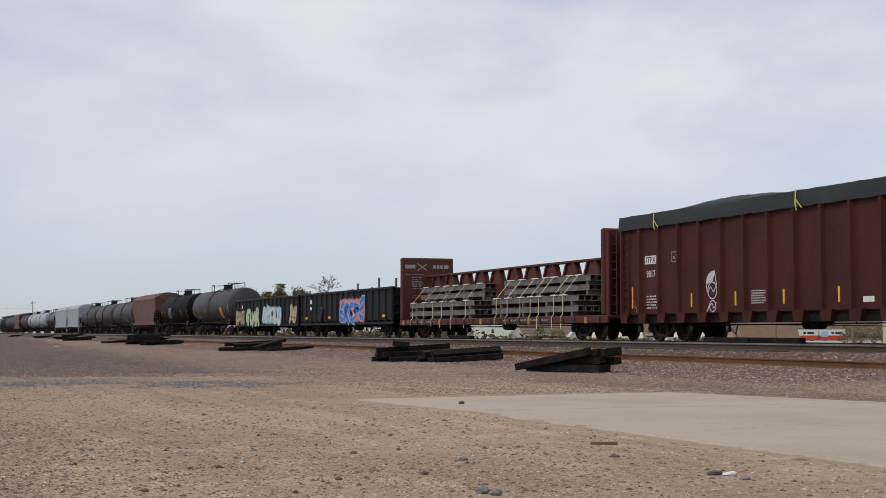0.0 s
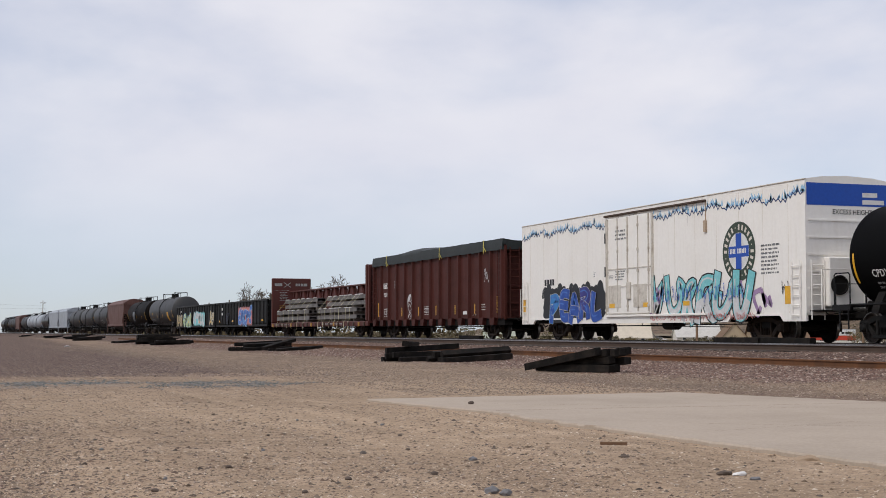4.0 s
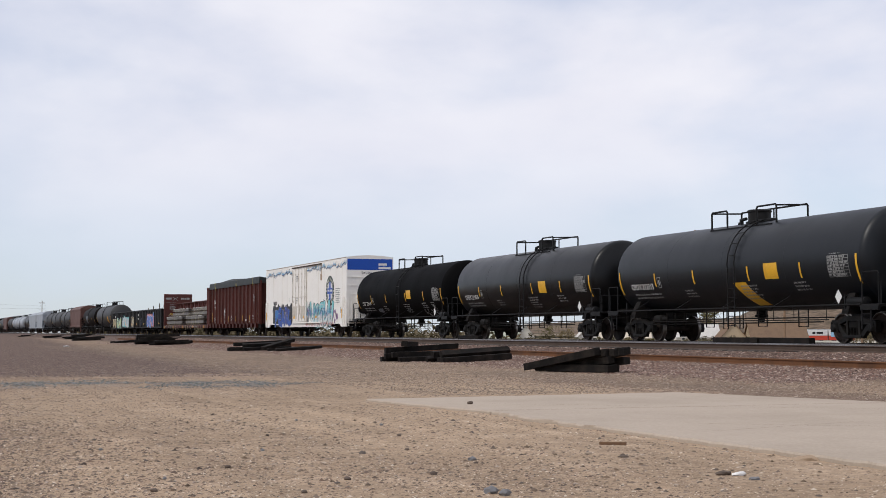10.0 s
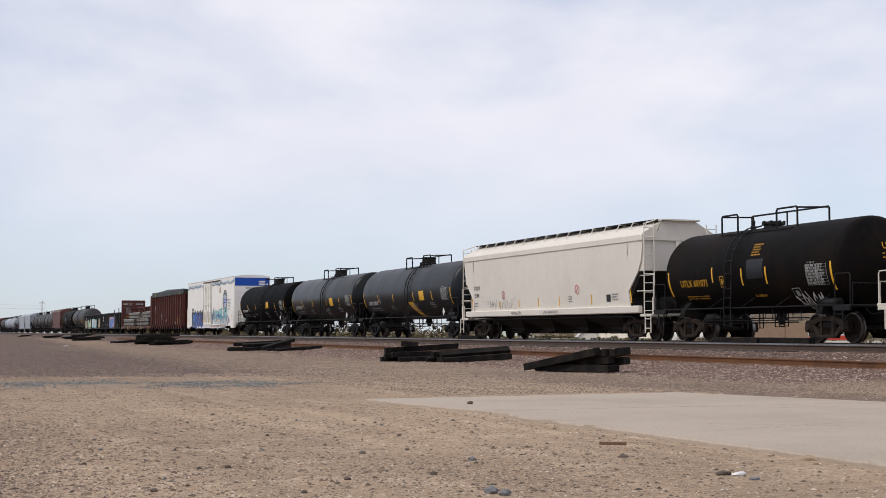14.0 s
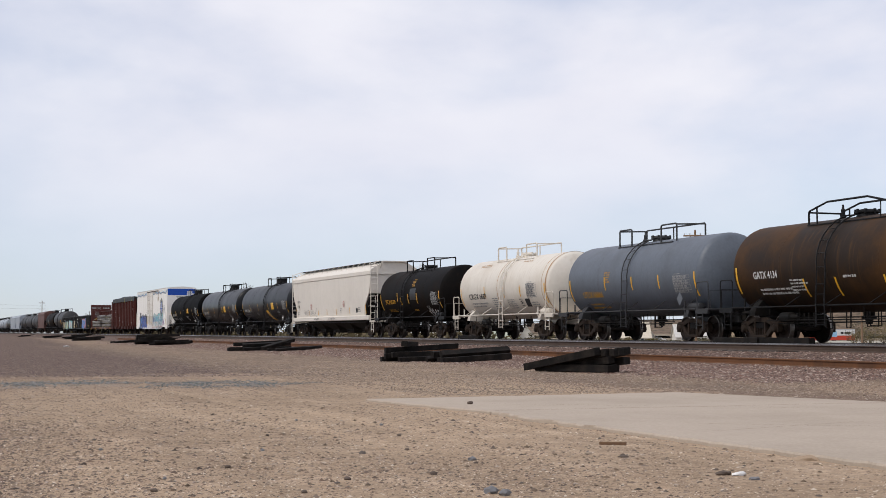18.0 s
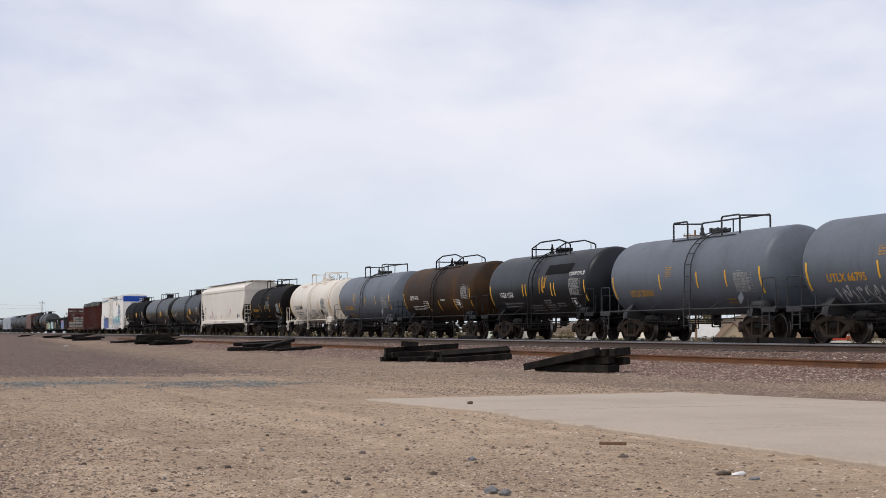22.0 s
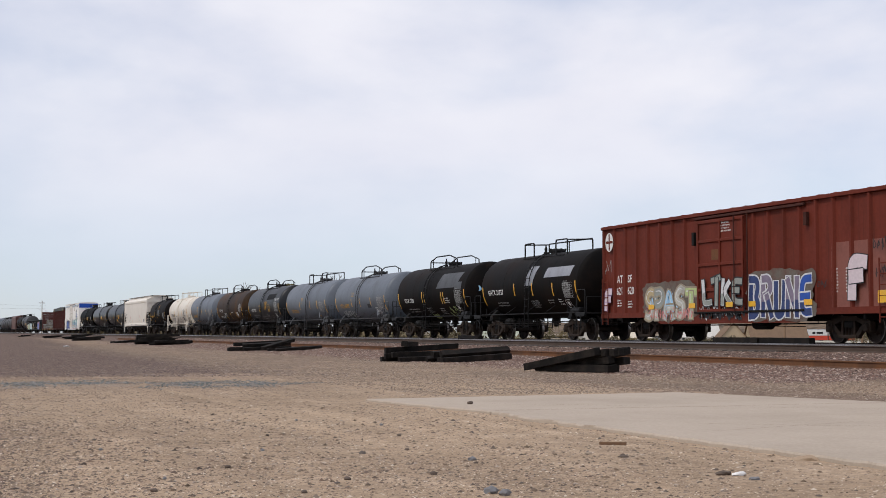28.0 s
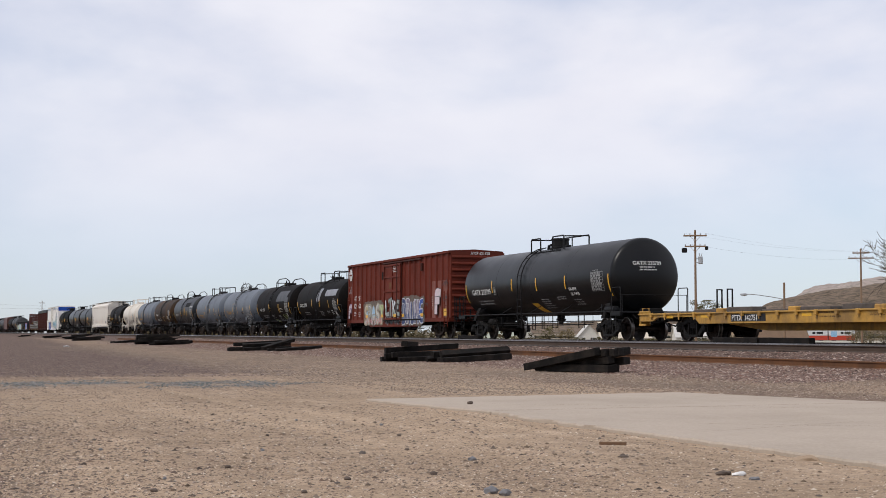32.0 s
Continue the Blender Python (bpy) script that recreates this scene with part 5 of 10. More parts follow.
def mark(mk, P, car, half, zc):
    """Painted marks on a car's near side, as (kind, values)."""
    k = mk[0]
    if k == "text":
        _, text, u, v, h, mat, sq = mk
        write(text, u, v + 0.03, h * 0.76, P, MAT[mat], car, "car_number", sq * 1.38, 0.014, 0.012, "stencilled reporting mark")
    elif k == "bars":
        _, u, v, w, h, rows, mat = mk
        paint("stencil_print", bars(u, v, w, h, rows, int(abs(u * 100) + rows)), P, MAT[mat], car, "rows of small stencilled print", 0.010)
    elif k == "stripe":
        _, u, v0, v1 = mk
        paint("reflective_stripe", rect(u - 0.04, v0, u + 0.04, v1, 5), P, MAT["stripe"], car, "yellow reflective tape", 0.009)
    elif k == "panel":
        _, u, v, w, h, mat, lean = mk
        paint("paint_patch", rect(u, v, u + w, v + h, 6, lean), P, MAT[mat], car, "rectangular painted patch", 0.007)
    elif k == "grid":
        _, u, v, w, h, mat = mk
        q = bars(u + 0.1 * w, v + h * 1.03, w * 0.55, 0.06, 1, int(u * 9))
        for i in range(7):
            q += bars(u + 0.02, v + h * i / 7 + 0.015, w * 0.98, h * 0.11, 1, i + int(u * 10), 0.1)
        for i in (0, 2, 3, 4):
            q += rect(u + w * i / 4 - 0.006, v, u + w * i / 4 + 0.006, v + h, 3)
        for i in range(8):
            q += rect(u, v + h * i / 7 - 0.005, u + w, v + h * i / 7 + 0.006, 1)
        paint("inspection_table", q, P, MAT[mat], car, "stencilled inspection table", 0.010)
    elif k == "frame":
        _, u, v, w, h, mat = mk
        t = 0.022
        paint("stencil_box", rect(u, v, u + w, v + t) + rect(u, v + h - t, u + w, v + h) + rect(u, v, u + t, v + h, 3) + rect(u + w - t, v, u + w, v + h, 3) + rect(u + w * 0.3, v + h * 0.25, u + w * 0.7, v + h * 0.75), P, MAT[mat], car, "small boxed stencil", 0.010)
    elif k == "tag":
        _, seed, u, v, w, h, mat, lw = mk
        scribble(seed, u, v, w, h, P, MAT[mat], car, lw)
    elif k == "diamond":
        _, u, v, r, mat = mk
        paint("placard", [[(u - r, v), (u, v - r * 1.25), (u + r, v), (u, v + r * 1.25)]], lambda a, b, l: (a, -1.52 - l, b), MAT[mat], car, "diamond-shaped hazard placard", 0.004)


def top_works(car, style, zt, R, zc, fm, lu, cx, span=1.0):
    """Walkway, rails and fittings on the tank's crown."""
    grow_ = (0.12, 0.38) if style == "flat" else (0.0, 0.0)
    x0, x1, yr = cx - (2.0 + grow_[0]) * span, cx + (1.95 + grow_[1]) * span, 0.60
    for sy in (-1, 1):
        dk = Shape().box(x0 + 0.1, x1 - 0.1, sy * 0.58 - 0.16, sy * 0.58 + 0.16, zt - 0.19, zt - 0.155, 0)
        part("top_walkway", dk, fm, car)
        for x in (x0 + 0.15, cx, x1 - 0.15):
            part("walkway_bracket", Shape().tube([(x, sy * 0.70, zt - 0.17), (x, sy * 0.80, zt - 0.36)], 0.022, 5), fm, car)
    b = zt - 0.20
    if style == "arch":
        for sy in (-1, 1):
            y = sy * yr
            part("top_guard_rail", Shape().tube([(x0, y, b), (x0, y, zt + 0.24), (x0 + 0.06, y, zt + 0.29), (x0 + 0.95, y, zt + 0.50), (x1 - 1.05, y, zt + 0.50), (x1 - 0.12, y, zt + 0.30), (x1, y, zt + 0.24), (x1, y, b)], 0.033, 6), fm, car)
            part("guard_post", Shape().tube([(x0 + 0.42, y, b), (x0 + 0.42, y, zt + 0.38)], 0.026, 6), fm, car)
            part("guard_post", Shape().tube([(x1 - 0.45, y, b), (x1 - 0.45, y, zt + 0.38)], 0.018, 6), fm, car)
        part("top_guard_rail", Shape().tube([(x0, -yr, zt + 0.24), (x0, yr, zt + 0.24)], 0.028, 6), fm, car)
    else:
        hr = 0.50 if style == "dome" else 0.54
        part("top_guard_rail", Shape().tube([(x0, yr, b), (x0, yr, zt + hr - 0.06), (x0 + 0.06, yr, zt + hr), (x1 - 0.06, yr, zt + hr), (x1, yr, zt + hr - 0.06), (x1, yr, b)], 0.033, 6), fm, car)
        part("guard_post", Shape().tube([(cx, yr, b), (cx, yr, zt + hr)], 0.026, 6), fm, car)
        h2 = hr - 0.04
        for a, c in ((x0, x0 + 1.0), (x1 - 1.15, x1)):
            part("top_guard_rail", Shape().tube([(a, -yr, b), (a, -yr, zt + h2 - 0.06), (a + 0.06, -yr, zt + h2), (c - 0.06, -yr, zt + h2), (c, -yr, zt + h2 - 0.06), (c, -yr, b)], 0.033, 6), fm, car)
        for x in (x0, x1):
            part("top_guard_rail", Shape().tube([(x, -yr, zt + h2 - 0.03), (x, yr, zt + hr - 0.03)], 0.028, 6), fm, car)
    if style == "dome":
        d = Shape().lathe([(zt - 0.06, 0.46), (zt + 0.03, 0.46), (zt + 0.05, 0.38), (zt + 0.33, 0.38), (zt + 0.35, 0.41), (zt + 0.40, 0.41), (zt + 0.43, 0.37), (zt + 0.45, 0.02)], "z", (cx + 0.05, 0, 0), 24)
        part("valve_housing", d, fm, car)
        part("hinge_arm", Shape().tube([(cx - 0.75, -0.2, zt - 0.02), (cx - 0.72, -0.2, zt + 0.14), (cx - 0.45, -0.2, zt + 0.16)], 0.06, 6), fm, car)
        part("relief_valve", Shape().lathe([(zt - 0.04, 0.10), (zt + 0.08, 0.10), (zt + 0.10, 0.05), (zt + 0.20, 0.05)], "z", (cx - 1.1, 0, 0), 10), fm, car)
        part("vent_valve", Shape().box(cx + 0.55, cx + 1.0, -0.16, 0.1, zt - 0.02, zt + 0.10, 0.03), fm, car)
    else:
        d = Shape().lathe([(zt - 0.06, 0.34), (zt + 0.08, 0.30), (zt + 0.09, 0.36), (zt + 0.13, 0.36), (zt + 0.17, 0.33), (zt + 0.20, 0.18), (zt + 0.21, 0.02)], "z", (cx + 0.1, 0, 0), 20)
        part("manway_lid", d, fm, car)
        for k in range(8):
            a = k * 0.785
            part("lid_bolt", Shape().box(cx + 0.1 + 0.35 * math.cos(a) - 0.03, cx + 0.1 + 0.35 * math.cos(a) + 0.03, 0.35 * math.sin(a) - 0.03, 0.35 * math.sin(a) + 0.03, zt + 0.06, zt + 0.20, 0), fm, car)
        v = Shape().lathe([(zt - 0.04, 0.10), (zt + 0.10, 0.10), (zt + 0.12, 0.06), (zt + 0.26, 0.07), (zt + 0.30, 0.04), (zt + 0.42, 0.03)], "z", (cx - 0.95, -0.1, 0), 10)
        part("relief_valve", v, fm, car)


# 30,000-gallon and 17,000-gallon proportions
BIG, MED = dict(R=1.49, zc=2.52), dict(R=1.435, zc=2.365)


def cpdx(text, half, seed, dim):
    return [("text", text, -half + 0.72, 1.86, 0.27, "white_mark", 0.70), ("frame", -half + 2.75, 1.92, 0.24, 0.38, "dim_mark"), ("bars", -half + 0.8, 1.50, 2.2, 0.24, 2, dim),
            ("stripe", -half + 2.6, 1.98, 2.45), ("stripe", -half + 5.3, 1.98, 2.45), ("stripe", half - 5.6, 1.98, 2.45), ("stripe", half - 2.7, 1.98, 2.45),
            ("grid", half - 1.3, 1.95, 1.0, 0.62, "dim_mark"), ("bars", half - 6.2, 1.35, 1.1, 0.5, 5, dim), ("bars", half - 3.2, 1.55, 0.9, 0.32, 3, dim),
            ("diamond", half - 0.72, 1.36, 0.17, "white_mark"), ("bars", -half + 4.5, 1.50, 0.8, 0.3, 3, dim)]


def train_tanks():
    h = 7.16
    tank_car(-468.5, -454.1, "black", **BIG, label="dark grey tank car, far along the train", plain=True)
    tank_car(-451.4, -437.0, "black_old", **BIG, label="dark grey tank car, far along the train", plain=True)
    tank_car(-434.0, -420.5, "grey_dark", **BIG, label="dark grey tank car, far along the train", plain=True)
    tank_car(-418.4, -404.6, "grey_dark", **BIG, label="dark grey tank car beside a red hopper", plain=True)
    tank_car(-382.6, -368.2, "grey_dark", **BIG, label="brownish grey tank car behind a red hopper", plain=True)
    tank_car(-364.0, -348.2, "silver", **BIG, label="pale silver-grey tank car", plain=True)
    tank_car(-344.2, -328.4, "silver", **BIG, label="pale silver-grey tank car", plain=True)
    tank_car(-324.0, -309.0, "black", **BIG, label="black tank car behind two white hoppers", plain=True)
    tank_car(-266.2, -252.4, "grey_dark", **BIG, span=1.4, label="dusty dark grey tank car", plain=True)
    tank_car(-249.4, -235.4, "grey_dark", **BIG, span=1.4, label="dusty dark grey tank car", plain=True)
    tank_car(-232.2, -218.0, "grey_dark", **BIG, span=1.4, label="dusty dark grey tank car with a pale scrawl", plain=True, marks=[("tag", 3, 0.5, 1.3, 4.2, 0.8, "dim_mark", 0.06)])
    tank_car(-196.6, -182.8, "black_old", **BIG, label="worn black tank car with a faded side panel", plain=True, span=1.5, marks=[("panel", -3.4, 1.6, 1.7, 1.1, "patch_grey", 0.8), ("stripe", -5, 1.9, 2.4), ("stripe", 0, 1.9, 2.4), ("stripe", 4, 1.9, 2.4)])
    tank_car(-179.4, -164.4, "grey_dark", **BIG, label="dark grey tank car with yellow stripes", plain=True, span=2.0, top_u=0.8, marks=[("stripe", u, 1.9, 2.4) for u in (-5.2, -2.2, 1.2, 4.4)] + [("text", "TILX 270613", -6.4, 1.5, 0.3, "dim_mark", 0.85), ("panel", 4.0, 1.5, 0.9, 0.9, "yellow_mark", 0.2)])
    m1 = cpdx("CPDX 214119", h, 1, "dim_mark") + [("panel", 1.75, 2.12, 0.72, 0.46, "stripe", 0.0), ("tag", 5, 3.6, 1.0, 2.0, 0.55, "dim_mark", 0.035), ("frame", 5.3, 1.45, 0.5, 0.42, "dim_mark"), ("tag", 6, -3.9, 1.4, 0.8, 0.3, "patch_grey", 0.06)]
    tank_car(-50.05, -35.72, "black_matte", **BIG, label="satin black tank car with white stencils and a yellow panel", marks=m1, truck_key="truck_black", ladder_u=0.57, head=("CPDX", "white_mark"))
    m2 = cpdx("CPDX 212016", h, 2, "dim_mark") + [("panel", 2.3, 2.0, 0.75, 0.5, "stripe", 0.0)]
    tank_car(-33.14, -18.74, "black", **BIG, label="glossy black tank car with white stencils and a yellow panel", marks=m2, truck_key="truck_black", ladder_u=0.72, head=("CPDX", "dim_mark"))
    m3 = cpdx("CPDX 212013", h, 3, "dim_mark") + [("panel", 2.5, 2.0, 0.75, 0.5, "stripe", 0.0), ("panel", 1.1, 1.20, 0.75, 0.75, "stripe", -0.55)]
    tank_car(-16.07, -1.60, "black_blue", **BIG, label="glossy blue-black tank car with a slanted yellow mark", marks=m3, truck_key="truck_black", ladder_u=0.72, head=("CPDX", "dim_mark"))
    mh = 4.85
    m4 = [("text", "UTLX 601071", -mh + 0.85, 1.86, 0.30, "yellow_mark", 0.70), ("frame", -mh + 3.45, 1.82, 0.24, 0.38, "yellow_mark"), ("bars", -mh + 1.0, 1.42, 1.7, 0.16, 2, "yellow_mark"),
          ("stripe", -mh + 3.0, 2.0, 2.5), ("stripe", -0.05, 1.85, 2.4), ("stripe", 1.35, 1.85, 2.4), ("panel", 0.25, 2.05, 0.95, 0.62, "black_blue", 0.0), ("bars", 0.45, 2.75, 0.62, 0.42, 5, "yellow_mark"), ("grid", mh - 1.35, 1.75, 1.05, 0.62, "dim_mark"), ("tag", 21, 2.5, 1.0, 1.5, 0.6, "white_mark", 0.05), ("frame", 2.55, 1.35, 0.42, 0.34, "dim_mark"), ("bars", 0.4, 1.4, 0.8, 0.14, 1, "yellow_mark")]
    tank_car(20.30, 29.85, "black_old", **MED, style="flat", label="worn black tank car with yellow lettering", marks=m4, ladder_u=-0.71, top_u=-0.4, head=("UTLX", "yellow_mark"))
    m5 = [("text", "CRGX 6689", -mh + 0.95, 1.85, 0.34, "black_mark", 0.85), ("bars", -mh + 1.1, 1.45, 2.2, 0.26, 2, "patch_grey"), ("bars", -mh + 3.75, 1.35, 0.75, 0.55, 6, "patch_grey"), ("stripe", -mh + 2.95, 1.95, 2.45), ("stripe", 0.4, 1.9, 2.4), ("stripe", 2.25, 1.9, 2.4), ("bars", 0.6, 1.35, 1.0, 0.45, 5, "patch_grey"), ("frame", 2.0, 1.5, 0.3, 0.3, "black_mark"), ("panel", 2.5, 1.45, 0.5, 0.35, "black_mark", 0.1), ("grid", 2.95, 1.85, 1.05, 0.6, "patch_grey"), ("bars", 3.2, 1.35, 0.7, 0.3, 3, "patch_grey"), ("bars", -3.4, 3.36, 1.7, 0.16, 2, "rust_stain"), ("bars", 1.6, 3.42, 1.2, 0.10, 1, "rust_stain")]
    c5 = tank_car(33.06, 42.86, "cream", **MED, style="flat", label="cream tank car with rust stains along its crown", marks=m5, frame_key="cream", ladder_u=0.4)
    for x, w in ((5.02, 0.05), (4.60, 0.025), (-0.35, 0.03)):
        part("rust_ring", Shape().lathe([(x - w, 1.437), (x - w / 2, 1.439), (x + w / 2, 1.439), (x + w, 1.437)], "x", (0, 0, MED["zc"]), 48, None, False), MAT["rust_stain"], c5, "orange rust along a seam")
    m6 = [("text", "UTLX 66866", -mh + 0.95, 1.66, 0.30, "yellow_mark", 0.72), ("bars", -mh + 1.2, 1.2, 1.6, 0.26, 2, "yellow_mark"), ("bars", -1.9, 2.2, 0.55, 0.45, 5, "yellow_mark"), ("stripe", -mh + 3.0, 1.95, 2.45), ("stripe", 0.35, 1.9, 2.4), ("stripe", 2.4, 1.9, 2.4), ("grid", mh - 1.4, 1.72, 1.15, 0.6, "dim_mark"), ("panel", -1.65, 1.35, 0.4, 0.2, "patch_grey", 0.0), ("diamond", 4.1, 1.5, 0.20, "patch_grey")]
    tank_car(45.42, 55.30, "grey", **MED, style="flat", label="blue-grey tank car with faded yellow lettering", marks=m6, frame_key="grey_dark", ladder_u=-0.05, head=("UTLX", "yellow_mark"))
    m7 = [("text", "GATX 4134", -mh + 0.95, 2.0, 0.29, "white_mark", 0.62), ("bars", -mh + 1.15, 1.45, 2.4, 0.26, 2, "white_mark"), ("stripe", -mh + 3.6, 1.4, 1.95), ("stripe", 0.35, 1.4, 1.95), ("bars", -0.95 - 1.0, 1.55, 0.9, 0.4, 4, "white_mark"), ("bars", 0.75, 1.85, 0.8, 0.14, 1, "white_mark"), ("stripe", 2.6, 1.4, 1.95), ("bars", 2.75, 1.65, 0.7, 0.3, 4, "white_mark"), ("frame", 3.0, 1.55, 0.5, 0.36, "white_mark"), ("grid", mh - 1.15, 1.95, 0.95, 0.62, "dim_mark")]
    tank_car(58.00, 67.74, "brown", **MED, style="arch", label="rust-streaked brown tank car with white lettering", marks=m7, ladder_u=-0.14, head=("GATX", "white_mark"))
    m8 = [("text", "VTGX 17312", -mh + 1.0, 1.86, 0.28, "white_mark", 0.66), ("bars", -mh + 1.25, 1.38, 2.2, 0.26, 2, "dim_mark"), ("stripe", -1.22, 1.9, 2.42), ("stripe", -0.90, 1.9, 2.42), ("stripe", 1.75, 1.85, 2.40), ("stripe", 2.05, 1.85, 2.40), ("bars", -0.9, 1.2, 1.3, 0.3, 3, "dim_mark"), ("bars", 0.75, 1.2, 0.9, 0.5, 5, "dim_mark"), ("tag", 31, 0.55, 1.9, 0.75, 0.95, "yellow_mark", 0.05), ("bars", 1.9, 1.35, 0.9, 0.2, 2, "dim_mark"), ("text", "CORN SYRUP", mh - 1.35, 2.62, 0.20, "white_mark", 0.8), ("grid", mh - 1.35, 1.85, 1.05, 0.66, "dim_mark"), ("frame", mh - 1.4, 1.38, 0.48, 0.34, "white_mark"), ("panel", 1.1, 2.75, 2.5, 0.42, "black_old", 0.1)]
    tank_car(70.45, 80.29, "black_blue", **MED, style="arch", label="dark blue-grey tank car with white lettering and doubled stripes", marks=m8, ladder_u=-0.18, head=("VTGX", "white_mark"))
    m9 = [("text", "UTLX 201061", -mh + 1.0, 1.62, 0.30, "yellow_mark", 0.70), ("stripe", -1.45, 1.85, 2.4), ("stripe", 1.15, 1.85, 2.4), ("stripe", 3.0, 1.85, 2.4), ("bars", -1.0, 2.25, 0.5, 0.4, 5, "yellow_mark"), ("grid", mh - 1.35, 1.65, 1.05, 0.62, "dim_mark"), ("diamond", 4.1, 1.45, 0.18, "patch_grey"), ("bars", 2.6, 1.25, 0.7, 0.2, 2, "yellow_mark")]
    tank_car(82.85, 92.94, "grey", **MED, style="flat", label="blue-grey tank car with faded yellow lettering", marks=m9, frame_key="grey_dark", ladder_u=0.7, top_u=0.3, head=("UTLX", "yellow_mark"))
    m10 = [("text", "UTLX 66795", -mh + 0.85, 1.78, 0.31, "yellow_mark", 0.76), ("tag", 41, -mh + 1.05, 1.15, 2.4, 0.55, "g_white", 0.035), ("stripe", -mh + 3.3, 1.85, 2.35), ("stripe", 0.15, 1.85, 2.35), ("stripe", 2.3, 1.85, 2.35), ("bars", -1.5, 2.45, 0.6, 0.32, 4, "yellow_mark"), ("panel", 1.6, 1.75, 0.62, 0.24, "black_mark", 0.0), ("frame", 2.95, 1.4, 0.5, 0.36, "white_mark"), ("grid", mh - 1.35, 1.68, 1.1, 0.66, "dim_mark"), ("tag", 42, 3.4, 1.35, 1.5, 0.5, "g_white", 0.03), ("diamond", 4.1, 1.4, 0.20, "patch_grey")]
    tank_car(95.48, 105.38, "grey", **MED, style="arch", label="blue-grey tank car with yellow lettering and a white tag", marks=m10, frame_key="grey_dark", ladder_u=-0.09, head=("UTLX", "yellow_mark"))
    m11 = [("text", "VTGX 17505", -mh + 0.85, 1.86, 0.29, "white_mark", 0.64), ("bars", -mh + 1.1, 1.32, 1.8, 0.26, 2, "dim_mark"), ("stripe", -1.15, 1.85, 2.45), ("stripe", -0.83, 1.85, 2.45), ("stripe", 1.75, 1.75, 2.35), ("stripe", 2.05, 1.75, 2.35), ("bars", -0.95, 1.3, 1.0, 0.3, 3, "dim_mark"), ("bars", 0.95, 1.2, 0.9, 0.35, 4, "dim_mark"), ("bars", 2.2, 1.75, 0.7, 0.3, 3, "white_mark"), ("panel", 1.05, 2.55, 2.9, 0.75, "patch_dark", 0.35), ("grid", mh - 1.2, 1.75, 1.0, 0.65, "dim_mark"), ("panel", mh - 1.2, 2.45, 0.95, 0.36, "patch_dark", 0.0), ("frame", mh - 1.3, 1.38, 0.45, 0.3, "white_mark"), ("tag", 52, 1.9, 1.05, 1.7, 0.6, "g_lime", 0.04), ("tag", 53, -0.8, 1.0, 0.9, 0.3, "g_lime", 0.04)]
    c11 = tank_car(107.97, 117.91, "black_old", **MED, style="arch", label="rusty black tank car with grey paint patches and tags", marks=m11, ladder_u=-0.36, head=("VTGX", "white_mark"))
    m12 = [("text", "GATX 21737", -mh + 0.50, 2.0, 0.30, "white_mark", 0.72), ("bars", -mh + 1.3, 1.45, 1.7, 0.24, 2, "dim_mark"), ("stripe", -1.3, 1.95, 2.5), ("stripe", 0.85 - 0.2, 1.9, 2.45), ("stripe", 2.75, 1.85, 2.4), ("bars", 0.25, 1.35, 0.9, 0.35, 4, "dim_mark"), ("bars", 2.0, 1.5, 0.7, 0.2, 2, "dim_mark"), ("bars", 3.05, 1.42, 0.5, 0.3, 3, "white_mark"), ("panel", -0.15, 2.35, 0.85, 0.85, "patch_light", 0.3), ("panel", 1.85, 2.65, 2.6, 0.42, "patch_light", 0.15), ("grid", mh - 1.1, 1.75, 0.9, 0.62, "dim_mark"), ("frame", mh - 1.2, 1.35, 0.45, 0.32, "white_mark")]
    tank_car(120.45, 130.41, "black_old", **MED, style="flat", label="worn black tank car with pale grey paint patches", marks=m12, ladder_u=0.34, top_u=0.2)
    m13 = [("text", "GATX 233709", -h - 0.15 + 0.55, 2.05, 0.32, "white_mark", 0.80), ("frame", -h + 3.05, 2.05, 0.24, 0.36, "dim_mark"), ("bars", -h + 0.9, 1.55, 1.9, 0.26, 2, "dim_mark"), ("stripe", -h + 2.9, 2.15, 2.7), ("stripe", -h + 5.2, 2.15, 2.7), ("stripe", 0.7, 2.1, 2.65), ("stripe", 3.6, 2.1, 2.65), ("panel", 0.0, 1.18, 0.62, 0.40, "stripe", -0.4), ("bars", 0.8, 1.30, 1.1, 0.45, 5, "dim_mark"), ("bars", 2.5, 1.65, 0.9, 0.16, 2, "dim_mark"),
           ("text", "SR-8754", 3.9, 2.0, 0.16, "white_mark", 0.85), ("text", "SR-13450", 3.95, 1.8, 0.16, "white_mark", 0.85), ("bars", 4.0, 1.4, 0.9, 0.28, 3, "dim_mark"), ("grid", h - 1.15, 1.95, 1.05, 0.75, "dim_mark")]
    c13 = tank_car(152.90, 167.95, "black", **BIG, label="satin black tank car with white lettering, last before the flat car", marks=m13, truck_key="truck_black", ladder_u=-0.92, span=0.86)
    return c11, c13


TANK_11, TANK_13 = train_tanks()


def end_marks():
    """Lettering on tank heads that face back along the train."""
    P = head_side(BIG["zc"], BIG["R"], 7.525)
    write("GATX 233709", -0.72, 2.92, 0.15, P, MAT["white_mark"], TANK_13, "head_number", 0.95, 0.012, 0.012, "white stencilled number")
    paint("stencil_print", bars(-0.45, 2.66, 0.75, 0.2, 2, 5), P, MAT["white_mark"], TANK_13, "rows of small stencilled print", 0.012)
    P = head_side(MED["zc"], MED["R"], 4.97)
    scribble(61, -0.9, 2.1, 1.5, 0.75, P, MAT["g_sky"], TANK_11, 0.06, "pale blue sprayed tag on the tank head")


end_marks()


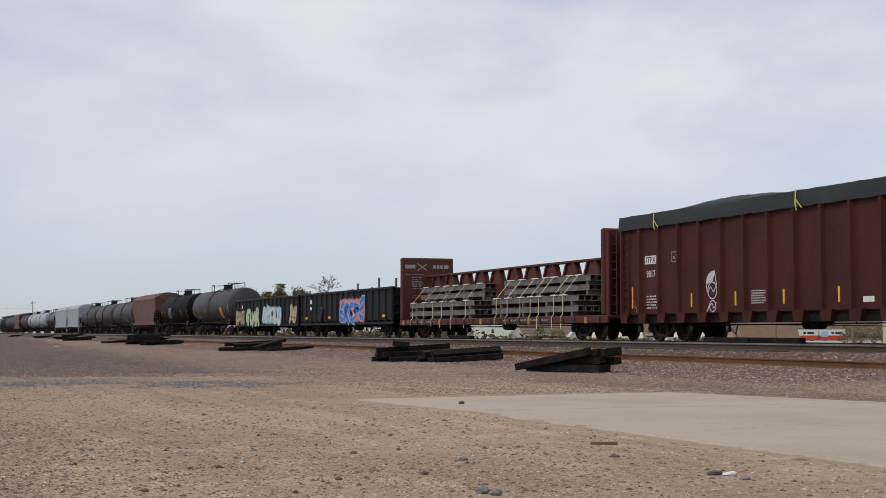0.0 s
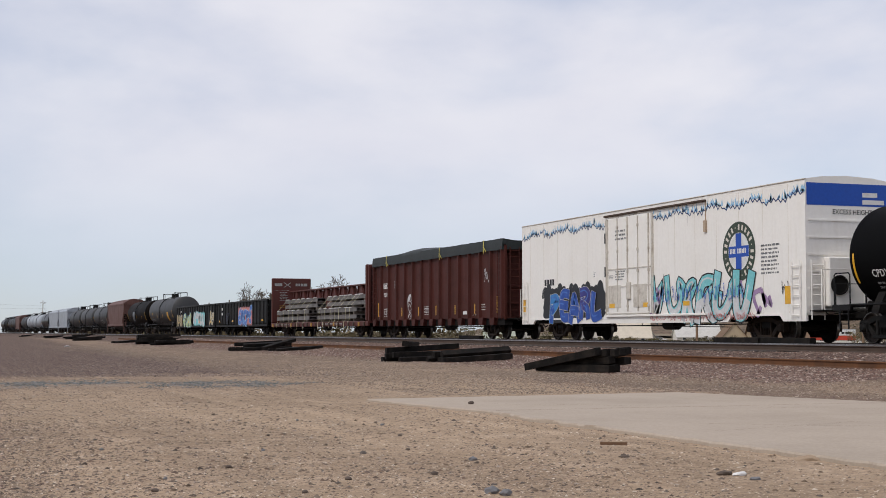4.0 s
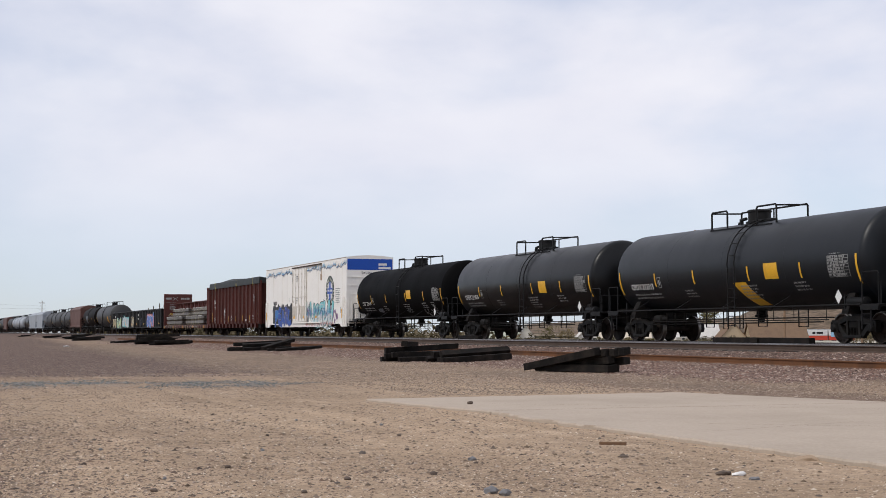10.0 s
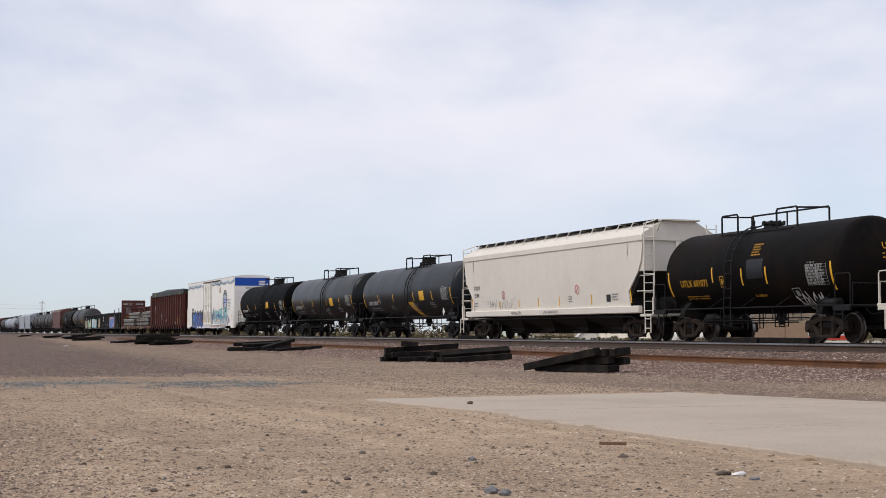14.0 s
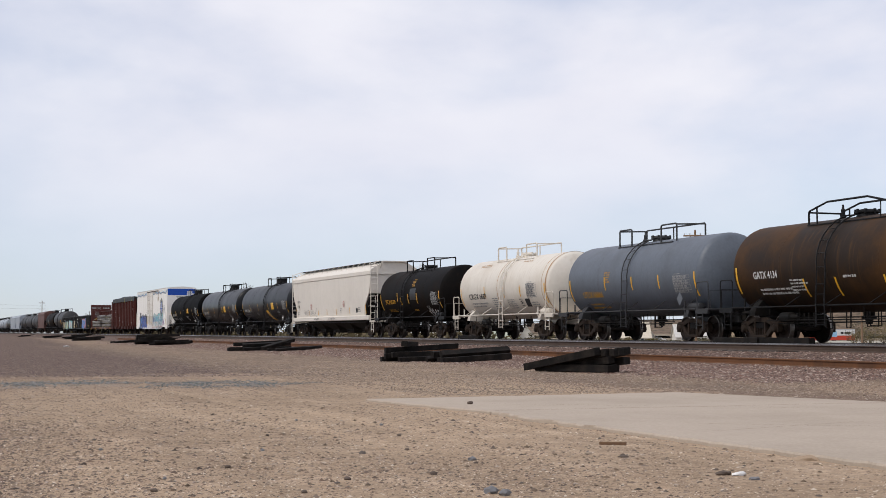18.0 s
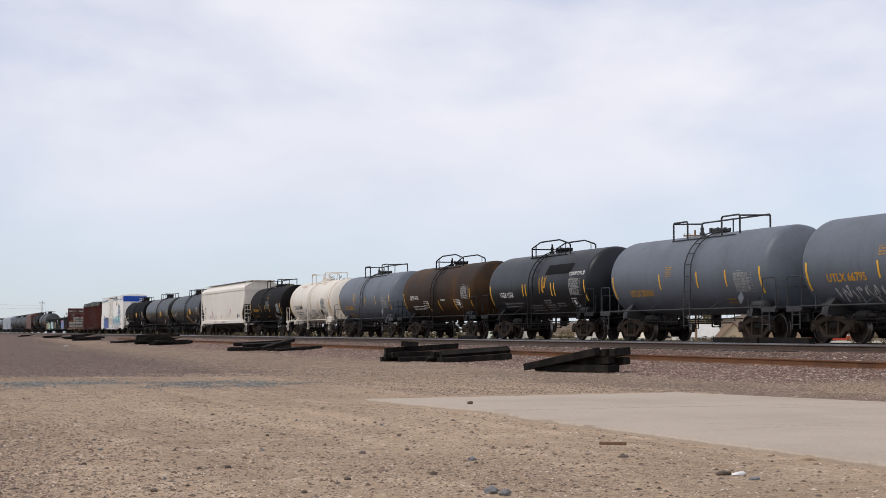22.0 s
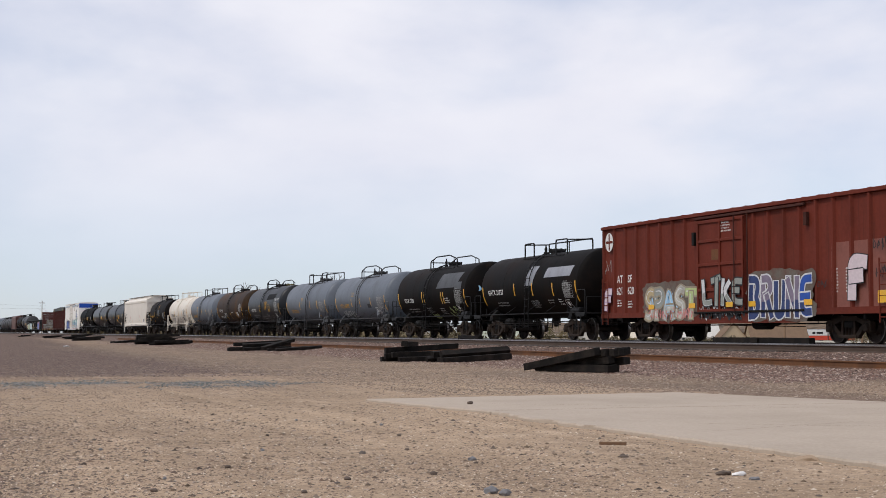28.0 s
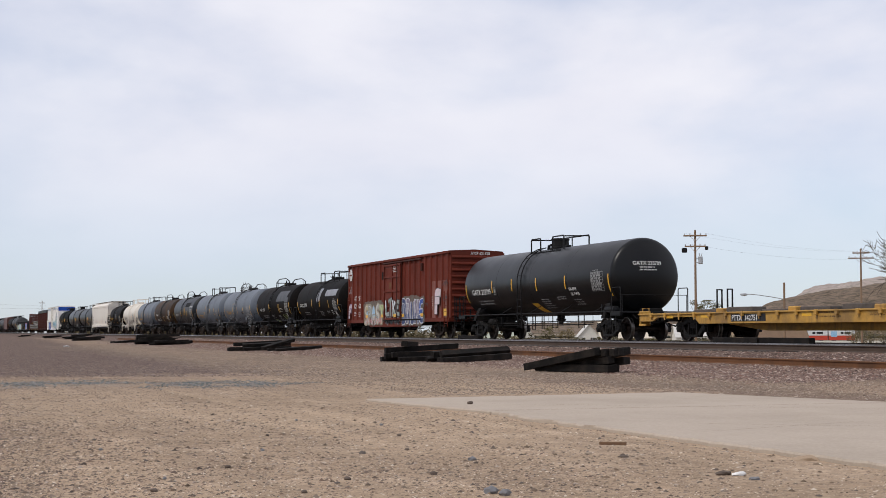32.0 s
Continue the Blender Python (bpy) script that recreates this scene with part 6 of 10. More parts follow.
# ---- box-shaped cars ----
def under_gear(car, half, z, tc):
    sh = Shape().box(-half + 0.3, half - 0.3, -0.24, 0.24, 0.68, z, 0.02)
    for k in range(7):
        x = -half + 1.5 + (2 * half - 3.0) * k / 6
        sh.box(x - 0.05, x + 0.05, -1.40, 1.40, z - 0.18, z, 0)
    part("centre_sill", sh, MAT["frame"], car)
    br = Shape().lathe([(-0.5, 0.12), (-0.45, 0.19), (0.35, 0.19), (0.4, 0.12), (0.9, 0.04)], "x", (1.6, -0.95, 0.60), 14)
    part("air_reservoir", br, MAT["frame"], car)
    rod = Shape().tube([(-tc + 1.2, -0.70, 0.56), (tc - 1.2, -0.70, 0.60)], 0.022, 5)
    rod.tube([(-tc + 1.5, -1.2, 0.62), (tc - 2.0, -1.15, 0.50)], 0.015, 5)
    for k in range(6):
        x = -tc + 2 + (2 * tc - 4) * k / 5
        rod.tube([(x, -0.70, 0.58), (x + 0.1, -0.7, z)], 0.013, 4)
    part("brake_rod", rod, MAT["frame"], car)


def flexi_flat(s0, s1):
    half = (s1 - s0) / 2
    car = car_root("centre_beam_flat_car", (s0 + s1) / 2, "maroon centre-beam flat car loaded with strapped steel beams", "flat car")
    m = MAT["red_flat"]
    tc = half - 2.9
    part("deck", Shape().box(-half, half, -1.36, 1.36, 0.86, 0.98, 0.02), m, car, "maroon steel deck")
    for sy in (-1, 1):
        part("side_sill", Shape().box(-half, half, sy * 1.42 - 0.06, sy * 1.42 + 0.06, 0.68, 0.98, 0.02), m, car, "maroon side sill with rusty stake pockets")
    for k in range(22):
        x = -half + 0.7 + (2 * half - 1.4) * k / 21
        part("stake_pocket", Shape().box(x - 0.09, x + 0.09, -1.54, -1.47, 0.68, 0.92, 0.01), MAT["yellow_flat"] if k % 5 == 0 else MAT["rail_side"], car)
    for sgn in (-1, 1):
        b = Shape()
        x = sgn * (half - (0.25 if sgn < 0 else 0.42))
        b.box(x - 0.12, x + 0.12, -1.50, 1.50, 0.98, 4.34, 0.06)
        for k in range(5):
            y = -1.35 + 0.675 * k
            part("bulkhead_rib", Shape().box(x + (0.12 if sgn > 0 else -0.38), x + (0.38 if sgn > 0 else -0.12), y - 0.06, y + 0.06, 0.98, 4.30, 0.02), m, car)
        part("bulkhead", b, m, car, "tall maroon end bulkhead")
        ladder(car, x + sgn * 0.46, -1.2, 0.9, 4.2, 0.40, 10, m)
    # centre beam: top chord on paired tapered posts with white gaps between
    bm_ = Shape().box(-half + 0.4, half - 0.4, -0.17, 0.17, 3.26, 3.36, 0.02)
    bm_.box(-half + 0.4, half - 0.4, -0.05, 0.05, 0.98, 2.62, 0)
    part("centre_beam", bm_, m, car)
    n = 11
    for k in range(n):
        x = -half + 1.0 + (2 * half - 2.0) * (k + 0.5) / n
        sh = Shape()
        sh.prism([(x - 0.80, 2.55), (x + 0.80, 2.55), (x + 0.40, 3.27), (x - 0.40, 3.27)], -0.06, 0.06)
        sh.prism([(x - 0.80, 2.55), (x - 0.66, 2.55), (x - 0.28, 3.27), (x - 0.40, 3.27)], -0.15, 0.15)
        sh.prism([(x + 0.66, 2.55), (x + 0.80, 2.55), (x + 0.40, 3.27), (x + 0.28, 3.27)], -0.15, 0.15)
        part("beam_post", sh, m, car)
    # load: two stacks of steel sections on timber, the upper tiers set back, with straps over both edges
    for a, b in ((-10.85, -1.70), (0.50, 9.40)):
        for tier, (z, back) in enumerate(((1.15, -1.36), (1.58, -1.36), (2.03, -0.66), (2.41, -0.66))):
            for j in range(4 if tier < 2 else 2):
                y0 = back + 0.325 * j
                x0, x1 = a + random.uniform(-0.05, 0.05) - (0.25 if tier > 1 else 0), b + random.uniform(-0.06, 0.06) - (0.4 if tier > 1 else 0)
                sh = Shape()
                sh.box(x0, x1, y0, y0 + 0.30, z, z + 0.035, 0.008)
                sh.box(x0, x1, y0, y0 + 0.30, z + 0.215, z + 0.25, 0.008)
                sh.box(x0 + 0.01, x1 - 0.01, y0 + 0.012, y0 + 0.032, z + 0.03, z + 0.22, 0)
                sh.box(x0 + 0.01, x1 - 0.01, y0 + 0.268, y0 + 0.288, z + 0.03, z + 0.22, 0)
                part("steel_beam", sh, MAT["steel_load"], car)
            low = (0.98, 1.40, 1.83, 2.28)[tier]
            for q in range(4):
                x = a + 1 + (b - a - 1.6) * q / 3
                part("dunnage", Shape().box(x - 0.07, x + 0.07, back - 0.01, -0.06, low, z, 0.005), MAT["plank"], car)
        ns = 6 if a < -2 else 7
        for q in range(ns):
            x = a + 0.75 + (b - a - 2.0) * q / (ns - 1) + random.uniform(-0.22, 0.22)
            st = Shape()
            path = [(x, -0.10, 2.675), (x, -0.67, 2.672), (x, -1.38, 1.85), (x, -1.39, 1.06), (x + 0.04, -1.51, 0.94), (x + 0.08, -1.52, random.uniform(0.45, 0.7))]
            for p, q2 in zip(path[:-1], path[1:]):
                st.add([(p[0] - 0.03, p[1] - 0.012, p[2]), (p[0] + 0.03, p[1] - 0.012, p[2]), (q2[0] + 0.03, q2[1] - 0.012, q2[2]), (q2[0] - 0.03, q2[1] - 0.012, q2[2])], [(0, 1, 2, 3)])
            part("cargo_strap", st, MAT["strap_cream"], car, "cream webbing strap", smooth=0)
            part("edge_protector", Shape().box(x - 0.30, x + 0.30, -0.70, -0.60, 2.655, 2.70, 0), MAT["white_mark"], car, "white corner protector")
            part("edge_protector", Shape().box(x - 0.30, x + 0.30, -1.41, -1.30, 1.825, 1.87, 0), MAT["white_mark"], car, "white corner protector")
    P = on_end(half - 0.25 + 0.121 - 2 * (half - 0.25) , 1)
    paint("bulkhead_emblem", [[(-0.62, 3.66), (-0.54, 3.66), (-0.02, 4.02), (-0.10, 4.02)], [(-0.10, 3.66), (-0.02, 3.66), (-0.56, 4.04), (-0.64, 4.04)]], P, MAT["dim_mark"], car, "worn white cross", 0.008)
    for lo, hi in ((-1.3, -0.72), (0.30, 0.46), (0.52, 0.66), (0.72, 0.86), (0.92, 1.2)):
        paint("emblem_bar", rect(lo, 3.76, hi, 3.96), P, MAT["dim_mark"], car, "worn white emblem bar", 0.008)
    paint("stencil_print", bars(-1.3, 3.40, 1.4, 0.05, 1, 8) + bars(-0.9, 2.6, 0.7, 0.7, 6, 9), P, MAT["dim_mark"], car, "rows of small stencilled print", 0.008)
    paint("stencil_print", bars(-0.9, 2.1, 0.7, 0.2, 2, 10), P, MAT["yellow_mark"], car, "yellow stencilled print", 0.008)
    PS = on_side(-1.481)
    paint("stencil_print", bars(-half + 1.2, 0.72, 5.2, 0.16, 1, 11) + bars(2.0, 0.72, 6.0, 0.16, 1, 12), PS, MAT["dim_mark"], car, "white stencils along the side sill", 0.006)
    for sgn in (-1, 1):
        truck(car, sgn * tc)
        coupler(car, sgn * half, sgn)
    under_gear(car, half, 0.86, tc)
    return car


flexi_flat(-120.75, -96.45)


def side_ribs(car, half, y, z0, z1, n, m, w=0.12, d=0.10, ends=0.35, name="rib", taper=0.0):
    for k in range(n):
        x = -half + ends + (2 * half - 2 * ends) * k / (n - 1)
        sh = Shape()
        sh.prism([(x - w / 2, -y), (x - w / 4, -y - d), (x + w / 4, -y - d), (x + w / 2, -y)], z0, z1, 0, "z")
        sh2 = Shape()
        sh2.prism([(x - w / 2, y), (x - w / 4, y + d), (x + w / 4, y + d), (x + w / 2, y)], z0, z1, 0, "z")
        part(name, sh, m, car, smooth=0)
        part(name, sh2, m, car, smooth=0)


def tall_gondola(s0, s1):
    half = (s1 - s0) / 2
    car = car_root("tall_gondola", (s0 + s1) / 2, "tall maroon ribbed gondola covered with a dark tarpaulin", "gondola")
    m = MAT["red_gon"]
    tc = half - 2.4
    W = 1.47
    part("side_wall", Shape().box(-half, half, -W, -W + 0.06, 0.98, 4.34, 0), m, car)
    part("side_wall", Shape().box(-half, half, W - 0.06, W, 0.98, 4.34, 0), m, car)
    part("floor_plate", Shape().box(-half, half, -W + 0.065, W - 0.065, 0.95, 1.02, 0), m, car)
    for sgn in (-1, 1):
        part("end_bulkhead", Shape().box(sgn * (half - 0.785) - 0.035, sgn * (half - 0.785) + 0.035, -W + 0.06, W - 0.06, 1.02, 4.34, 0), m, car)
        part("top_chord", Shape().box(-half, half, sgn * (W + 0.025) - 0.045, sgn * (W + 0.025) + 0.045, 4.24, 4.36, 0.01), m, car)
    # side sill drops between the ribs
    n = 15
    side_ribs(car, half, W, 0.98, 4.24, n, m, 0.20, 0.12, 0.14)
    for k in range(n - 1):
        x0 = -half + 0.14 + (2 * half - 0.28) * k / (n - 1)
        x1 = -half + 0.14 + (2 * half - 0.28) * (k + 1) / (n - 1)
        # recessed frame-black box puts in the dark of the opening between rib feet
        part("floor_pocket", Shape().box(x0 + 0.05, x1 - 0.05, -W + 0.10, -W + 0.5, 0.64, 0.97, 0.01), MAT["frame"], car)
        part("rib_foot", Shape().prism([(x0 - 0.10, 1.0), (x0 + 0.50, 1.0), (x0 + 0.42, 0.66), (x0 - 0.02, 0.66)], -W - 0.10, -W + 0.10), m, car)
    for sgn in (-1, 1):
        for z in (1.6, 2.4, 3.2, 3.9):
            part("end_rib", Shape().box(min(sgn * (half - 0.75), sgn * (half - 0.60)), max(sgn * (half - 0.75), sgn * (half - 0.60)), -W + 0.06, W - 0.06, z, z + 0.12, 0.01), m, car)
        for sy in (-1, 1):
            part("corner_post", Shape().box(min(sgn * (half + 0.01), sgn * (half - 0.1)), max(sgn * (half + 0.01), sgn * (half - 0.1)), sy * (W - 0.06) - 0.07, sy * (W - 0.06) + 0.07, 0.9, 4.30, 0.01), m, car)
        ladder(car, sgn * (half - 0.45), -W - 0.06, 0.9, 4.2, 0.45, 11, m)
        ladder(car, sgn * (half + 0.02), -W + 0.5, 0.9, 4.2, 0.45, 11, m, "ladder", "y")
        pf = Shape().box(min(sgn * (half - 0.7), sgn * (half + 0.1)), max(sgn * (half - 0.7), sgn * (half + 0.1)), -1.3, 1.3, 0.9, 0.96, 0.01)
        part("end_platform", pf, MAT["frame"], car)
        bw = Shape().tube([(sgn * (half + 0.1), 0.9, 0.95), (sgn * (half + 0.1), 0.9, 2.2), (sgn * (half + 0.1), 1.3, 2.2), (sgn * (half + 0.1), 1.3, 0.95)], 0.02, 6)
        part("end_handrail", bw, MAT["pipe"], car)
        truck(car, sgn * tc)
        coupler(car, sgn * half, sgn)
    # tarpaulin with a sagging crown and folded edge
    sh = Shape()
    nx, ys = 60, [-1.60, -1.59, -1.575, -1.55, -1.0, 0.0, 1.0, 1.55, 1.59]
    vs = []
    for i in range(nx + 1):
        x = -half + 0.0 + 2 * half * i / nx
        t = i / nx
        crown = 4.58 + 0.30 * math.sin(math.pi * min(1.0, max(0.0, (t - 0.12) / 0.45))) - 0.10 * min(1.0, max(0.0, (t - 0.5) / 0.1)) + 0.05 * noise.noise(Vector((x * 0.6, 0, 1)))
        for j, y in enumerate(ys):
            wv = 0.02 * noise.noise(Vector((x * 2.1, y * 2, 5)))
            z = {0: 4.09 + 0.05 * noise.noise(Vector((x * 1.7, 2, 2))), 1: 4.30, 2: 4.46, 3: 4.60}.get(j, None)
            if z is None:
                z = {4: 0.8 * crown + 0.2 * 4.60, 5: crown, 6: 0.8 * crown + 0.2 * 4.60, 7: 4.60, 8: 4.16}[j]
            vs.append((x, y + wv, z + wv))
    w = len(ys)
    sh.add(vs, [(i * w + j, i * w + j + 1, (i + 1) * w + j + 1, (i + 1) * w + j) for i in range(nx) for j in range(w - 1)])
    for i in (0, nx):
        sh.add([vs[i * w + j] for j in range(w)] , [tuple(range(w))])
    part("tarpaulin", sh, MAT["tarp"], car, "dark grey-green tarpaulin folded over the rim", smooth=60)
    for u in (-half + 2.75, -half + 11.4, -half + 17.4):
        st = Shape()
        path = [(u + 0.02, -1.45, 4.64), (u, -1.62, 4.62), (u, -1.645, 4.20), (u + 0.03, -1.62, 3.98)]
        for p, q in zip(path[:-1], path[1:]):
            st.add([(p[0] - 0.04, p[1], p[2]), (p[0] + 0.04, p[1], p[2]), (q[0] + 0.03, q[1], q[2]), (q[0] - 0.03, q[1], q[2])], [(0, 1, 2, 3)])
        st.add([(u, -1.65, 4.32), (u + 0.05, -1.65, 4.34), (u + 0.32, -1.62, 4.06), (u + 0.27, -1.62, 4.04)], [(0, 1, 2, 3)])
        part("tarp_strap", st, MAT["strap"], car, "yellow webbing strap", smooth=0)
    P = on_side(-W)
    paint("number_panel", rect(-half + 1.80, 2.78, -half + 2.85, 3.08), P, MAT["white_mark"], car, "white painted panel", 0.006)
    write("ITFX", -half + 1.90, 2.82, 0.22, P, MAT["black_mark"], car, "car_number", 1.1, 0.012, 0.010)
    write("9817", -half + 1.92, 2.31, 0.24, P, MAT["white_mark"], car, "car_number", 0.95, 0.012, 0.008)
    bx, bz = -half + 3.72, 2.78
    paint("stencil_box", rect(bx, bz, bx + 0.32, bz + 0.03) + rect(bx, bz + 0.34, bx + 0.32, bz + 0.37) + rect(bx, bz, bx + 0.03, bz + 0.37) + rect(bx + 0.29, bz, bx + 0.32, bz + 0.37) + rect(bx + 0.10, bz + 0.11, bx + 0.22, bz + 0.20), P, MAT["dim_mark"], car, "small boxed stencil", 0.006)
    paint("stencil_print", bars(-half + 1.92, 1.12, 0.95, 0.52, 5, 3) + bars(-half + 8.72, 1.20, 1.05, 0.46, 6, 4), P, MAT["white_mark"], car, "rows of small stencilled print", 0.006)
    paint("stencil_print", bars(-half + 16.7, 1.30, 0.62, 0.34, 3, 5, 0.6) + bars(-half + 15.6, 1.1, 0.6, 0.06, 1, 6), P, MAT["white_mark"], car, "rows of small stencilled print", 0.006)
    for i, u in enumerate((0.80, 5.0, 7.75, 10.45, 13.2, 15.85, 18.65)):
        paint("reflective_stripe", rect(-half + u, 1.20, -half + u + 0.10, 1.98 if i in (0, 6) else 1.66), P, MAT["stripe"], car, "yellow reflective tape", 0.006)
    paint("card_panel", rect(-half + 14.35, 1.18, -half + 14.85, 1.34), P, MAT["white_mark"], car, "white data card", 0.006)
    # chalk-white doodle: a round outline over a smaller one, with loops and short strokes
    fx, wm = -half + 6.35, MAT["g_white"]
    loops = ring(fx + 0.05, 1.72, 0.26, 0.295, 22, 1.0) + ring(fx + 0.06, 1.20, 0.17, 0.20, 18, 1.1)
    loops += stroke(smooth_line([(fx - 0.26, 1.66), (fx - 0.36, 2.02), (fx - 0.14, 2.30), (fx + 0.20, 2.36)]), 0.05) + stroke(smooth_line([(fx + 0.20, 2.36), (fx + 0.24, 2.12), (fx + 0.32, 1.9)]), 0.05)
    loops += stroke(smooth_line([(fx - 0.22, 1.66), (fx - 0.05, 1.90), (fx + 0.10, 1.62), (fx + 0.26, 1.84)]), 0.035) + stroke(smooth_line([(fx - 0.20, 1.12), (fx + 0.02, 1.34), (fx + 0.12, 1.08), (fx + 0.28, 1.30)]), 0.035) + stroke([(fx - 0.16, 1.22), (fx - 0.30, 1.02)], 0.04)
    paint("graffiti_doodle", loops, P, wm, car, "white sprayed doodle of loops and strokes", 0.008)
    for k in range(6):
        paint("graffiti_stroke", stroke(smooth_line([(fx - 0.28 + 0.07 * k, 1.95 + 0.02 * k), (fx - 0.20 + 0.06 * k, 2.16), (fx - 0.04 + 0.05 * k, 2.30)]), 0.06), P, wm, car, "", 0.010 + 0.001 * k)
    scribble(71, half - 2.4, 2.55, 0.7, 0.75, P, wm, car, 0.035)
    scribble(72, -half + 1.0, 1.05, 0.22, 0.4, P, MAT["g_pink"], car, 0.02)
    under_gear(car, half, 0.95, tc)
    return car


tall_gondola(-95.3, -75.75)


def low_gondola(s0, s1, label, seed, colours, stakes):
    half = (s1 - s0) / 2
    car = car_root("gondola", (s0 + s1) / 2, label, "gondola")
    m = MAT["dark_gon"]
    W, tc = 1.46, half - 2.3
    b = Shape()
    b.box(-half, half, -W, -W + 0.05, 0.85, 2.78, 0)
    b.box(-half, half, W - 0.05, W, 0.85, 2.78, 0)
    b.box(-half, -half + 0.06, -W, W, 0.85, 2.78, 0)
    b.box(half - 0.06, half, -W, W, 0.85, 2.78, 0)
    b.box(-half, half, -W, W, 0.80, 1.0, 0)
    part("body", b, m, car)
    rim = Shape().box(-half, half, -W - 0.09, -W + 0.05, 2.70, 2.84, 0.02)
    rim.box(-half, half, W - 0.05, W + 0.09, 2.70, 2.84, 0.02)
    part("top_chord", rim, m, car)
    part("side_sill", Shape().box(-half, half, -W - 0.08, -W + 0.02, 0.74, 0.90, 0.02).box(-half, half, W - 0.02, W + 0.08, 0.74, 0.90, 0.02), m, car)
    side_ribs(car, half, W, 0.88, 2.72, 17, m, 0.16, 0.09, 0.2)
    for sgn in (-1, 1):
        truck(car, sgn * tc, "truck_black")
        coupler(car, sgn * half, sgn)
        for z in (1.3, 1.8, 2.3):
            part("end_rib", Shape().box(min(sgn * half, sgn * (half + 0.1)), max(sgn * half, sgn * (half + 0.1)), -W, W, z, z + 0.1, 0.01), m, car)
    under_gear(car, half, 0.82, tc)
    for u, y, hgt in stakes:
        part("stake", Shape().box(-half + u - 0.06, -half + u + 0.06, y - 0.05, y + 0.05, 1.0, 2.84 + hgt * 0.62, 0.01), MAT["plank"], car, "upright timber stake")
    P = on_side(-W - 0.09)
    for sd, u, w, h, n, fill, line, shine, cloud in colours:
        tag_piece(sd, -half + u, 0.95, w, h * 0.82, n + 1, P, MAT[fill], MAT[line], car, MAT[shine] if shine else None, MAT[cloud] if cloud else None)
    for k in range(4):
        paint("reflective_stripe", rect(-half + 1.4 + k * 5.4, 1.15, -half + 1.9 + k * 5.4, 1.3), P, MAT["stripe"], car, "yellow reflective tape", 0.016)
    paint("stencil_print", rect(-half + 2.5, 2.15, -half + 2.95, 2.4) + rect(-half + 2.5, 1.75, -half + 2.95, 1.95), P, MAT["white_mark"], car, "white stencil bars", 0.008)
    return car


low_gondola(-161.3, -141.7, "black gondola with bright sprayed letters along its side", 1,
            [(81, 0.5, 3.2, 1.35, 3, "g_tan", "g_black", None, None), (82, 4.2, 4.2, 1.35, 3, "g_lime", "g_sky", "g_white", None), (83, 9.6, 5.4, 1.35, 4, "g_white", "g_teal", None, "g_teal"), (84, 17.4, 1.6, 1.4, 1, "g_tan", "g_white", None, None)],
            [(9.0, 1.2, 0.35), (12.5, 1.25, 0.75), (15.2, -1.2, 0.25)])
low_gondola(-141.1, -121.8, "black gondola with a blue sprayed piece and timber stakes", 2,
            [(85, 9.2, 5.0, 1.55, 4, "g_blue", "g_sky", None, "g_pink"), (87, 4.4, 0.8, 1.2, 1, "dark_gon", "g_navy", None, None)],
            [(3.0, 1.2, 0.55), (7.2, 1.2, 0.55), (10.4, 1.2, 0.3), (12.0, -1.25, 0.6), (15.9, -1.2, 0.95), (18.9, -1.2, 0.75)])


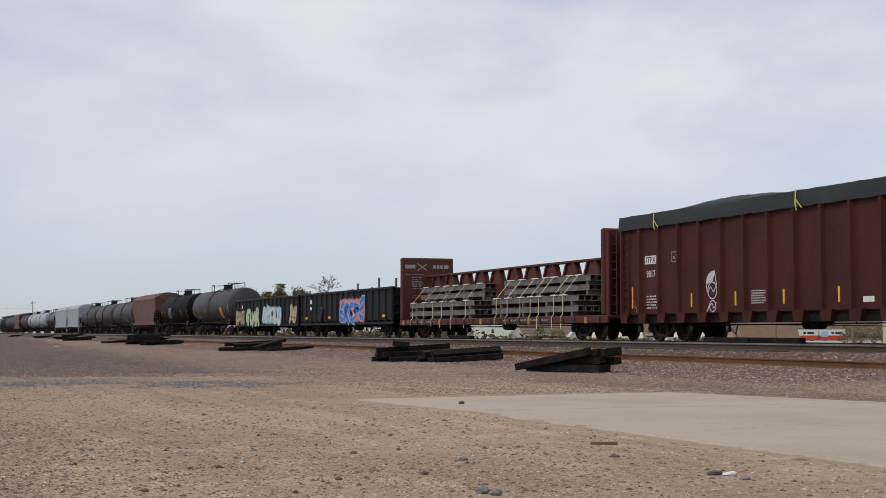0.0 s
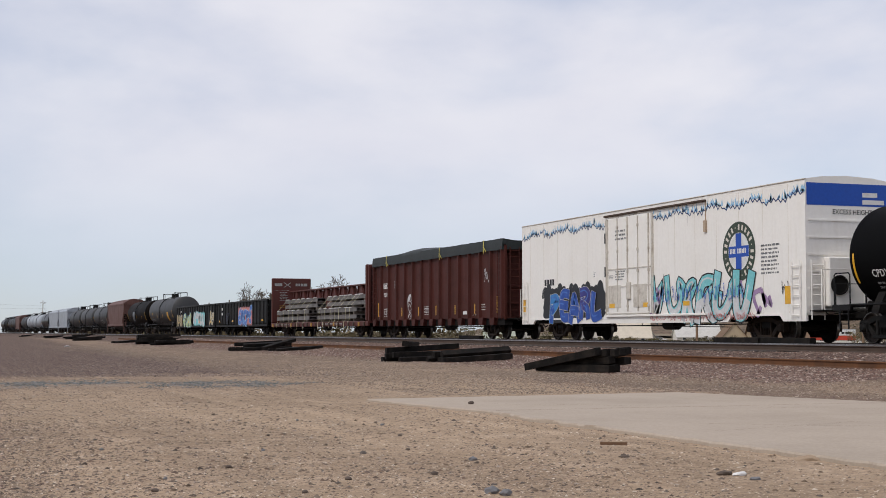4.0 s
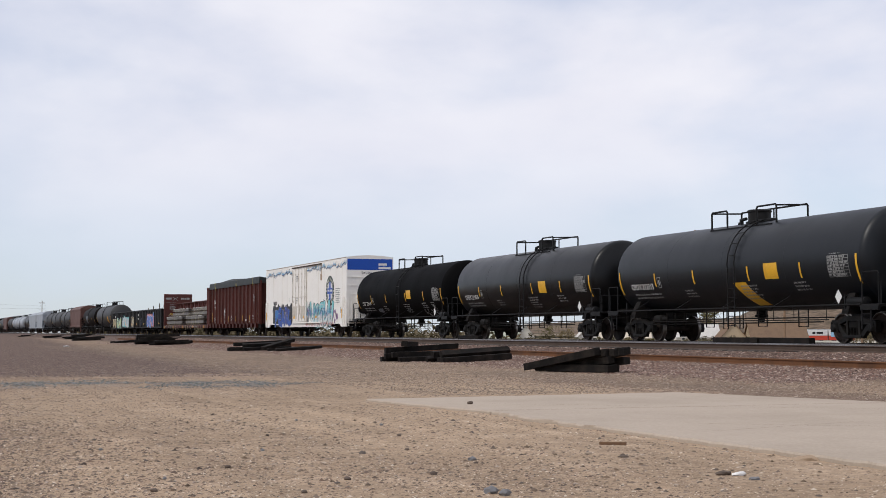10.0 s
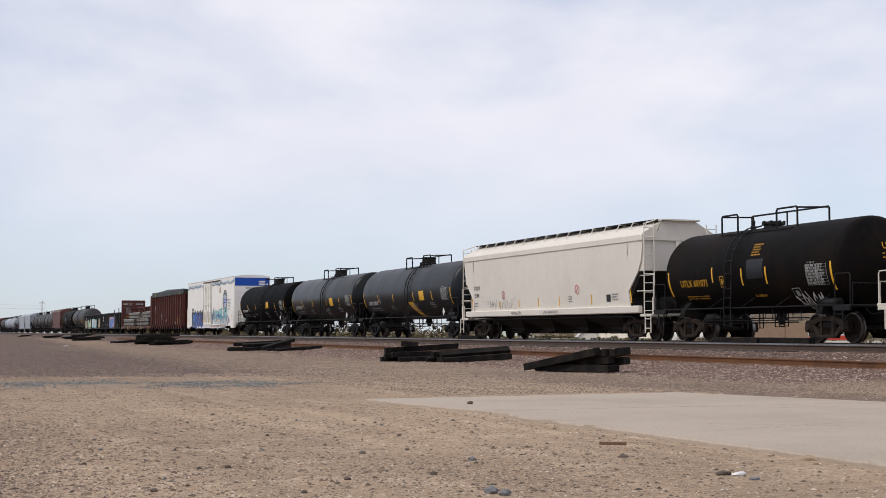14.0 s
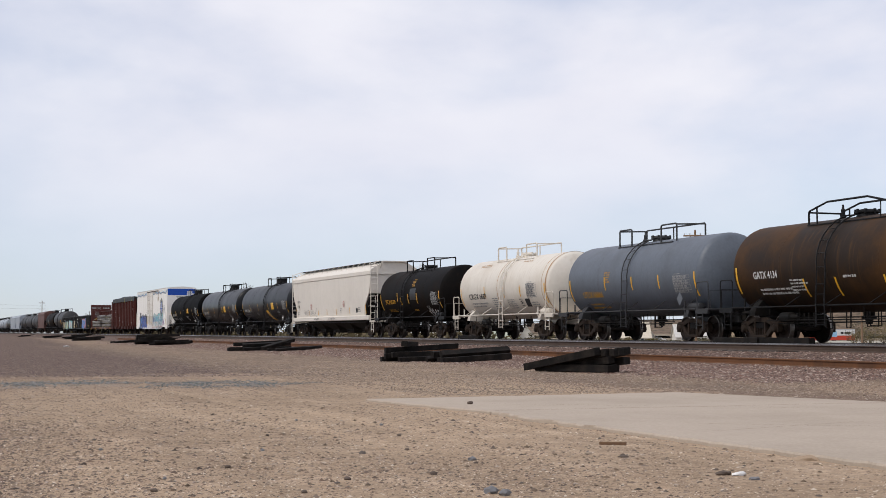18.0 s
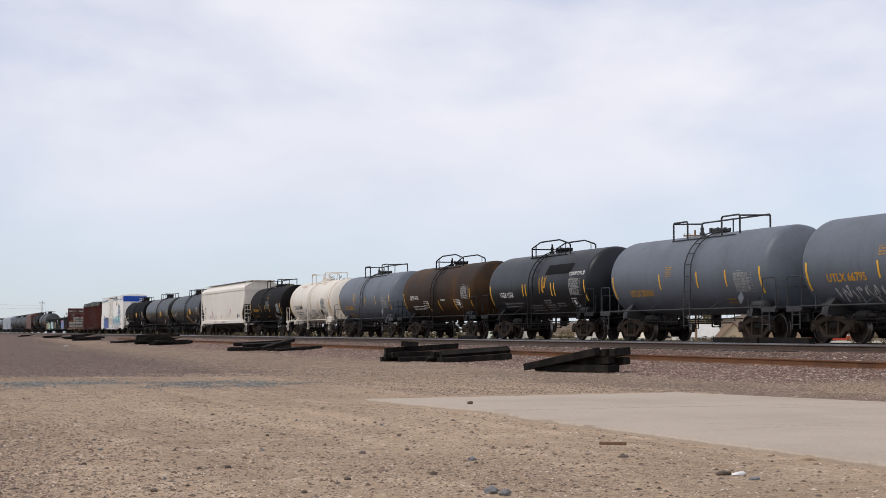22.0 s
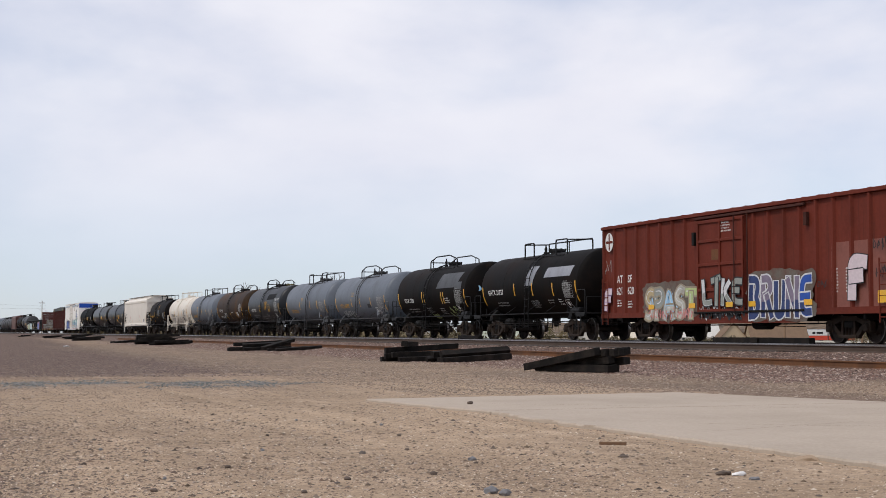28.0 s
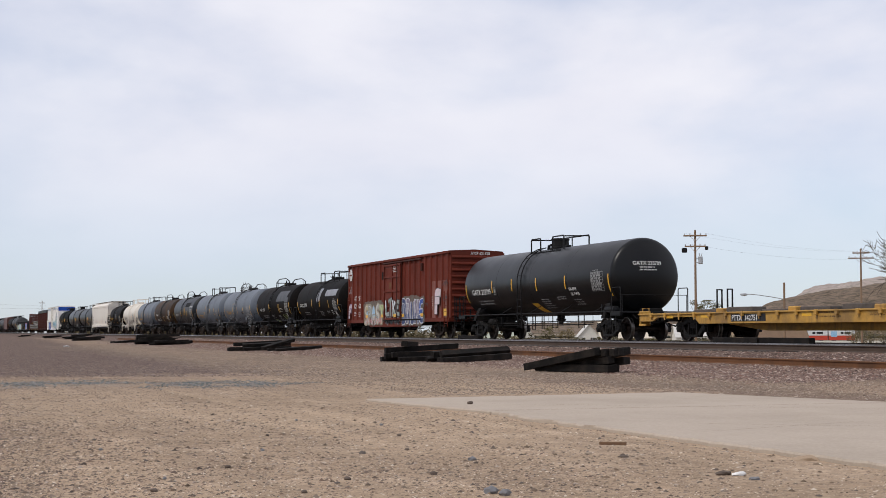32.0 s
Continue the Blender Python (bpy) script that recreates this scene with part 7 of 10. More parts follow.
def reefer(s0, s1):
    half = (s1 - s0) / 2
    car = car_root("refrigerator_car", (s0 + s1) / 2, "white high-roofed refrigerator car with blue end band and graffiti", "boxcar")
    m = MAT["white_reefer"]
    W, tc, ze, z0 = 1.52, half - 2.9, 4.93, 0.72
    b = Shape()
    prof = [(-W, 0.86), (-W, ze), (-W + 0.03, ze + 0.05), (-0.9, ze + 0.13), (0, ze + 0.17), (0.9, ze + 0.13), (W - 0.03, ze + 0.05), (W, ze), (W, 0.86)]
    b.prism(prof, -half, half, 0, "x")
    part("body", b, m, car, smooth=25)
    # side skirt lower between the trucks
    part("side_sill", Shape().prism([(-half, 0.90), (half, 0.90), (half, 0.66), (half - 1.2, 0.66), (half - 1.4, 0.84), (half - 4.2, 0.84), (half - 4.4, 0.66), (-half + 4.4, 0.66), (-half + 4.2, 0.84), (-half + 1.4, 0.84), (-half + 1.2, 0.66), (-half, 0.66)], -W - 0.012, -W + 0.06), m, car)
    part("side_sill", Shape().box(-half, half, W - 0.06, W + 0.012, 0.70, 0.90, 0), m, car)
    part("roof_edge", Shape().box(-half - 0.01, half + 0.01, -W - 0.025, -W + 0.04, ze + 0.015, ze + 0.055, 0.01), MAT["grimy_white"], car, "grimy roof edge trim")
    for k in range(15):
        x = -half + 0.9 + (2 * half - 1.8) * k / 14
        if -half + 7.9 < x < -half + 12.2:
            continue
        part("panel_seam", Shape().box(x - 0.006, x + 0.006, -W - 0.005, -W + 0.01, 0.92, ze - 0.05, 0), MAT["white_hop"], car)
    # plug door with rods and rails
    d0, d1 = -half + 8.3, -half + 11.8
    door = part("plug_door", Shape().box(d0, d1, -W - 0.075, -W + 0.01, 1.02, 4.68, 0.02), m, car, "white plug door with locking rods")
    for k in range(5):
        x = d0 + 0.12 + (d1 - d0 - 0.24) * k / 4
        part("locking_rod", Shape().tube([(x, -W - 0.10, 1.1), (x, -W - 0.10, 4.66)], 0.018 if k % 2 else 0.028, 6), MAT["grimy_white"], door)
        for z in (1.3, 2.6, 3.4, 4.3):
            part("rod_bracket", Shape().box(x - 0.05, x + 0.05, -W - 0.13, -W - 0.07, z - 0.05, z + 0.05, 0.01), MAT["grimy_white"], door)
    for z in (2.05, 2.72):
        part("cross_bar", Shape().box(d0, d1, -W - 0.095, -W - 0.07, z - 0.02, z + 0.02, 0), MAT["grimy_white"], door)
    gear = Shape().box(d0 + 1.7, d0 + 2.0, -W - 0.15, -W - 0.07, 1.55, 2.2, 0.02).box(d0 + 0.2, d0 + 1.2, -W - 0.09, -W - 0.07, 1.25, 2.1, 0).box(d0 + 2.2, d0 + 3.2, -W - 0.09, -W - 0.07, 1.25, 2.1, 0)
    part("lock_gear", gear, MAT["grimy_white"], door)
    part("door_rail", Shape().box(d0 - 0.2, d1 + 3.8, -W - 0.10, -W + 0.0, 4.76, 4.83, 0.01), MAT["rail_side"], car, "rust-stained upper door rail")
    part("door_rail", Shape().box(d0 - 0.1, d1 + 3.8, -W - 0.09, -W + 0.0, 0.90, 0.98, 0.01), m, car)
    for x in (d0 - 0.12, d1 + 0.08):
        part("door_jamb", Shape().box(x - 0.03, x + 0.03, -W - 0.05, -W, 0.95, 4.66, 0), MAT["grimy_white"], car)
    for z in (3.75, 2.45):
        part("door_stop", Shape().box(d0 - 0.22, d0 - 0.12, -W - 0.06, -W, z, z + 0.4, 0.01), MAT["black_mark"], car)
    part("door_stop", Shape().box(d1 + 3.68, d1 + 3.84, -W - 0.07, -W, 3.72, 4.12, 0.01).box(d1 + 3.75, d1 + 3.775, -W - 0.03, -W, 4.12, 4.76, 0), MAT["rust_white"], car, "rusty door stop")
    # end wall that faces back: band, ladder, platform
    PE = on_end(half, 1)
    paint("end_band", rect(-W + 0.05, 4.18, W - 0.05, 4.86), PE, MAT["blue_band"], car, "deep blue painted band", 0.006)
    paint("end_lettering_bars", rect(0.55, 4.46, 1.1, 4.6) + rect(0.55, 4.24, 1.35, 4.38), PE, MAT["white_mark"], car, "white bars of end lettering", 0.012)
    write("EXCESS HEIGHT CAR", -0.55, 3.92, 0.15, PE, MAT["black_mark"], car, "warning_lettering", 0.95, 0.01, 0.012, "black stencilled warning")
    for sgn in (-1, 1):
        e = Shape()
        for k in range(6):
            z = 1.1 + 0.52 * k
            e.box(min(sgn * half, sgn * (half + 0.025)), max(sgn * half, sgn * (half + 0.025)), -W + 0.1, W - 0.1, z, z + 0.05, 0)
        part("end_rib", e, m, car)
        ladder(car, sgn * (half + 0.10), -W + 0.35, 0.7, 2.5, 0.45, 6, m, "end_ladder", "y")
        ladder(car, sgn * (half - 0.45), -W - 0.07, 0.7, 2.5, 0.45, 6, m, "side_ladder")
        pf = Shape().box(min(sgn * half, sgn * (half + 0.6)), max(sgn * half, sgn * (half + 0.6)), -1.4, 1.4, 0.95, 1.0, 0.01)
        part("end_platform", pf, MAT["frame"], car)
        g = Shape().tube([(sgn * (half + 0.55), -1.35, 1.0), (sgn * (half + 0.55), -1.35, 2.2), (sgn * (half + 0.5), 0.2, 2.25), (sgn * (half + 0.5), 0.2, 1.0)], 0.02, 6)
        part("end_handrail", g, m, car)
        bx = Shape().box(min(sgn * half, sgn * (half + 0.3)), max(sgn * half, sgn * (half + 0.3)), -0.9, 0.5, 1.1, 2.6, 0.03)
        part("unit_cabinet", bx, m, car)
        truck(car, sgn * tc)
        coupler(car, sgn * half, sgn)
    fan = Shape().lathe([(0, 0.30), (0.06, 0.30), (0.06, 0.26), (0.03, 0.25)], "x", (half + 0.3, -0.55, 1.75), 20)
    part("brake_wheel", fan, MAT["frame"], car)
    under_gear(car, half, 0.88, tc)
    P = on_side(-W)
    # round emblem: dark ring, white field, blue cross
    eu, ev = -half + 17.6, 2.95
    paint("emblem_ring", ring(eu, ev, 0.0, 0.98, 40), P, MAT["green_ring"], car, "round dark green emblem", 0.006)
    paint("emblem_field", ring(eu, ev, 0.0, 0.62, 36), P, MAT["white_mark"], car, "white emblem field", 0.009)
    paint("emblem_cross", rect(eu - 0.17, ev - 0.60, eu + 0.17, ev + 0.60) + rect(eu - 0.60, ev - 0.18, eu - 0.17, ev + 0.18) + rect(eu + 0.17, ev - 0.18, eu + 0.60, ev + 0.18), P, MAT["blue_band"], car, "blue emblem cross", 0.012)
    paint("emblem_bars", bars(eu - 0.52, ev - 0.22, 1.1, 0.32, 1, 77), P, MAT["white_mark"], car, "white bars across the emblem", 0.014)
    bits = []
    for k in range(24):
        a = 0.5 + k * 0.2618
        bits.append([(eu + r * math.cos(a + d), ev + r * math.sin(a + d)) for r, d in ((0.71, -0.07), (0.89, -0.05), (0.89, 0.05), (0.71, 0.07))] if k % 6 != 5 else [(eu + r * math.cos(a + d), ev + r * math.sin(a + d)) for r, d in ((0.78, -0.03), (0.82, -0.03), (0.82, 0.03), (0.78, 0.03))])
    paint("emblem_bars", bits, P, MAT["cream"], car, "cream bars round the emblem", 0.010)
    # sprayed wave along the eaves
    rng = random.Random(9)
    pale, dark = [], []
    for u0, u1 in ((0.05, 8.15), (11.9, 21.2)):
        n = int((u1 - u0) / 0.13)
        line = []
        for i in range(n + 1):
            u = -half + u0 + (u1 - u0) * i / n
            swell = ((u + half) * 0.42) % 1.0
            bot = 4.36 + 0.20 * swell + 0.05 * math.sin(u * 5.1)
            line.append((u, bot + (0.10 if i % 2 else -0.07) * rng.uniform(0.4, 1.2)))
            for _ in range(2):
                ua, top = u + rng.uniform(-0.08, 0.08), bot + rng.uniform(0.14, 0.34)
                if rng.random() < 0.72:
                    pale.append([(ua, bot + 0.03), (ua + rng.uniform(0.10, 0.18), bot + rng.uniform(0.02, 0.08)), (ua + rng.uniform(-0.03, 0.15), min(4.84, top))])
        dark += stroke(line, 0.038)
    paint("eaves_wave", pale, P, MAT["g_sky"], car, "pale blue sprayed wave under the eaves", 0.006)
    paint("eaves_wave", dark, P, MAT["g_navy"], car, "dark blue edge of the sprayed wave", 0.008)
    rust = []
    for k in range(16):
        u = d0 - 0.1 + rng.random() * (3.8 + d1 - d0)
        z1 = rng.choice((4.72, 4.72, 1.9, 2.4))
        rust.append([(u, z1), (u + 0.03, z1), (u + 0.018, z1 - rng.uniform(0.2, 0.9)), (u + 0.012, z1 - rng.uniform(0.2, 0.9))])
    paint("rust_streak", rust, P, MAT["plank"], car, "thin rust streaks below the door rail", 0.004)
    # a black cloud with pointed tips, blue letters on it
    tips = []
    for k in range(15):
        a = -half + 2.25 + 0.37 * k
        tips.append([(a - 0.16, 1.75), (a + 0.52, 1.75), (a + 0.44, 2.08 + 0.10 * math.sin(k * 1.9)), (a + 0.33, 2.20 + 0.12 * math.sin(k * 1.9)), (a + 0.18, 2.25 + 0.12 * math.sin(k * 1.9)), (a + 0.03, 2.19 + 0.12 * math.sin(k * 1.9)), (a - 0.08, 2.06 + 0.1 * math.sin(k * 1.9))])
    for k, p in enumerate(tips):
        paint("graffiti_cloud", [p], P, MAT["g_black"], car, "pointed rim of the black cloud", 0.0045 + 0.0003 * (k % 3))
    paint("graffiti_cloud", [blot(-half + 2.25, 0.72, 5.85, 1.40, 12, amp=0.05)], P, MAT["g_black"], car, "sprayed black cloud", 0.0065)
    word_piece("PEARL", 91, -half + 2.85, 0.70, 4.85, 1.34, on_side(-W - 0.012), [MAT["g_azure"], MAT["g_royal"], MAT["g_royal"], MAT["g_indigo"], MAT["g_royal"]], MAT["g_cream"], car, None, None, MAT["g_blue"], "blue sprayed lettering on a black cloud", 0.40, 0.08, MAT["g_royal"], 0.10, 1.10)
    scribble(95, -half + 11.3, 0.75, 1.2, 1.2, P, MAT["g_violet"], car, 0.13)
    scribble(97, -half + 17.2, 0.75, 2.3, 1.5, P, MAT["g_violet"], car, 0.16)
    tag_piece(92, -half + 11.5, 0.76, 6.7, 1.5, 6, P, MAT["g_teal"], MAT["g_black"], car, MAT["g_white"], None, label="turquoise sprayed wild-style lettering", slant=0.22, low=MAT["g_white"])
    scribble(99, -half + 11.8, 1.3, 6.2, 0.7, on_side(-W - 0.03), MAT["g_blue"], car, 0.03, "blue sprayed strokes")
    scribble(93, -half + 11.2, 0.72, 7.4, 0.28, P, MAT["g_pink"], car, 0.022)
    scribble(96, -half + 20.0, 1.45, 0.4, 0.5, P, MAT["g_black"], car, 0.025)
    paint("stencil_print", rect(-half + 2.38, 2.28, -half + 2.58, 2.54) + rect(-half + 2.64, 2.28, -half + 2.84, 2.54) + rect(-half + 2.90, 2.28, -half + 3.10, 2.54) + rect(-half + 3.16, 2.28, -half + 3.34, 2.54), P, MAT["black_mark"], car, "black bars of a company mark", 0.006)
    write("793650", -half + 2.38, 1.78, 0.26, P, MAT["black_mark"], car, "car_number", 0.85, 0.008, 0.006)
    paint("stencil_print", bars(d0 + 0.75, 3.75, 1.1, 0.45, 3, 21) + bars(d0 + 0.75, 2.25, 0.8, 0.4, 4, 22) + bars(d0 + 0.2, 2.35, 0.45, 0.15, 2, 23), on_side(-W - 0.076), MAT["patch_grey"], car, "rows of small stencilled print", 0.006)
    paint("stencil_print", bars(-half + 18.9, 2.1, 1.2, 1.0, 8, 24) + bars(-half + 7.05, 2.45, 0.2, 0.25, 3, 25), P, MAT["patch_grey"], car, "rows of small stencilled print", 0.006)
    for u in (0.08, 8.55, 11.25, 14.0, 17.2, 20.2):
        v = 1.25 if u > 0.5 and u < 20 else 1.1
        paint("reflective_patch", rect(-half + u, v, -half + u + 0.45, v + 0.16) if 1 < u < 20 else rect(-half + u, 1.2, -half + u + 0.32, 1.75), P if not 8 < u < 11.5 else on_side(-W - 0.076), MAT["stripe"], car, "yellow reflective patch", 0.016)
    return car


reefer(-73.62, -52.32)


def boxcar(s0, s1):
    half = (s1 - s0) / 2
    car = car_root("boxcar", (s0 + s1) / 2, "oxide-red ribbed boxcar with a sliding door and graffiti", "boxcar")
    m = MAT["red_box"]
    W, tc, ze = 1.43, half - 2.7, 4.38
    b = Shape()
    b.prism([(-W, 0.86), (-W, ze), (-W + 0.05, ze + 0.03), (0, ze + 0.09), (W - 0.05, ze + 0.03), (W, ze), (W, 0.86)], -half, half, 0, "x")
    part("body", b, m, car, smooth=25)
    part("side_sill", Shape().prism([(-half, 1.05), (half, 1.05), (half, 0.86), (half - 3.9, 0.86), (half - 4.7, 0.62), (-half + 4.7, 0.62), (-half + 3.9, 0.86), (-half, 0.86)], -W - 0.10, -W + 0.02), m, car)
    part("side_sill", Shape().box(-half, half, W - 0.02, W + 0.10, 0.72, 1.05, 0), m, car)
    # roof ribs show along the eaves
    for k in range(22):
        x = -half + 0.4 + (2 * half - 0.8) * k / 21
        sh = Shape().prism([(-W - 0.03, ze + 0.02), (-W + 0.05, ze + 0.06), (0, ze + 0.13), (W - 0.05, ze + 0.06), (W + 0.03, ze + 0.02)], x - 0.05, x + 0.05, 0, "x")
        part("roof_rib", sh, m, car)
    d0, d1 = -half + 7.3, -half + 10.2
    xs = [0.12 + 0.885 * k for k in range(8)] + [10.65 + 0.845 * k for k in range(9)]
    for u in xs:
        x = -half + u
        sh = Shape().prism([(x - 0.085, -W), (x - 0.04, -W - 0.08), (x + 0.04, -W - 0.08), (x + 0.085, -W)], 1.02, ze - 0.04, 0, "z")
        part("side_post", sh, m, car, smooth=0)
    part("far_posts_panel", Shape().box(-half, half, W, W + 0.06, 1.05, ze - 0.05, 0), m, car)
    part("eaves_rail", Shape().box(-half, half, -W - 0.11, -W, ze - 0.10, ze + 0.02, 0.01), m, car)
    door = part("sliding_door", Shape().box(d0, d1, -W - 0.10, -W - 0.01, 1.0, 4.12, 0.01), m, car, "red sliding door with ribs and locking bars")
    for z in (1.05, 1.75, 2.6, 3.4, 4.05):
        part("door_rib", Shape().box(d0, d1, -W - 0.15, -W - 0.10, z - 0.05, z + 0.05, 0.01), m, door)
    for x in (d0 + 0.05, (d0 + d1) / 2, d1 - 0.05):
        part("door_stile", Shape().box(x - 0.05, x + 0.05, -W - 0.16, -W - 0.10, 1.0, 4.1, 0.01), m, door)
    for x in (d1 - 0.5, d1 + 0.3):
        part("locking_bar", Shape().tube([(x, -W - 0.18, 1.0), (x, -W - 0.18, 4.15)], 0.022, 6), MAT["red_dark"], car)
    part("door_track", Shape().box(d0 - 0.2, -half + 13.5, -W - 0.13, -W - 0.02, 4.16, 4.24, 0.01), MAT["red_dark"], car, "dark upper door track")
    part("door_track", Shape().box(d0 - 0.2, -half + 13.5, -W - 0.15, -W - 0.02, 0.96, 1.03, 0.01), MAT["frame"], car)
    part("door_stop", Shape().box(-half + 13.5, -half + 13.66, -W - 0.13, -W - 0.02, 3.55, 3.95, 0.01), MAT["red_dark"], car)
    part("door_stop", Shape().box(d0 - 0.35, d0 - 0.2, -W - 0.14, -W - 0.02, 3.3, 3.75, 0.01), MAT["frame"], car)
    for sgn in (-1, 1):
        for k in range(10):
            z = 1.05 + 0.325 * k
            e = Shape().tube([(sgn * (half + 0.0), -W + 0.06, z + 0.11), (sgn * (half + 0.01), -W + 0.3, z + 0.11), (sgn * (half + 0.01), W - 0.3, z + 0.11), (sgn * (half + 0.0), W - 0.06, z + 0.11)], [0.07, 0.085, 0.085, 0.07], 8)
            part("end_corrugation", e, m, car)
        ladder(car, sgn * (half + 0.12), -W + 0.40, 0.6, 2.1, 0.45, 5, MAT["pipe"], "end_ladder", "y")
        ladder(car, sgn * (half - 0.38), -W - 0.12, 0.6, 2.4, 0.45, 6, m, "side_ladder")
        pf = Shape().box(min(sgn * half, sgn * (half + 0.5)), max(sgn * half, sgn * (half + 0.5)), -1.2, 1.2, 0.95, 1.0, 0.01)
        part("end_platform", pf, MAT["frame"], car)
        g = Shape().tube([(sgn * (half + 0.45), -1.3, 0.6), (sgn * (half + 0.45), -1.3, 2.0), (sgn * (half + 0.45), 0.3, 2.0), (sgn * (half + 0.45), 0.3, 1.0)], 0.02, 6)
        part("end_handrail", g, MAT["pipe"], car)
        truck(car, sgn * tc)
        coupler(car, sgn * half, sgn)
    under_gear(car, half, 0.88, tc)
    P, PD = on_side(-W - 0.101), on_side(-W - 0.161)
    P0 = on_side(-W)
    # round emblem of plain bars
    paint("emblem_disc", ring(-half + 0.72, 3.78, 0.0, 0.36, 30, 0.9), P, MAT["white_mark"], car, "white round emblem", 0.006)
    paint("emblem_cross", rect(-half + 0.43, 3.73, -half + 1.01, 3.83) + rect(-half + 0.67, 3.46, -half + 0.77, 3.73) + rect(-half + 0.67, 3.83, -half + 0.77, 4.10), P, m, car, "red emblem cross", 0.009)
    write("AT", -half + 1.16, 2.20, 0.28, P0, MAT["white_mark"], car, "car_number", 0.9, 0.012, 0.006)
    write("SF", -half + 2.02, 2.20, 0.28, P0, MAT["white_mark"], car, "car_number", 0.9, 0.012, 0.006)
    write("621", -half + 1.12, 1.75, 0.28, P0, MAT["white_mark"], car, "car_number", 0.85, 0.012, 0.006)
    write("620", -half + 2.0, 1.75, 0.28, P0, MAT["white_mark"], car, "car_number", 0.85, 0.012, 0.006)
    paint("stencil_print", bars(-half + 1.15, 1.25, 0.5, 0.3, 3, 31) + bars(-half + 2.02, 1.2, 0.5, 0.3, 3, 32) + bars(-half + 14.95, 1.45, 0.12, 0.75, 8, 33) + bars(-half + 15.4, 1.45, 0.12, 0.75, 8, 34), P0, MAT["white_mark"], car, "rows of small stencilled print", 0.006)
    paint("stencil_print", bars(d0 + 1.4, 3.62, 0.75, 0.36, 4, 35), on_side(-W - 0.101), MAT["white_mark"], car, "rows of small stencilled print", 0.006)
    paint("paint_patch", rect(d0 + 0.9, 2.75, d0 + 1.45, 3.1), on_side(-W - 0.101), MAT["rail_rusty"], car, "orange primer patch", 0.006)
    paint("paint_patch", rect(-half + 14.72, 1.06, half - 0.05, 2.95), P0, MAT["red_patch"], car, "lighter repainted red patch", 0.004)
    word_piece("F", 100, -half + 0.28, 1.12, 0.62, 0.92, P, [MAT["g_mauve_pale"]], MAT["g_violet"], car, fat=0.34, rim=1.3, label="pale pink bubble letter")
    word_piece("SPAST", 101, -half + 3.55, 0.72, 3.6, 1.22, P, [MAT["g_tan"], MAT["g_sage"], MAT["g_sky"], MAT["g_cream"], MAT["g_lime"]], MAT["g_putty"], car, MAT["g_haze"], None, MAT["g_white"], "faded cream and sage sprayed lettering", 0.36, 0.02, MAT["g_cream"], 0.07, 1.5)
    scribble(105, -half + 3.6, 0.8, 3.4, 1.0, P, MAT["g_sky"], car, 0.05, "pale blue sprayed strokes")
    scribble(106, -half + 3.6, 0.75, 3.4, 0.5, P, MAT["g_pink"], car, 0.04, "salmon sprayed strokes")
    word_piece("LTKE", 102, d0 + 0.35, 1.15, 2.5, 1.0, PD, [MAT["g_white"], MAT["g_sage"]], MAT["g_black"], car, None, None, None, "grey and black sprayed lettering on the door", 0.30, 0.0, MAT["g_sage"], 0.12, 1.5)
    scribble(112, d0 + 0.1, 0.72, 2.8, 0.45, P, MAT["g_black"], car, 0.09, "black sprayed strokes below the door")
    scribble(113, d0 + 0.1, 0.72, 2.8, 0.5, P, MAT["g_white"], car, 0.05, "white sprayed strokes below the door")
    word_piece("BRUNE", 103, -half + 10.45, 0.70, 3.45, 1.38, P, [MAT["g_navy"], MAT["g_violet_grey"], MAT["g_navy"], MAT["g_violet_grey"], MAT["g_royal"]], MAT["g_white"], car, MAT["g_haze"], None, None, "navy and mauve sprayed lettering on a grey cloud", 0.33, 0.03, MAT["g_navy"], 0.06, 1.45)
    word_piece("F", 104, -half + 15.62, 1.12, 0.85, 1.35, P, [MAT["g_mauve_pale"]], MAT["g_black"], car, label="pale pink bubble letter with a black edge", fat=0.46, rim=1.16)
    scribble(108, half - 0.85, 2.6, 0.75, 0.4, P, MAT["g_black"], car, 0.03)
    scribble(109, half - 0.8, 1.8, 0.7, 0.4, P, MAT["g_black"], car, 0.03)
    scribble(110, -half + 0.3, 2.5, 0.6, 0.7, P, MAT["dim_mark"], car, 0.025)
    scribble(111, -half + 14.15, 1.6, 0.5, 0.4, P, MAT["g_black"], car, 0.03)
    for u in (3.85, 6.72, 9.2, 10.45, 13.5, 17.0):
        paint("reflective_patch", rect(-half + u, 1.15, -half + u + 0.42, 1.32 if u < 17 else 1.5), PD if 7 < u < 10.2 else P, MAT["stripe"], car, "yellow reflective patch", 0.030)
    write("ATSF 621620", -0.35, 4.22, 0.14, on_end(half, 1), MAT["white_mark"], car, "car_number", 0.95, 0.01, 0.008)
    return car


boxcar(132.95, 150.62)


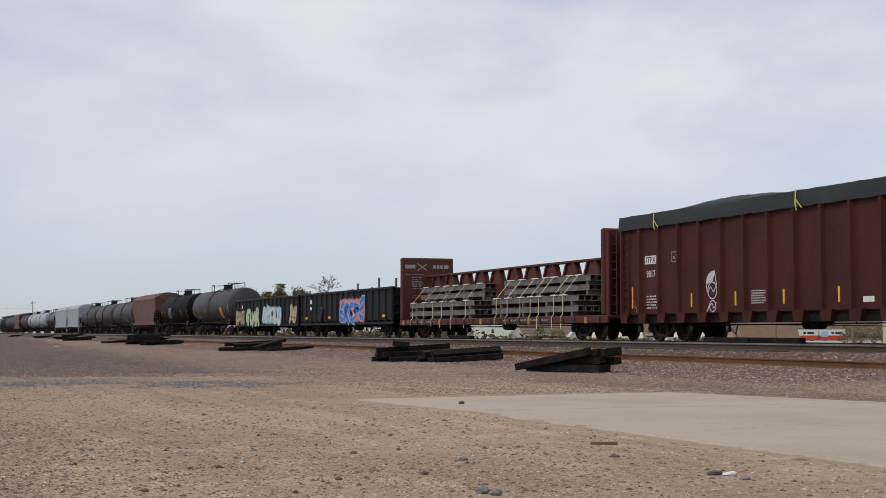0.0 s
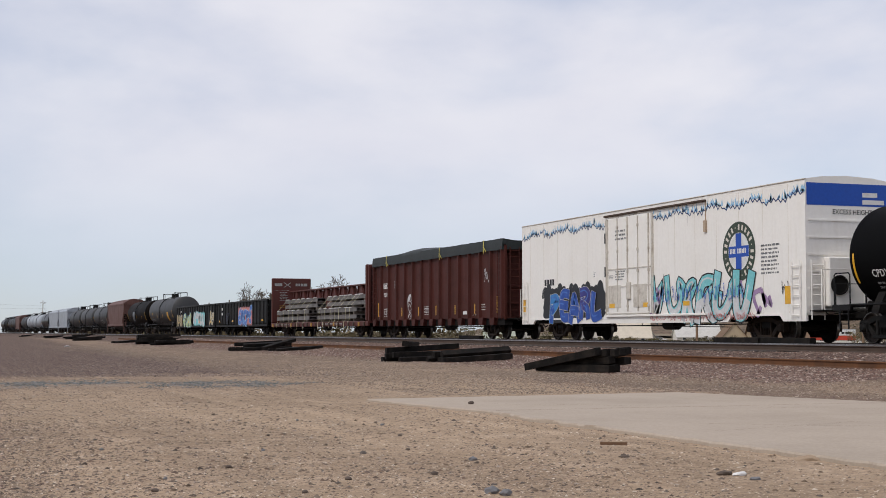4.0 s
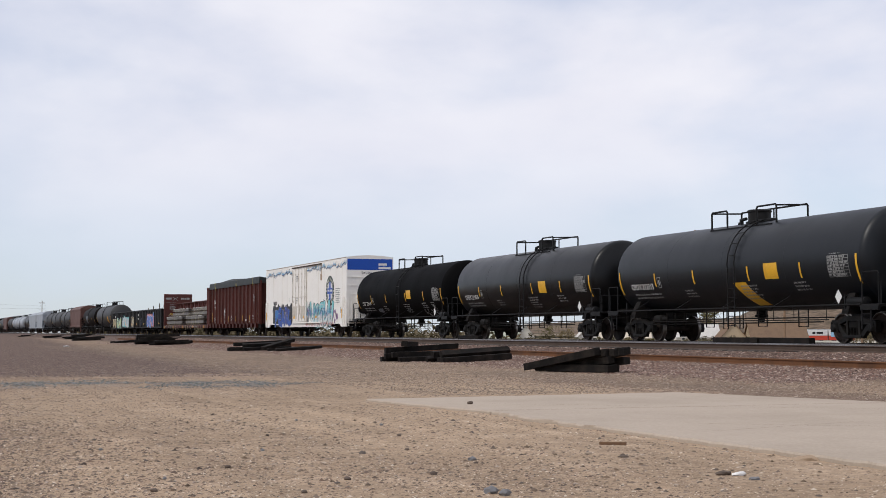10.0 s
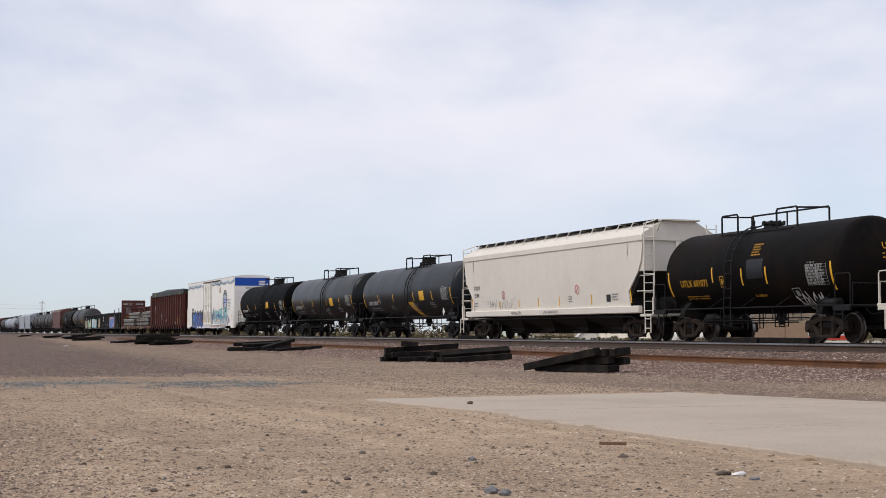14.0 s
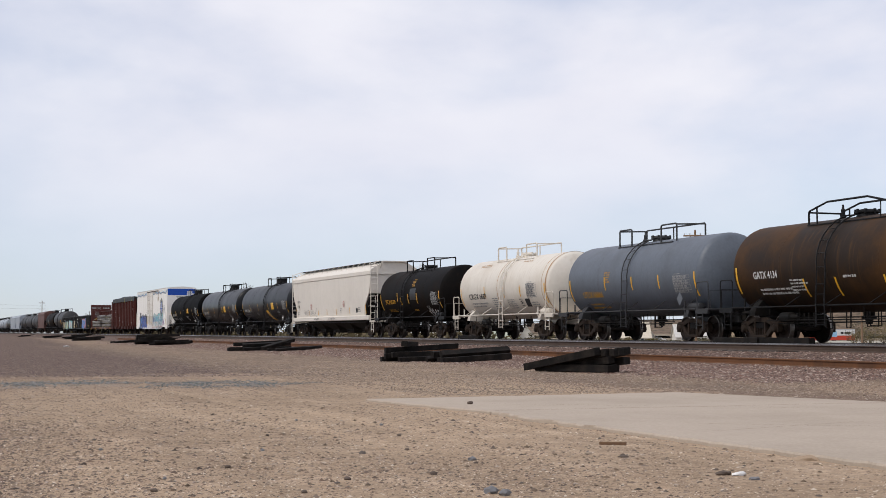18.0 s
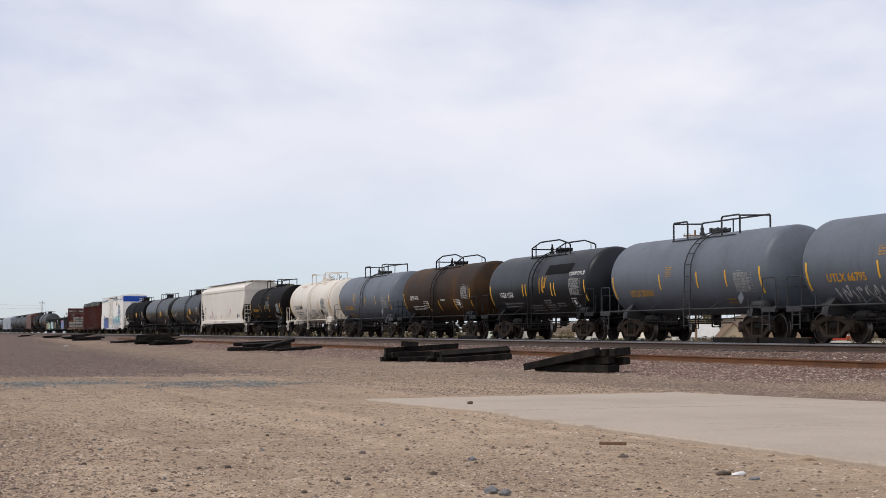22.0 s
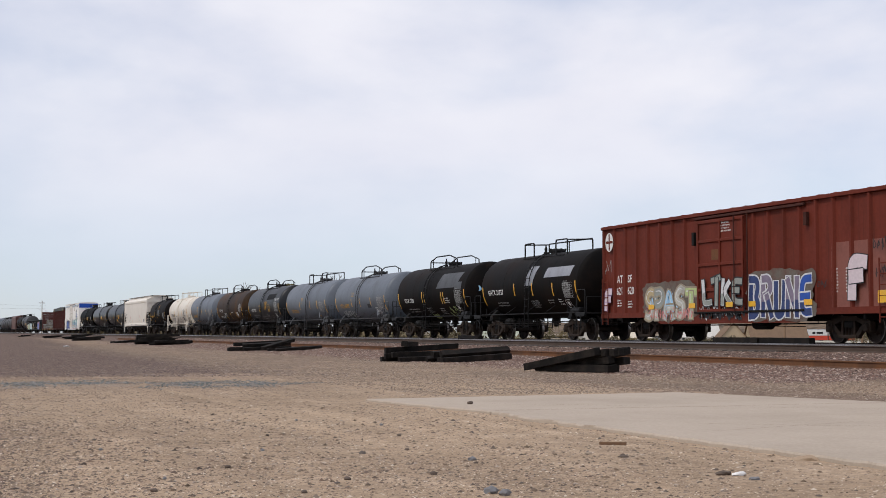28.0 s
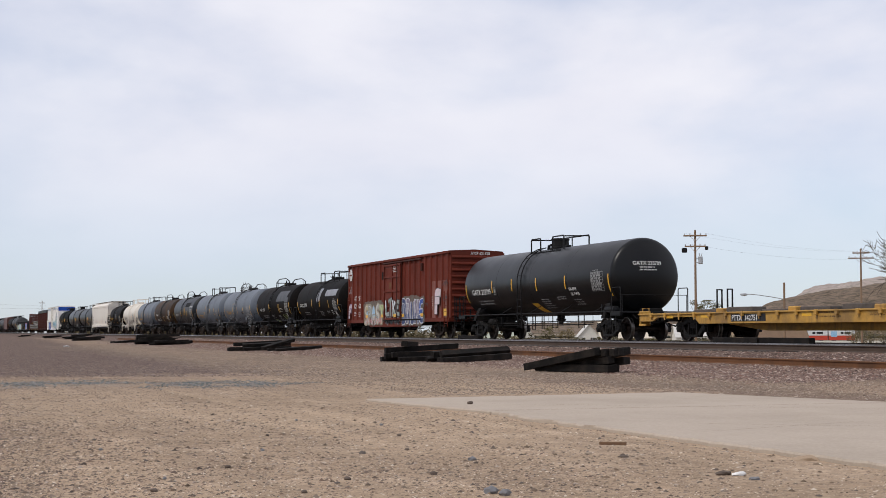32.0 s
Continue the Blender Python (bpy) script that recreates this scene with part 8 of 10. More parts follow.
def covered_hopper(s0, s1, paint_key, label, detail=True):
    half = (s1 - s0) / 2
    car = car_root("covered_hopper", (s0 + s1) / 2, label, "hopper car")
    m = MAT[paint_key]
    W, tc, ze = 1.56, half - 1.05, 3.86
    # side sheets lean in a little above the sill and bow out at the eaves
    prof = [(-1.44, 1.30), (-1.50, 2.2), (-1.52, 3.2), (-1.52, 3.70), (-1.56, 3.72), (-1.56, 3.92), (-1.50, 4.0), (-0.75, 4.42), (-0.6, 4.46), (0.6, 4.46), (0.75, 4.42), (1.50, 4.0), (1.56, 3.92), (1.56, 3.72), (1.52, 3.70), (1.52, 3.2), (1.50, 2.2), (1.44, 1.30)]
    b = Shape()
    b.prism(prof, -half + 0.9, half - 0.9, 0, "x")
    upper = [p for p in prof if p[1] > 3.71]
    b.prism(upper, -half - 0.30, -half + 0.9, 0, "x")
    b.prism(upper, half - 0.9, half + 0.30, 0, "x")
    part("body", b, m, car, smooth=30)
    for sy in (-1, 1):
        sh = Shape().box(-half, half, sy * 1.47 - 0.09, sy * 1.47 + 0.09, 1.03, 1.31, 0.03)
        part("side_sill", sh, m, car)
    # slope sheets and open ends
    for sgn in (-1, 1):
        sl = Shape()
        x = sgn * (half + 0.85)
        sl.box(min(sgn * (half - 0.1), x), max(sgn * (half - 0.1), x), -1.45, 1.45, 0.90, 1.0, 0.01)
        part("end_platform", sl, MAT["frame"] if not detail else m, car)
        for sy in (-1, 1):
            part("corner_post", Shape().box(min(x, x - sgn * 0.08), max(x, x - sgn * 0.08), sy * 1.35 - 0.06, sy * 1.35 + 0.06, 0.95, 1.6, 0.01), m, car)
            ladder(car, sgn * (half + 0.40), sy * 1.32, 0.95, 4.34, 0.42, 10, m, "corner_ladder", "y")
            ladder(car, sgn * (half + 0.62), sy * 1.50, 0.30, 0.98, 0.42, 2, m, "step")
            h = half
            edge = [(h - 0.95, 1.31), (h - 0.74, 1.31), (h - 0.86, 1.83), (h - 0.12, 2.55), (h + 0.12, 2.95), (h + 0.29, 3.72), (h - 0.95, 3.72)]
            part("side_sheet_end", Shape().prism([(sgn * p, q) for p, q in edge], sy * 1.49 - 0.03, sy * 1.49 + 0.03), m, car, smooth=0)
            part("hand_rail", Shape().tube([(sgn * (h - 0.05), sy * 1.45, 2.42), (sgn * (h + 0.86), sy * 1.40, 2.42), (sgn * (h + 0.86), sy * 1.40, 1.0)], 0.02, 5).tube([(sgn * (h - 0.3), sy * 1.45, 1.85), (sgn * (h + 0.86), sy * 1.40, 1.85)], 0.018, 5), m, car)
        part("end_sheet", Shape().prism([(sgn * (half - 0.95), 2.58), (sgn * (half - 0.95), 3.98), (sgn * (half + 0.22), 3.98), (sgn * (half + 0.22), 2.60), (sgn * (half - 0.90), 2.58)], -1.455, 1.455), m, car, "upright end sheet")
        # shade under the end sheet is painted in: frame-black slope sheet and inner box
        part("slope_sheet", Shape().prism([(sgn * (half - 0.94), 1.35), (sgn * (half - 0.94), 2.57), (sgn * (half + 0.10), 2.57)], -1.45, 1.45), MAT["frame"], car, "sooty underside of the sloping floor")
        part("end_rib", Shape().box(min(sgn * (half + 0.21), sgn * (half + 0.30)), max(sgn * (half + 0.21), sgn * (half + 0.30)), -0.12, 0.12, 2.6, 3.70, 0.01), m, car)
        part("end_shadow_box", Shape().box(min(sgn * (half - 0.95), sgn * (half - 0.70)), max(sgn * (half - 0.95), sgn * (half - 0.70)), -1.40, 1.40, 1.0, 2.2, 0), MAT["frame"], car)
        part("air_reservoir", Shape().lathe([(-0.5, 0.1), (-0.45, 0.22), (0.45, 0.22), (0.5, 0.1)], "y", (sgn * (half + 0.15), -0.2, 1.42), 16), MAT["frame"], car)
        truck(car, sgn * tc)
        coupler(car, sgn * (half + 0.70), sgn)
    # roof walk with stanchions
    if detail:
        rw = Shape().box(-half - 0.2, half + 0.2, -0.95, -0.55, 4.47, 4.51, 0).box(-half - 0.2, half + 0.2, 0.55, 0.95, 4.47, 4.51, 0)
        part("roof_walk", rw, MAT["frame"], car)
        for k in range(16):
            x = -half + 0.3 + (2 * half - 0.6) * k / 15
            part("walk_bracket", Shape().tube([(x, -1.15, 4.18), (x, -1.0, 4.48), (x, -0.5, 4.48)], 0.022, 5), m, car)
        for sgn in (-1, 1):
            part("roof_platform", Shape().box(min(sgn * (half + 0.1), sgn * (half + 0.45)), max(sgn * (half + 0.1), sgn * (half + 0.45)), -0.8, 0.8, 4.46, 4.51, 0), m, car)
            part("roof_brace", Shape().tube([(sgn * (half + 0.58), -0.9, 4.47), (sgn * (half + 0.2), -0.9, 4.0)], 0.03, 5).tube([(sgn * (half + 0.3), -1.5, 4.3), (sgn * (half + 0.3), -0.95, 4.5)], 0.025, 5), m, car)
    part("hatch_trough", Shape().box(-half + 0.3, half - 0.3, -0.30, 0.30, 4.44, 4.54, 0.02), m, car)
    # hopper bays below
    x0 = -half + 2.25
    pitch = (2 * half - 4.5) / 4
    for k in range(4):
        a, b = x0 + pitch * k, x0 + pitch * (k + 1)
        m_ = (a + b) / 2
        rings_ = [(pitch / 2 - 0.01, 1.05, 1.12), (pitch / 2 - 0.06, 1.0, 0.86), (0.78, 0.50, 0.52), (0.62, 0.45, 0.27)]
        vs = [(m_ + sx * p, sy * q, z) for p, q, z in rings_ for sx, sy in ((-1, -1), (1, -1), (1, 1), (-1, 1))]
        fs = [(4 * i + j, 4 * i + (j + 1) % 4, 4 * i + 4 + (j + 1) % 4, 4 * i + 4 + j) for i in range(3) for j in range(4)] + [(0, 1, 2, 3), (12, 13, 14, 15)]
        part("discharge_bay", Shape().add(vs, fs), MAT["bay"], car, "grimy discharge bay", smooth=0)
        part("outlet_gate", Shape().box(m_ - 0.60, m_ + 0.60, -0.55, 0.55, 0.28, 0.37, 0.02).tube([(m_ - 0.3, -0.9, 0.48), (m_ - 0.3, -0.4, 0.42)], 0.03, 6), MAT["truck"], car)
    part("train_line", Shape().tube([(-half + 1, -1.25, 0.92), (half - 1, -1.25, 0.92)], 0.03, 6), MAT["pipe"], car)
    return car


def near_hopper():
    car = covered_hopper(0.75, 18.26, "white_hop", "off-white covered hopper with scrawled tags and orange stripes")
    half = 8.755
    P = lambda u, v, l: (u, -float(np.interp(v, [1.30, 2.2, 3.2], [1.44, 1.50, 1.52])) - l - 0.002, v)
    write("CRDX", -half + 0.98, 2.30, 0.19, P, MAT["black_mark"], car, "car_number", 1.0, 0.01, 0.008)
    write("15308", -half + 0.98, 1.96, 0.19, P, MAT["black_mark"], car, "car_number", 0.9, 0.01, 0.008)
    paint("stencil_print", bars(-half + 0.9, 1.45, 0.6, 0.26, 2, 41) + bars(half - 2.3, 1.5, 0.6, 0.3, 3, 42) + bars(2.6, 1.5, 0.5, 0.3, 3, 43), P, MAT["patch_grey"], car, "rows of small stencilled print", 0.008)
    for u, z1 in ((0.62, 2.0), (4.0, 1.72), (6.2, 1.75), (8.3, 1.78), (10.42, 1.80), (13.4, 1.82), (16.75, 2.45)):
        paint("reflective_stripe", rect(-half + u, 1.42, -half + u + 0.09, z1, 2, -0.10 if u > 16 else 0), P, MAT["stripe"], car, "orange reflective tape", 0.008)
    paint("no_entry_sign", ring(-half + 4.55, 2.0, 0.14, 0.19, 20) + [[(-half + 4.43, 1.90), (-half + 4.47, 1.87), (-half + 4.67, 2.10), (-half + 4.63, 2.13)]], P, MAT["g_pink"], car, "red ring sign", 0.009)
    paint("no_entry_sign", ring(3.45, 2.05, 0.15, 0.20, 20) + [[(3.32, 1.95), (3.36, 1.92), (3.58, 2.15), (3.54, 2.18)]], P, MAT["g_pink"], car, "red ring sign", 0.009)
    paint("data_block", rect(half - 2.75, 1.5, half - 2.40, 1.78), P, MAT["black_mark"], car, "black data block", 0.008)
    scribble(121, -half + 2.6, 1.33, 3.3, 0.6, P, MAT["patch_grey"], car, 0.014)
    scribble(122, -half + 5.6, 1.08, 1.1, 0.16, on_side(-1.562), MAT["black_mark"], car, 0.015)
    scribble(123, 0.3, 1.10, 1.5, 0.14, on_side(-1.562), MAT["patch_grey"], car, 0.012)


near_hopper()
covered_hopper(-305.2, -287.6, "silver", "pale silver covered hopper, far along the train", False)
covered_hopper(-285.9, -270.6, "silver", "pale silver covered hopper with a grey end", False)
covered_hopper(-215.6, -200.5, "red_hop", "faded red covered hopper between tank cars", False)
covered_hopper(-402.6, -388.2, "red_hop", "dull red covered hopper, far along the train", False)


def yellow_flat(s0):
    half = 13.6
    car = car_root("flat_car", s0 + half, "long yellow flat car with low deck stanchions", "flat car")
    m = MAT["yellow_flat"]
    tc = half - 3.2
    d = Shape().box(-half, half, -1.36, 1.36, 0.88, 0.97, 0.01)
    part("deck", d, MAT["plank"], car, "grey timber deck")
    sh = Shape().prism([(-half, 0.97), (half, 0.97), (half, 0.72), (half - 1.0, 0.72), (half - 1.4, 0.86), (half - 4.3, 0.86), (half - 5.0, 0.62), (-half + 5.0, 0.62), (-half + 4.3, 0.62), (-half + 3.9, 0.86), (-half + 1.4, 0.86), (-half + 1.0, 0.72), (-half, 0.72)], -1.44, -1.36)
    part("side_sill", sh, m, car)
    part("side_sill", Shape().box(-half, half, 1.36, 1.44, 0.62, 0.97, 0), m, car)
    part("sill_flange", Shape().box(-half, half, -1.50, -1.36, 0.95, 1.0, 0.01), m, car)
    part("fish_belly", Shape().prism([(-half + 4.4, 0.62), (half - 5.0, 0.62), (half - 7, 0.38), (-half + 7.0, 0.38)], -0.5, 0.5), m, car)
    for k in range(26):
        x = -half + 1.0 + 2 * (half - 1.0) * k / 25
        part("stake_pocket", Shape().box(x - 0.07, x + 0.07, -1.53, -1.45, 0.85, 1.01, 0.01).tube([(x, -1.51, 0.86), (x + 0.03, -1.52, 0.76)], 0.022, 5), m, car)
    for k in range(12):
        x = -half + 1.6 + 2.1 * k
        part("deck_riser", Shape().box(x, x + 1.55, -1.30, -0.75, 0.97, 1.06 + 0.05 * (k % 3), 0.02), MAT["tie_old"], car, "weathered timber deck riser")
        if k % 2:
            part("tie_down_winch", Shape().box(x + 1.6, x + 2.0, -1.40, -1.15, 0.98, 1.13, 0.03), m, car)
    part("end_step", Shape().box(-half, -half + 0.08, -1.44, -1.0, 0.55, 1.10, 0.02).box(-half, -half + 0.5, -1.46, -1.40, 0.55, 0.62, 0.01), m, car)
    part("end_handhold", Shape().tube([(-half + 0.02, -1.3, 0.97), (-half + 0.02, -1.3, 1.20), (-half + 0.5, -1.3, 1.20), (-half + 0.5, -1.3, 0.97)], 0.018, 5), m, car)
    for x in (-half + 2.2, -half + 2.9):
        part("hitch_post", Shape().tube([(x, 0.55, 0.97), (x, 0.55, 1.86), (x, 0.75, 1.86), (x, 0.75, 0.97)], 0.035, 6), MAT["pipe"], car)
    P = on_side(-1.441)
    paint("number_panel", rect(-half + 6.30, 0.68, -half + 8.35, 0.92), P, MAT["black_mark"], car, "black number panel", 0.004)
    write("PTTX", -half + 6.36, 0.71, 0.18, P, MAT["white_mark"], car, "car_number", 0.98, 0.015, 0.008)
    write("142751", -half + 7.12, 0.71, 0.18, P, MAT["white_mark"], car, "car_number", 1.02, 0.015, 0.008)
    paint("stencil_print", bars(-half + 11.2, 0.86, 1.1, 0.08, 1, 51) + bars(-half + 11.2, 0.74, 1.1, 0.08, 1, 52) + bars(-half + 13.6, 0.78, 1.1, 0.10, 2, 53), P, MAT["rail_side"], car, "brown stencilled print", 0.004)
    for u in (2.0, 4.4, 10.3, 15.2):
        paint("reflective_patch", rect(-half + u, 0.82, -half + u + 0.5, 0.92), P, MAT["stripe"], car, "yellow reflective patch", 0.004)
    for sgn in (-1, 1):
        truck(car, sgn * tc, "truck_black")
        coupler(car, sgn * half, sgn)
    return car


yellow_flat(170.35)


# ---- piles of old sleepers in the yard ----
def sleeper(a, b, group, roll=0.0, w=0.23, h=0.185, label="black creosoted timber sleeper in a loose pile", length=None):
    """A timber sleeper whose axis runs from a towards b."""
    a, b = Vector(a), Vector(b)
    d = (b - a)
    L = length or 2.60
    mid = (a + b) / 2
    d.normalize()
    side = Vector((0, 0, 1)).cross(d).normalized()
    up = d.cross(side)
    m = Matrix((d, side, up)).transposed().to_4x4()
    m = Matrix.Translation(mid) @ m @ pose(0, 0, 0, roll)
    rng = random.Random(int(abs(mid.x * 97 + mid.y * 31 + mid.z * 771)))
    sh = Shape().box(-L / 2, L / 2, -w / 2, w / 2, -h / 2, h / 2, 0.012)
    sh.v = [(x + rng.uniform(-0.012, 0.012) * (abs(x) > 1), y + rng.uniform(-0.006, 0.006), z + rng.uniform(-0.006, 0.006)) for x, y, z in sh.v]
    ob = part("railway_sleeper", sh, MAT["tie"], smooth=0)
    ob.matrix_basis = m
    return tagged(ob, label, "railway sleeper", group)


def piles():
    g = "sleeper pile beside the slab"
    d, n = Vector((0.948, 0.319, 0)), Vector((-0.319, 0.948, 0))
    right = Vector((-31.10, 15.95, 0.14))
    for along, off, zl, zr, roll in ((0.0, 0.0, 0.0, 0.0, 0), (-0.08, 0.27, 0.0, 0.02, 2), (0.03, 0.55, 0.0, 0.20, -2), (-0.10, 0.13, 0.03, 0.22, 3), (0.0, 0.40, 0.05, 0.42, -3), (-0.30, -0.14, 0.0, 0.42, 5), (-0.06, 0.66, 0.03, 0.44, 3), (-0.16, 0.10, 0.02, 0.40, -3), (-0.02, 0.24, 0.04, 0.40, 4)):
        r = right + d * along + n * off
        sleeper(r - d * 2.6 + Vector((0, 0, zl)), r + Vector((0, 0, zr)), g, roll)
    g = "sleeper piles by the track shoulder"
    sleeper((-46.10, 15.13, 0.41), (-46.00, 17.65, 0.55), g, 2)
    sleeper((-46.35, 15.05, 0.10), (-46.30, 17.60, 0.12), g, -3)
    sleeper((-46.05, 15.10, 0.22), (-45.95, 17.62, 0.34), g, 0)
    sleeper((-45.35, 15.35, 0.10), (-45.30, 17.90, 0.14), g, 3)
    sleeper((-45.62, 15.25, 0.27), (-45.55, 17.70, 0.32), g, 0)
    sleeper((-45.90, 15.78, 0.63), (-47.6, 16.65, 0.60), g, 6)
    sleeper((-43.45, 16.15, 0.10), (-43.75, 18.70, 0.24), g, 2)
    sleeper((-44.00, 16.25, 0.10), (-44.35, 18.80, 0.20), g, -3)
    sleeper((-43.90, 16.30, 0.29), (-44.25, 18.85, 0.43), g, 40)
    sleeper((-44.55, 16.05, 0.12), (-44.75, 18.60, 0.20), g, 25)
    sleeper((-44.35, 16.20, 0.30), (-44.60, 18.70, 0.40), g, 8)
    g = "sleeper pile along the yard"
    sleeper((-74.2, 15.60, 0.10), (-74.3, 18.2, 0.14), g, 2)
    sleeper((-74.9, 15.75, 0.12), (-75.0, 18.4, 0.16), g, -5)
    sleeper((-74.6, 16.0, 0.36), (-74.7, 18.6, 0.50), g, 2)
    sleeper((-73.7, 16.3, 0.12), (-73.8, 18.9, 0.2), g, 2)
    sleeper((-74.1, 16.4, 0.31), (-74.2, 18.95, 0.42), g, 12)
    sleeper((-73.2, 17.3, 0.18), (-74.6, 19.2, 0.60), g, 8)
    sleeper((-70.3, 17.2, 0.10), (-70.9, 19.8, 0.24), g, 2)
    sleeper((-71.4, 17.1, 0.10), (-71.9, 19.6, 0.22), g, -2)
    g = "far sleeper piles along the yard"
    for x, n in ((-114.0, 16), (-121.0, 5), (-127.0, 3), (-106.0, 4), (-186.0, 8), (-200.0, 7), (-214.0, 6), (-160.0, 6), (-270.0, 6)):
        rng = random.Random(int(-x))
        for k in range(n):
            lay = k // (4 if x == -114.0 else 3)
            y = 16.8 + rng.uniform(-0.5, 0.7) + (2.3 if x in (-121.0, -200.0) else 0) + (1.5 if x < -180 else 0)
            lift = 0.10 + 0.19 * lay
            sleeper((x + 0.35 * (k % 4) + rng.uniform(-0.2, 0.2), y, lift), (x + 0.35 * (k % 4) + rng.uniform(-0.5, 0.5), y + 2.55, lift + rng.uniform(0.02, 0.22)), g, rng.uniform(-6, 6), w=0.25, h=0.2)
    g = "sleepers stacked between the tracks"
    for x0, n in ((-37.6, 2), (-40.3, 2), (-41.6, 1), (-63.3, 2)):
        for k in range(n):
            sleeper((x0, 24.45 + 0.02 * k, 0.59 + 0.185 * k), (x0 + 2.6, 24.47, 0.59 + 0.185 * k), g, 0, label="black timber sleeper lying between the two tracks")


piles()


# ---- small things on the yard ----
def lump(name, x, y, sx, sy, sz, mat, label, seed, category="stone", turn=0.0):
    bm = bmesh.new()
    bmesh.ops.create_icosphere(bm, subdivisions=2, radius=1.0)
    for v in bm.verts:
        k = 1 + 0.34 * noise.noise(v.co * 1.3 + Vector((seed * 3.1, seed, 0))) + 0.22 * noise.noise(v.co * 3.1 + Vector((seed, 4, seed * 1.7)))
        v.co = Vector((v.co.x * sx * k, v.co.y * sy * k, v.co.z * sz * k))
    me = bpy.data.meshes.new(name)
    bm.to_mesh(me)
    bm.free()
    me.materials.append(mat)
    ob = new(name, me)
    ob.matrix_basis = pose(x, y, ground_height(x, y) + sz * 0.55, 0, 0, turn)
    return tagged(ob, label, category)


ROCKS = {"grey": surface("grey_stone", (0.20, 0.20, 0.205), 0.9, 0, (0.13, 0.12, 0.12), 0.5, 20, 60, 0, 0.3, 0.2),
         "tan": surface("tan_stone", (0.36, 0.29, 0.22), 0.9, 0, (0.25, 0.2, 0.16), 0.5, 20, 60, 0, 0.3, 0.2),
         "dark": surface("dark_brown_stone", (0.13, 0.10, 0.08), 0.9, 0, (0.08, 0.065, 0.055), 0.5, 20, 60, 0, 0.3, 0.2),
         "white": surface("white_quartz", (0.75, 0.73, 0.70), 0.7, 0, (0.55, 0.52, 0.48), 0.4, 20, 60, 0, 0.2, 0.3),
         "litter": surface("white_litter", (0.80, 0.80, 0.80), 0.6, 0, (0.6, 0.6, 0.58), 0.3, 20, 60, 0, 0.0, 0.3)}
lump("white_stone", -9.06, 5.69, 0.035, 0.075, 0.018, ROCKS["white"], "flat white stone lying on the sand", 1, turn=25)
lump("brown_stone", -9.10, 5.58, 0.035, 0.07, 0.022, ROCKS["dark"], "dark brown stone beside a white stone", 2, turn=10)
lump("pale_stone", -10.95, 5.40, 0.022, 0.036, 0.016, ROCKS["tan"], "pale buff stone on the sand", 3)
lump("brown_stone", -10.62, 5.56, 0.035, 0.05, 0.015, ROCKS["dark"], "flat dark stone half sunk in sand", 4)
lump("grey_stone", -8.62, 3.55, 0.035, 0.05, 0.030, ROCKS["grey"], "rounded grey stone on the sand", 5)
lump("grey_stone", -8.50, 3.60, 0.03, 0.04, 0.028, ROCKS["grey"], "rounded grey stone on the sand", 6)
lump("grey_stone", -8.75, 5.62, 0.03, 0.045, 0.015, ROCKS["grey"], "flat grey stone on the sand", 7)
lump("grey_stone", -10.85, 4.30, 0.025, 0.04, 0.02, ROCKS["grey"], "small grey stone on the sand", 8)
lump("dark_clod", -9.9, 3.62, 0.018, 0.028, 0.018, ROCKS["dark"], "dark clod of earth on the sand", 9, "clod")
lump("black_lump", -18.55, 7.32, 0.03, 0.05, 0.028, ROCKS["dark"], "small black lump lying on the slab", 10, "clod", 20).location.z = 0.058
lump("litter_scrap", -103.0, 10.2, 0.12, 0.22, 0.04, ROCKS["litter"], "scrap of white litter on the gravel", 11, "litter")
for i, (x, y) in enumerate([(-13.0, 1.6), (-11.6, 1.3), (-10.9, 2.3), (-12.3, 2.9), (-14.2, 3.4), (-9.4, 1.5), (-10.2, 1.7), (-11.9, 4.1), (-13.6, 4.6), (-15.4, 5.0), (-9.0, 2.4), (-9.7, 2.9), (-16.5, 4.3), (-18.0, 3.6)]):
    lump("dark_clod", x, y, 0.013 + 0.006 * (i % 3), 0.019 + 0.006 * (i % 2), 0.014, ROCKS["dark" if i % 3 else "grey"], "dark clod of earth on the sand", 20 + i, "clod", 40 * i)
mound = lump("sand_mound", -10.0, 6.95, 0.12, 0.20, 0.040, surface("heaped_sand", (0.37, 0.275, 0.19), 0.95, 0, (0.30, 0.22, 0.15), 0.5, 4, 40, 0, 0.4, 0.1), "small heap of sand against the slab edge", 60, "sand heap", 20)
mound.location.z = 0.0
st = part("timber_offcut", Shape().box(-0.125, 0.125, -0.018, 0.018, -0.014, 0.014, 0.003), surface("brown_timber_stick", (0.17, 0.10, 0.06), 0.85, 0, (0.09, 0.06, 0.04), 0.5, 10, 50, 0, 0.3, 0.2))
st.matrix_basis = pose(-11.9, 6.12, ground_height(-11.9, 6.12) + 0.014, 0, 0, 58)
tagged(st, "short brown timber offcut lying on the sand", "timber")


# ---- beyond the railway ----
WOODS = surface("weathered_pole_timber", (0.25, 0.165, 0.105), 0.9, 0, (0.15, 0.105, 0.075), 0.6, 1.0, 12, 0.4, 0.3, 0.2)
BARK = surface("grey_brown_bark", (0.13, 0.105, 0.085), 0.95, 0, (0.08, 0.065, 0.055), 0.6, 2.0, 16, 0, 0.4, 0.15)
GALV = surface("galvanised_steel", (0.45, 0.46, 0.47), 0.5, 0.5, (0.32, 0.32, 0.32), 0.4, 2.0, 20, 0, 0.05, 0.4)
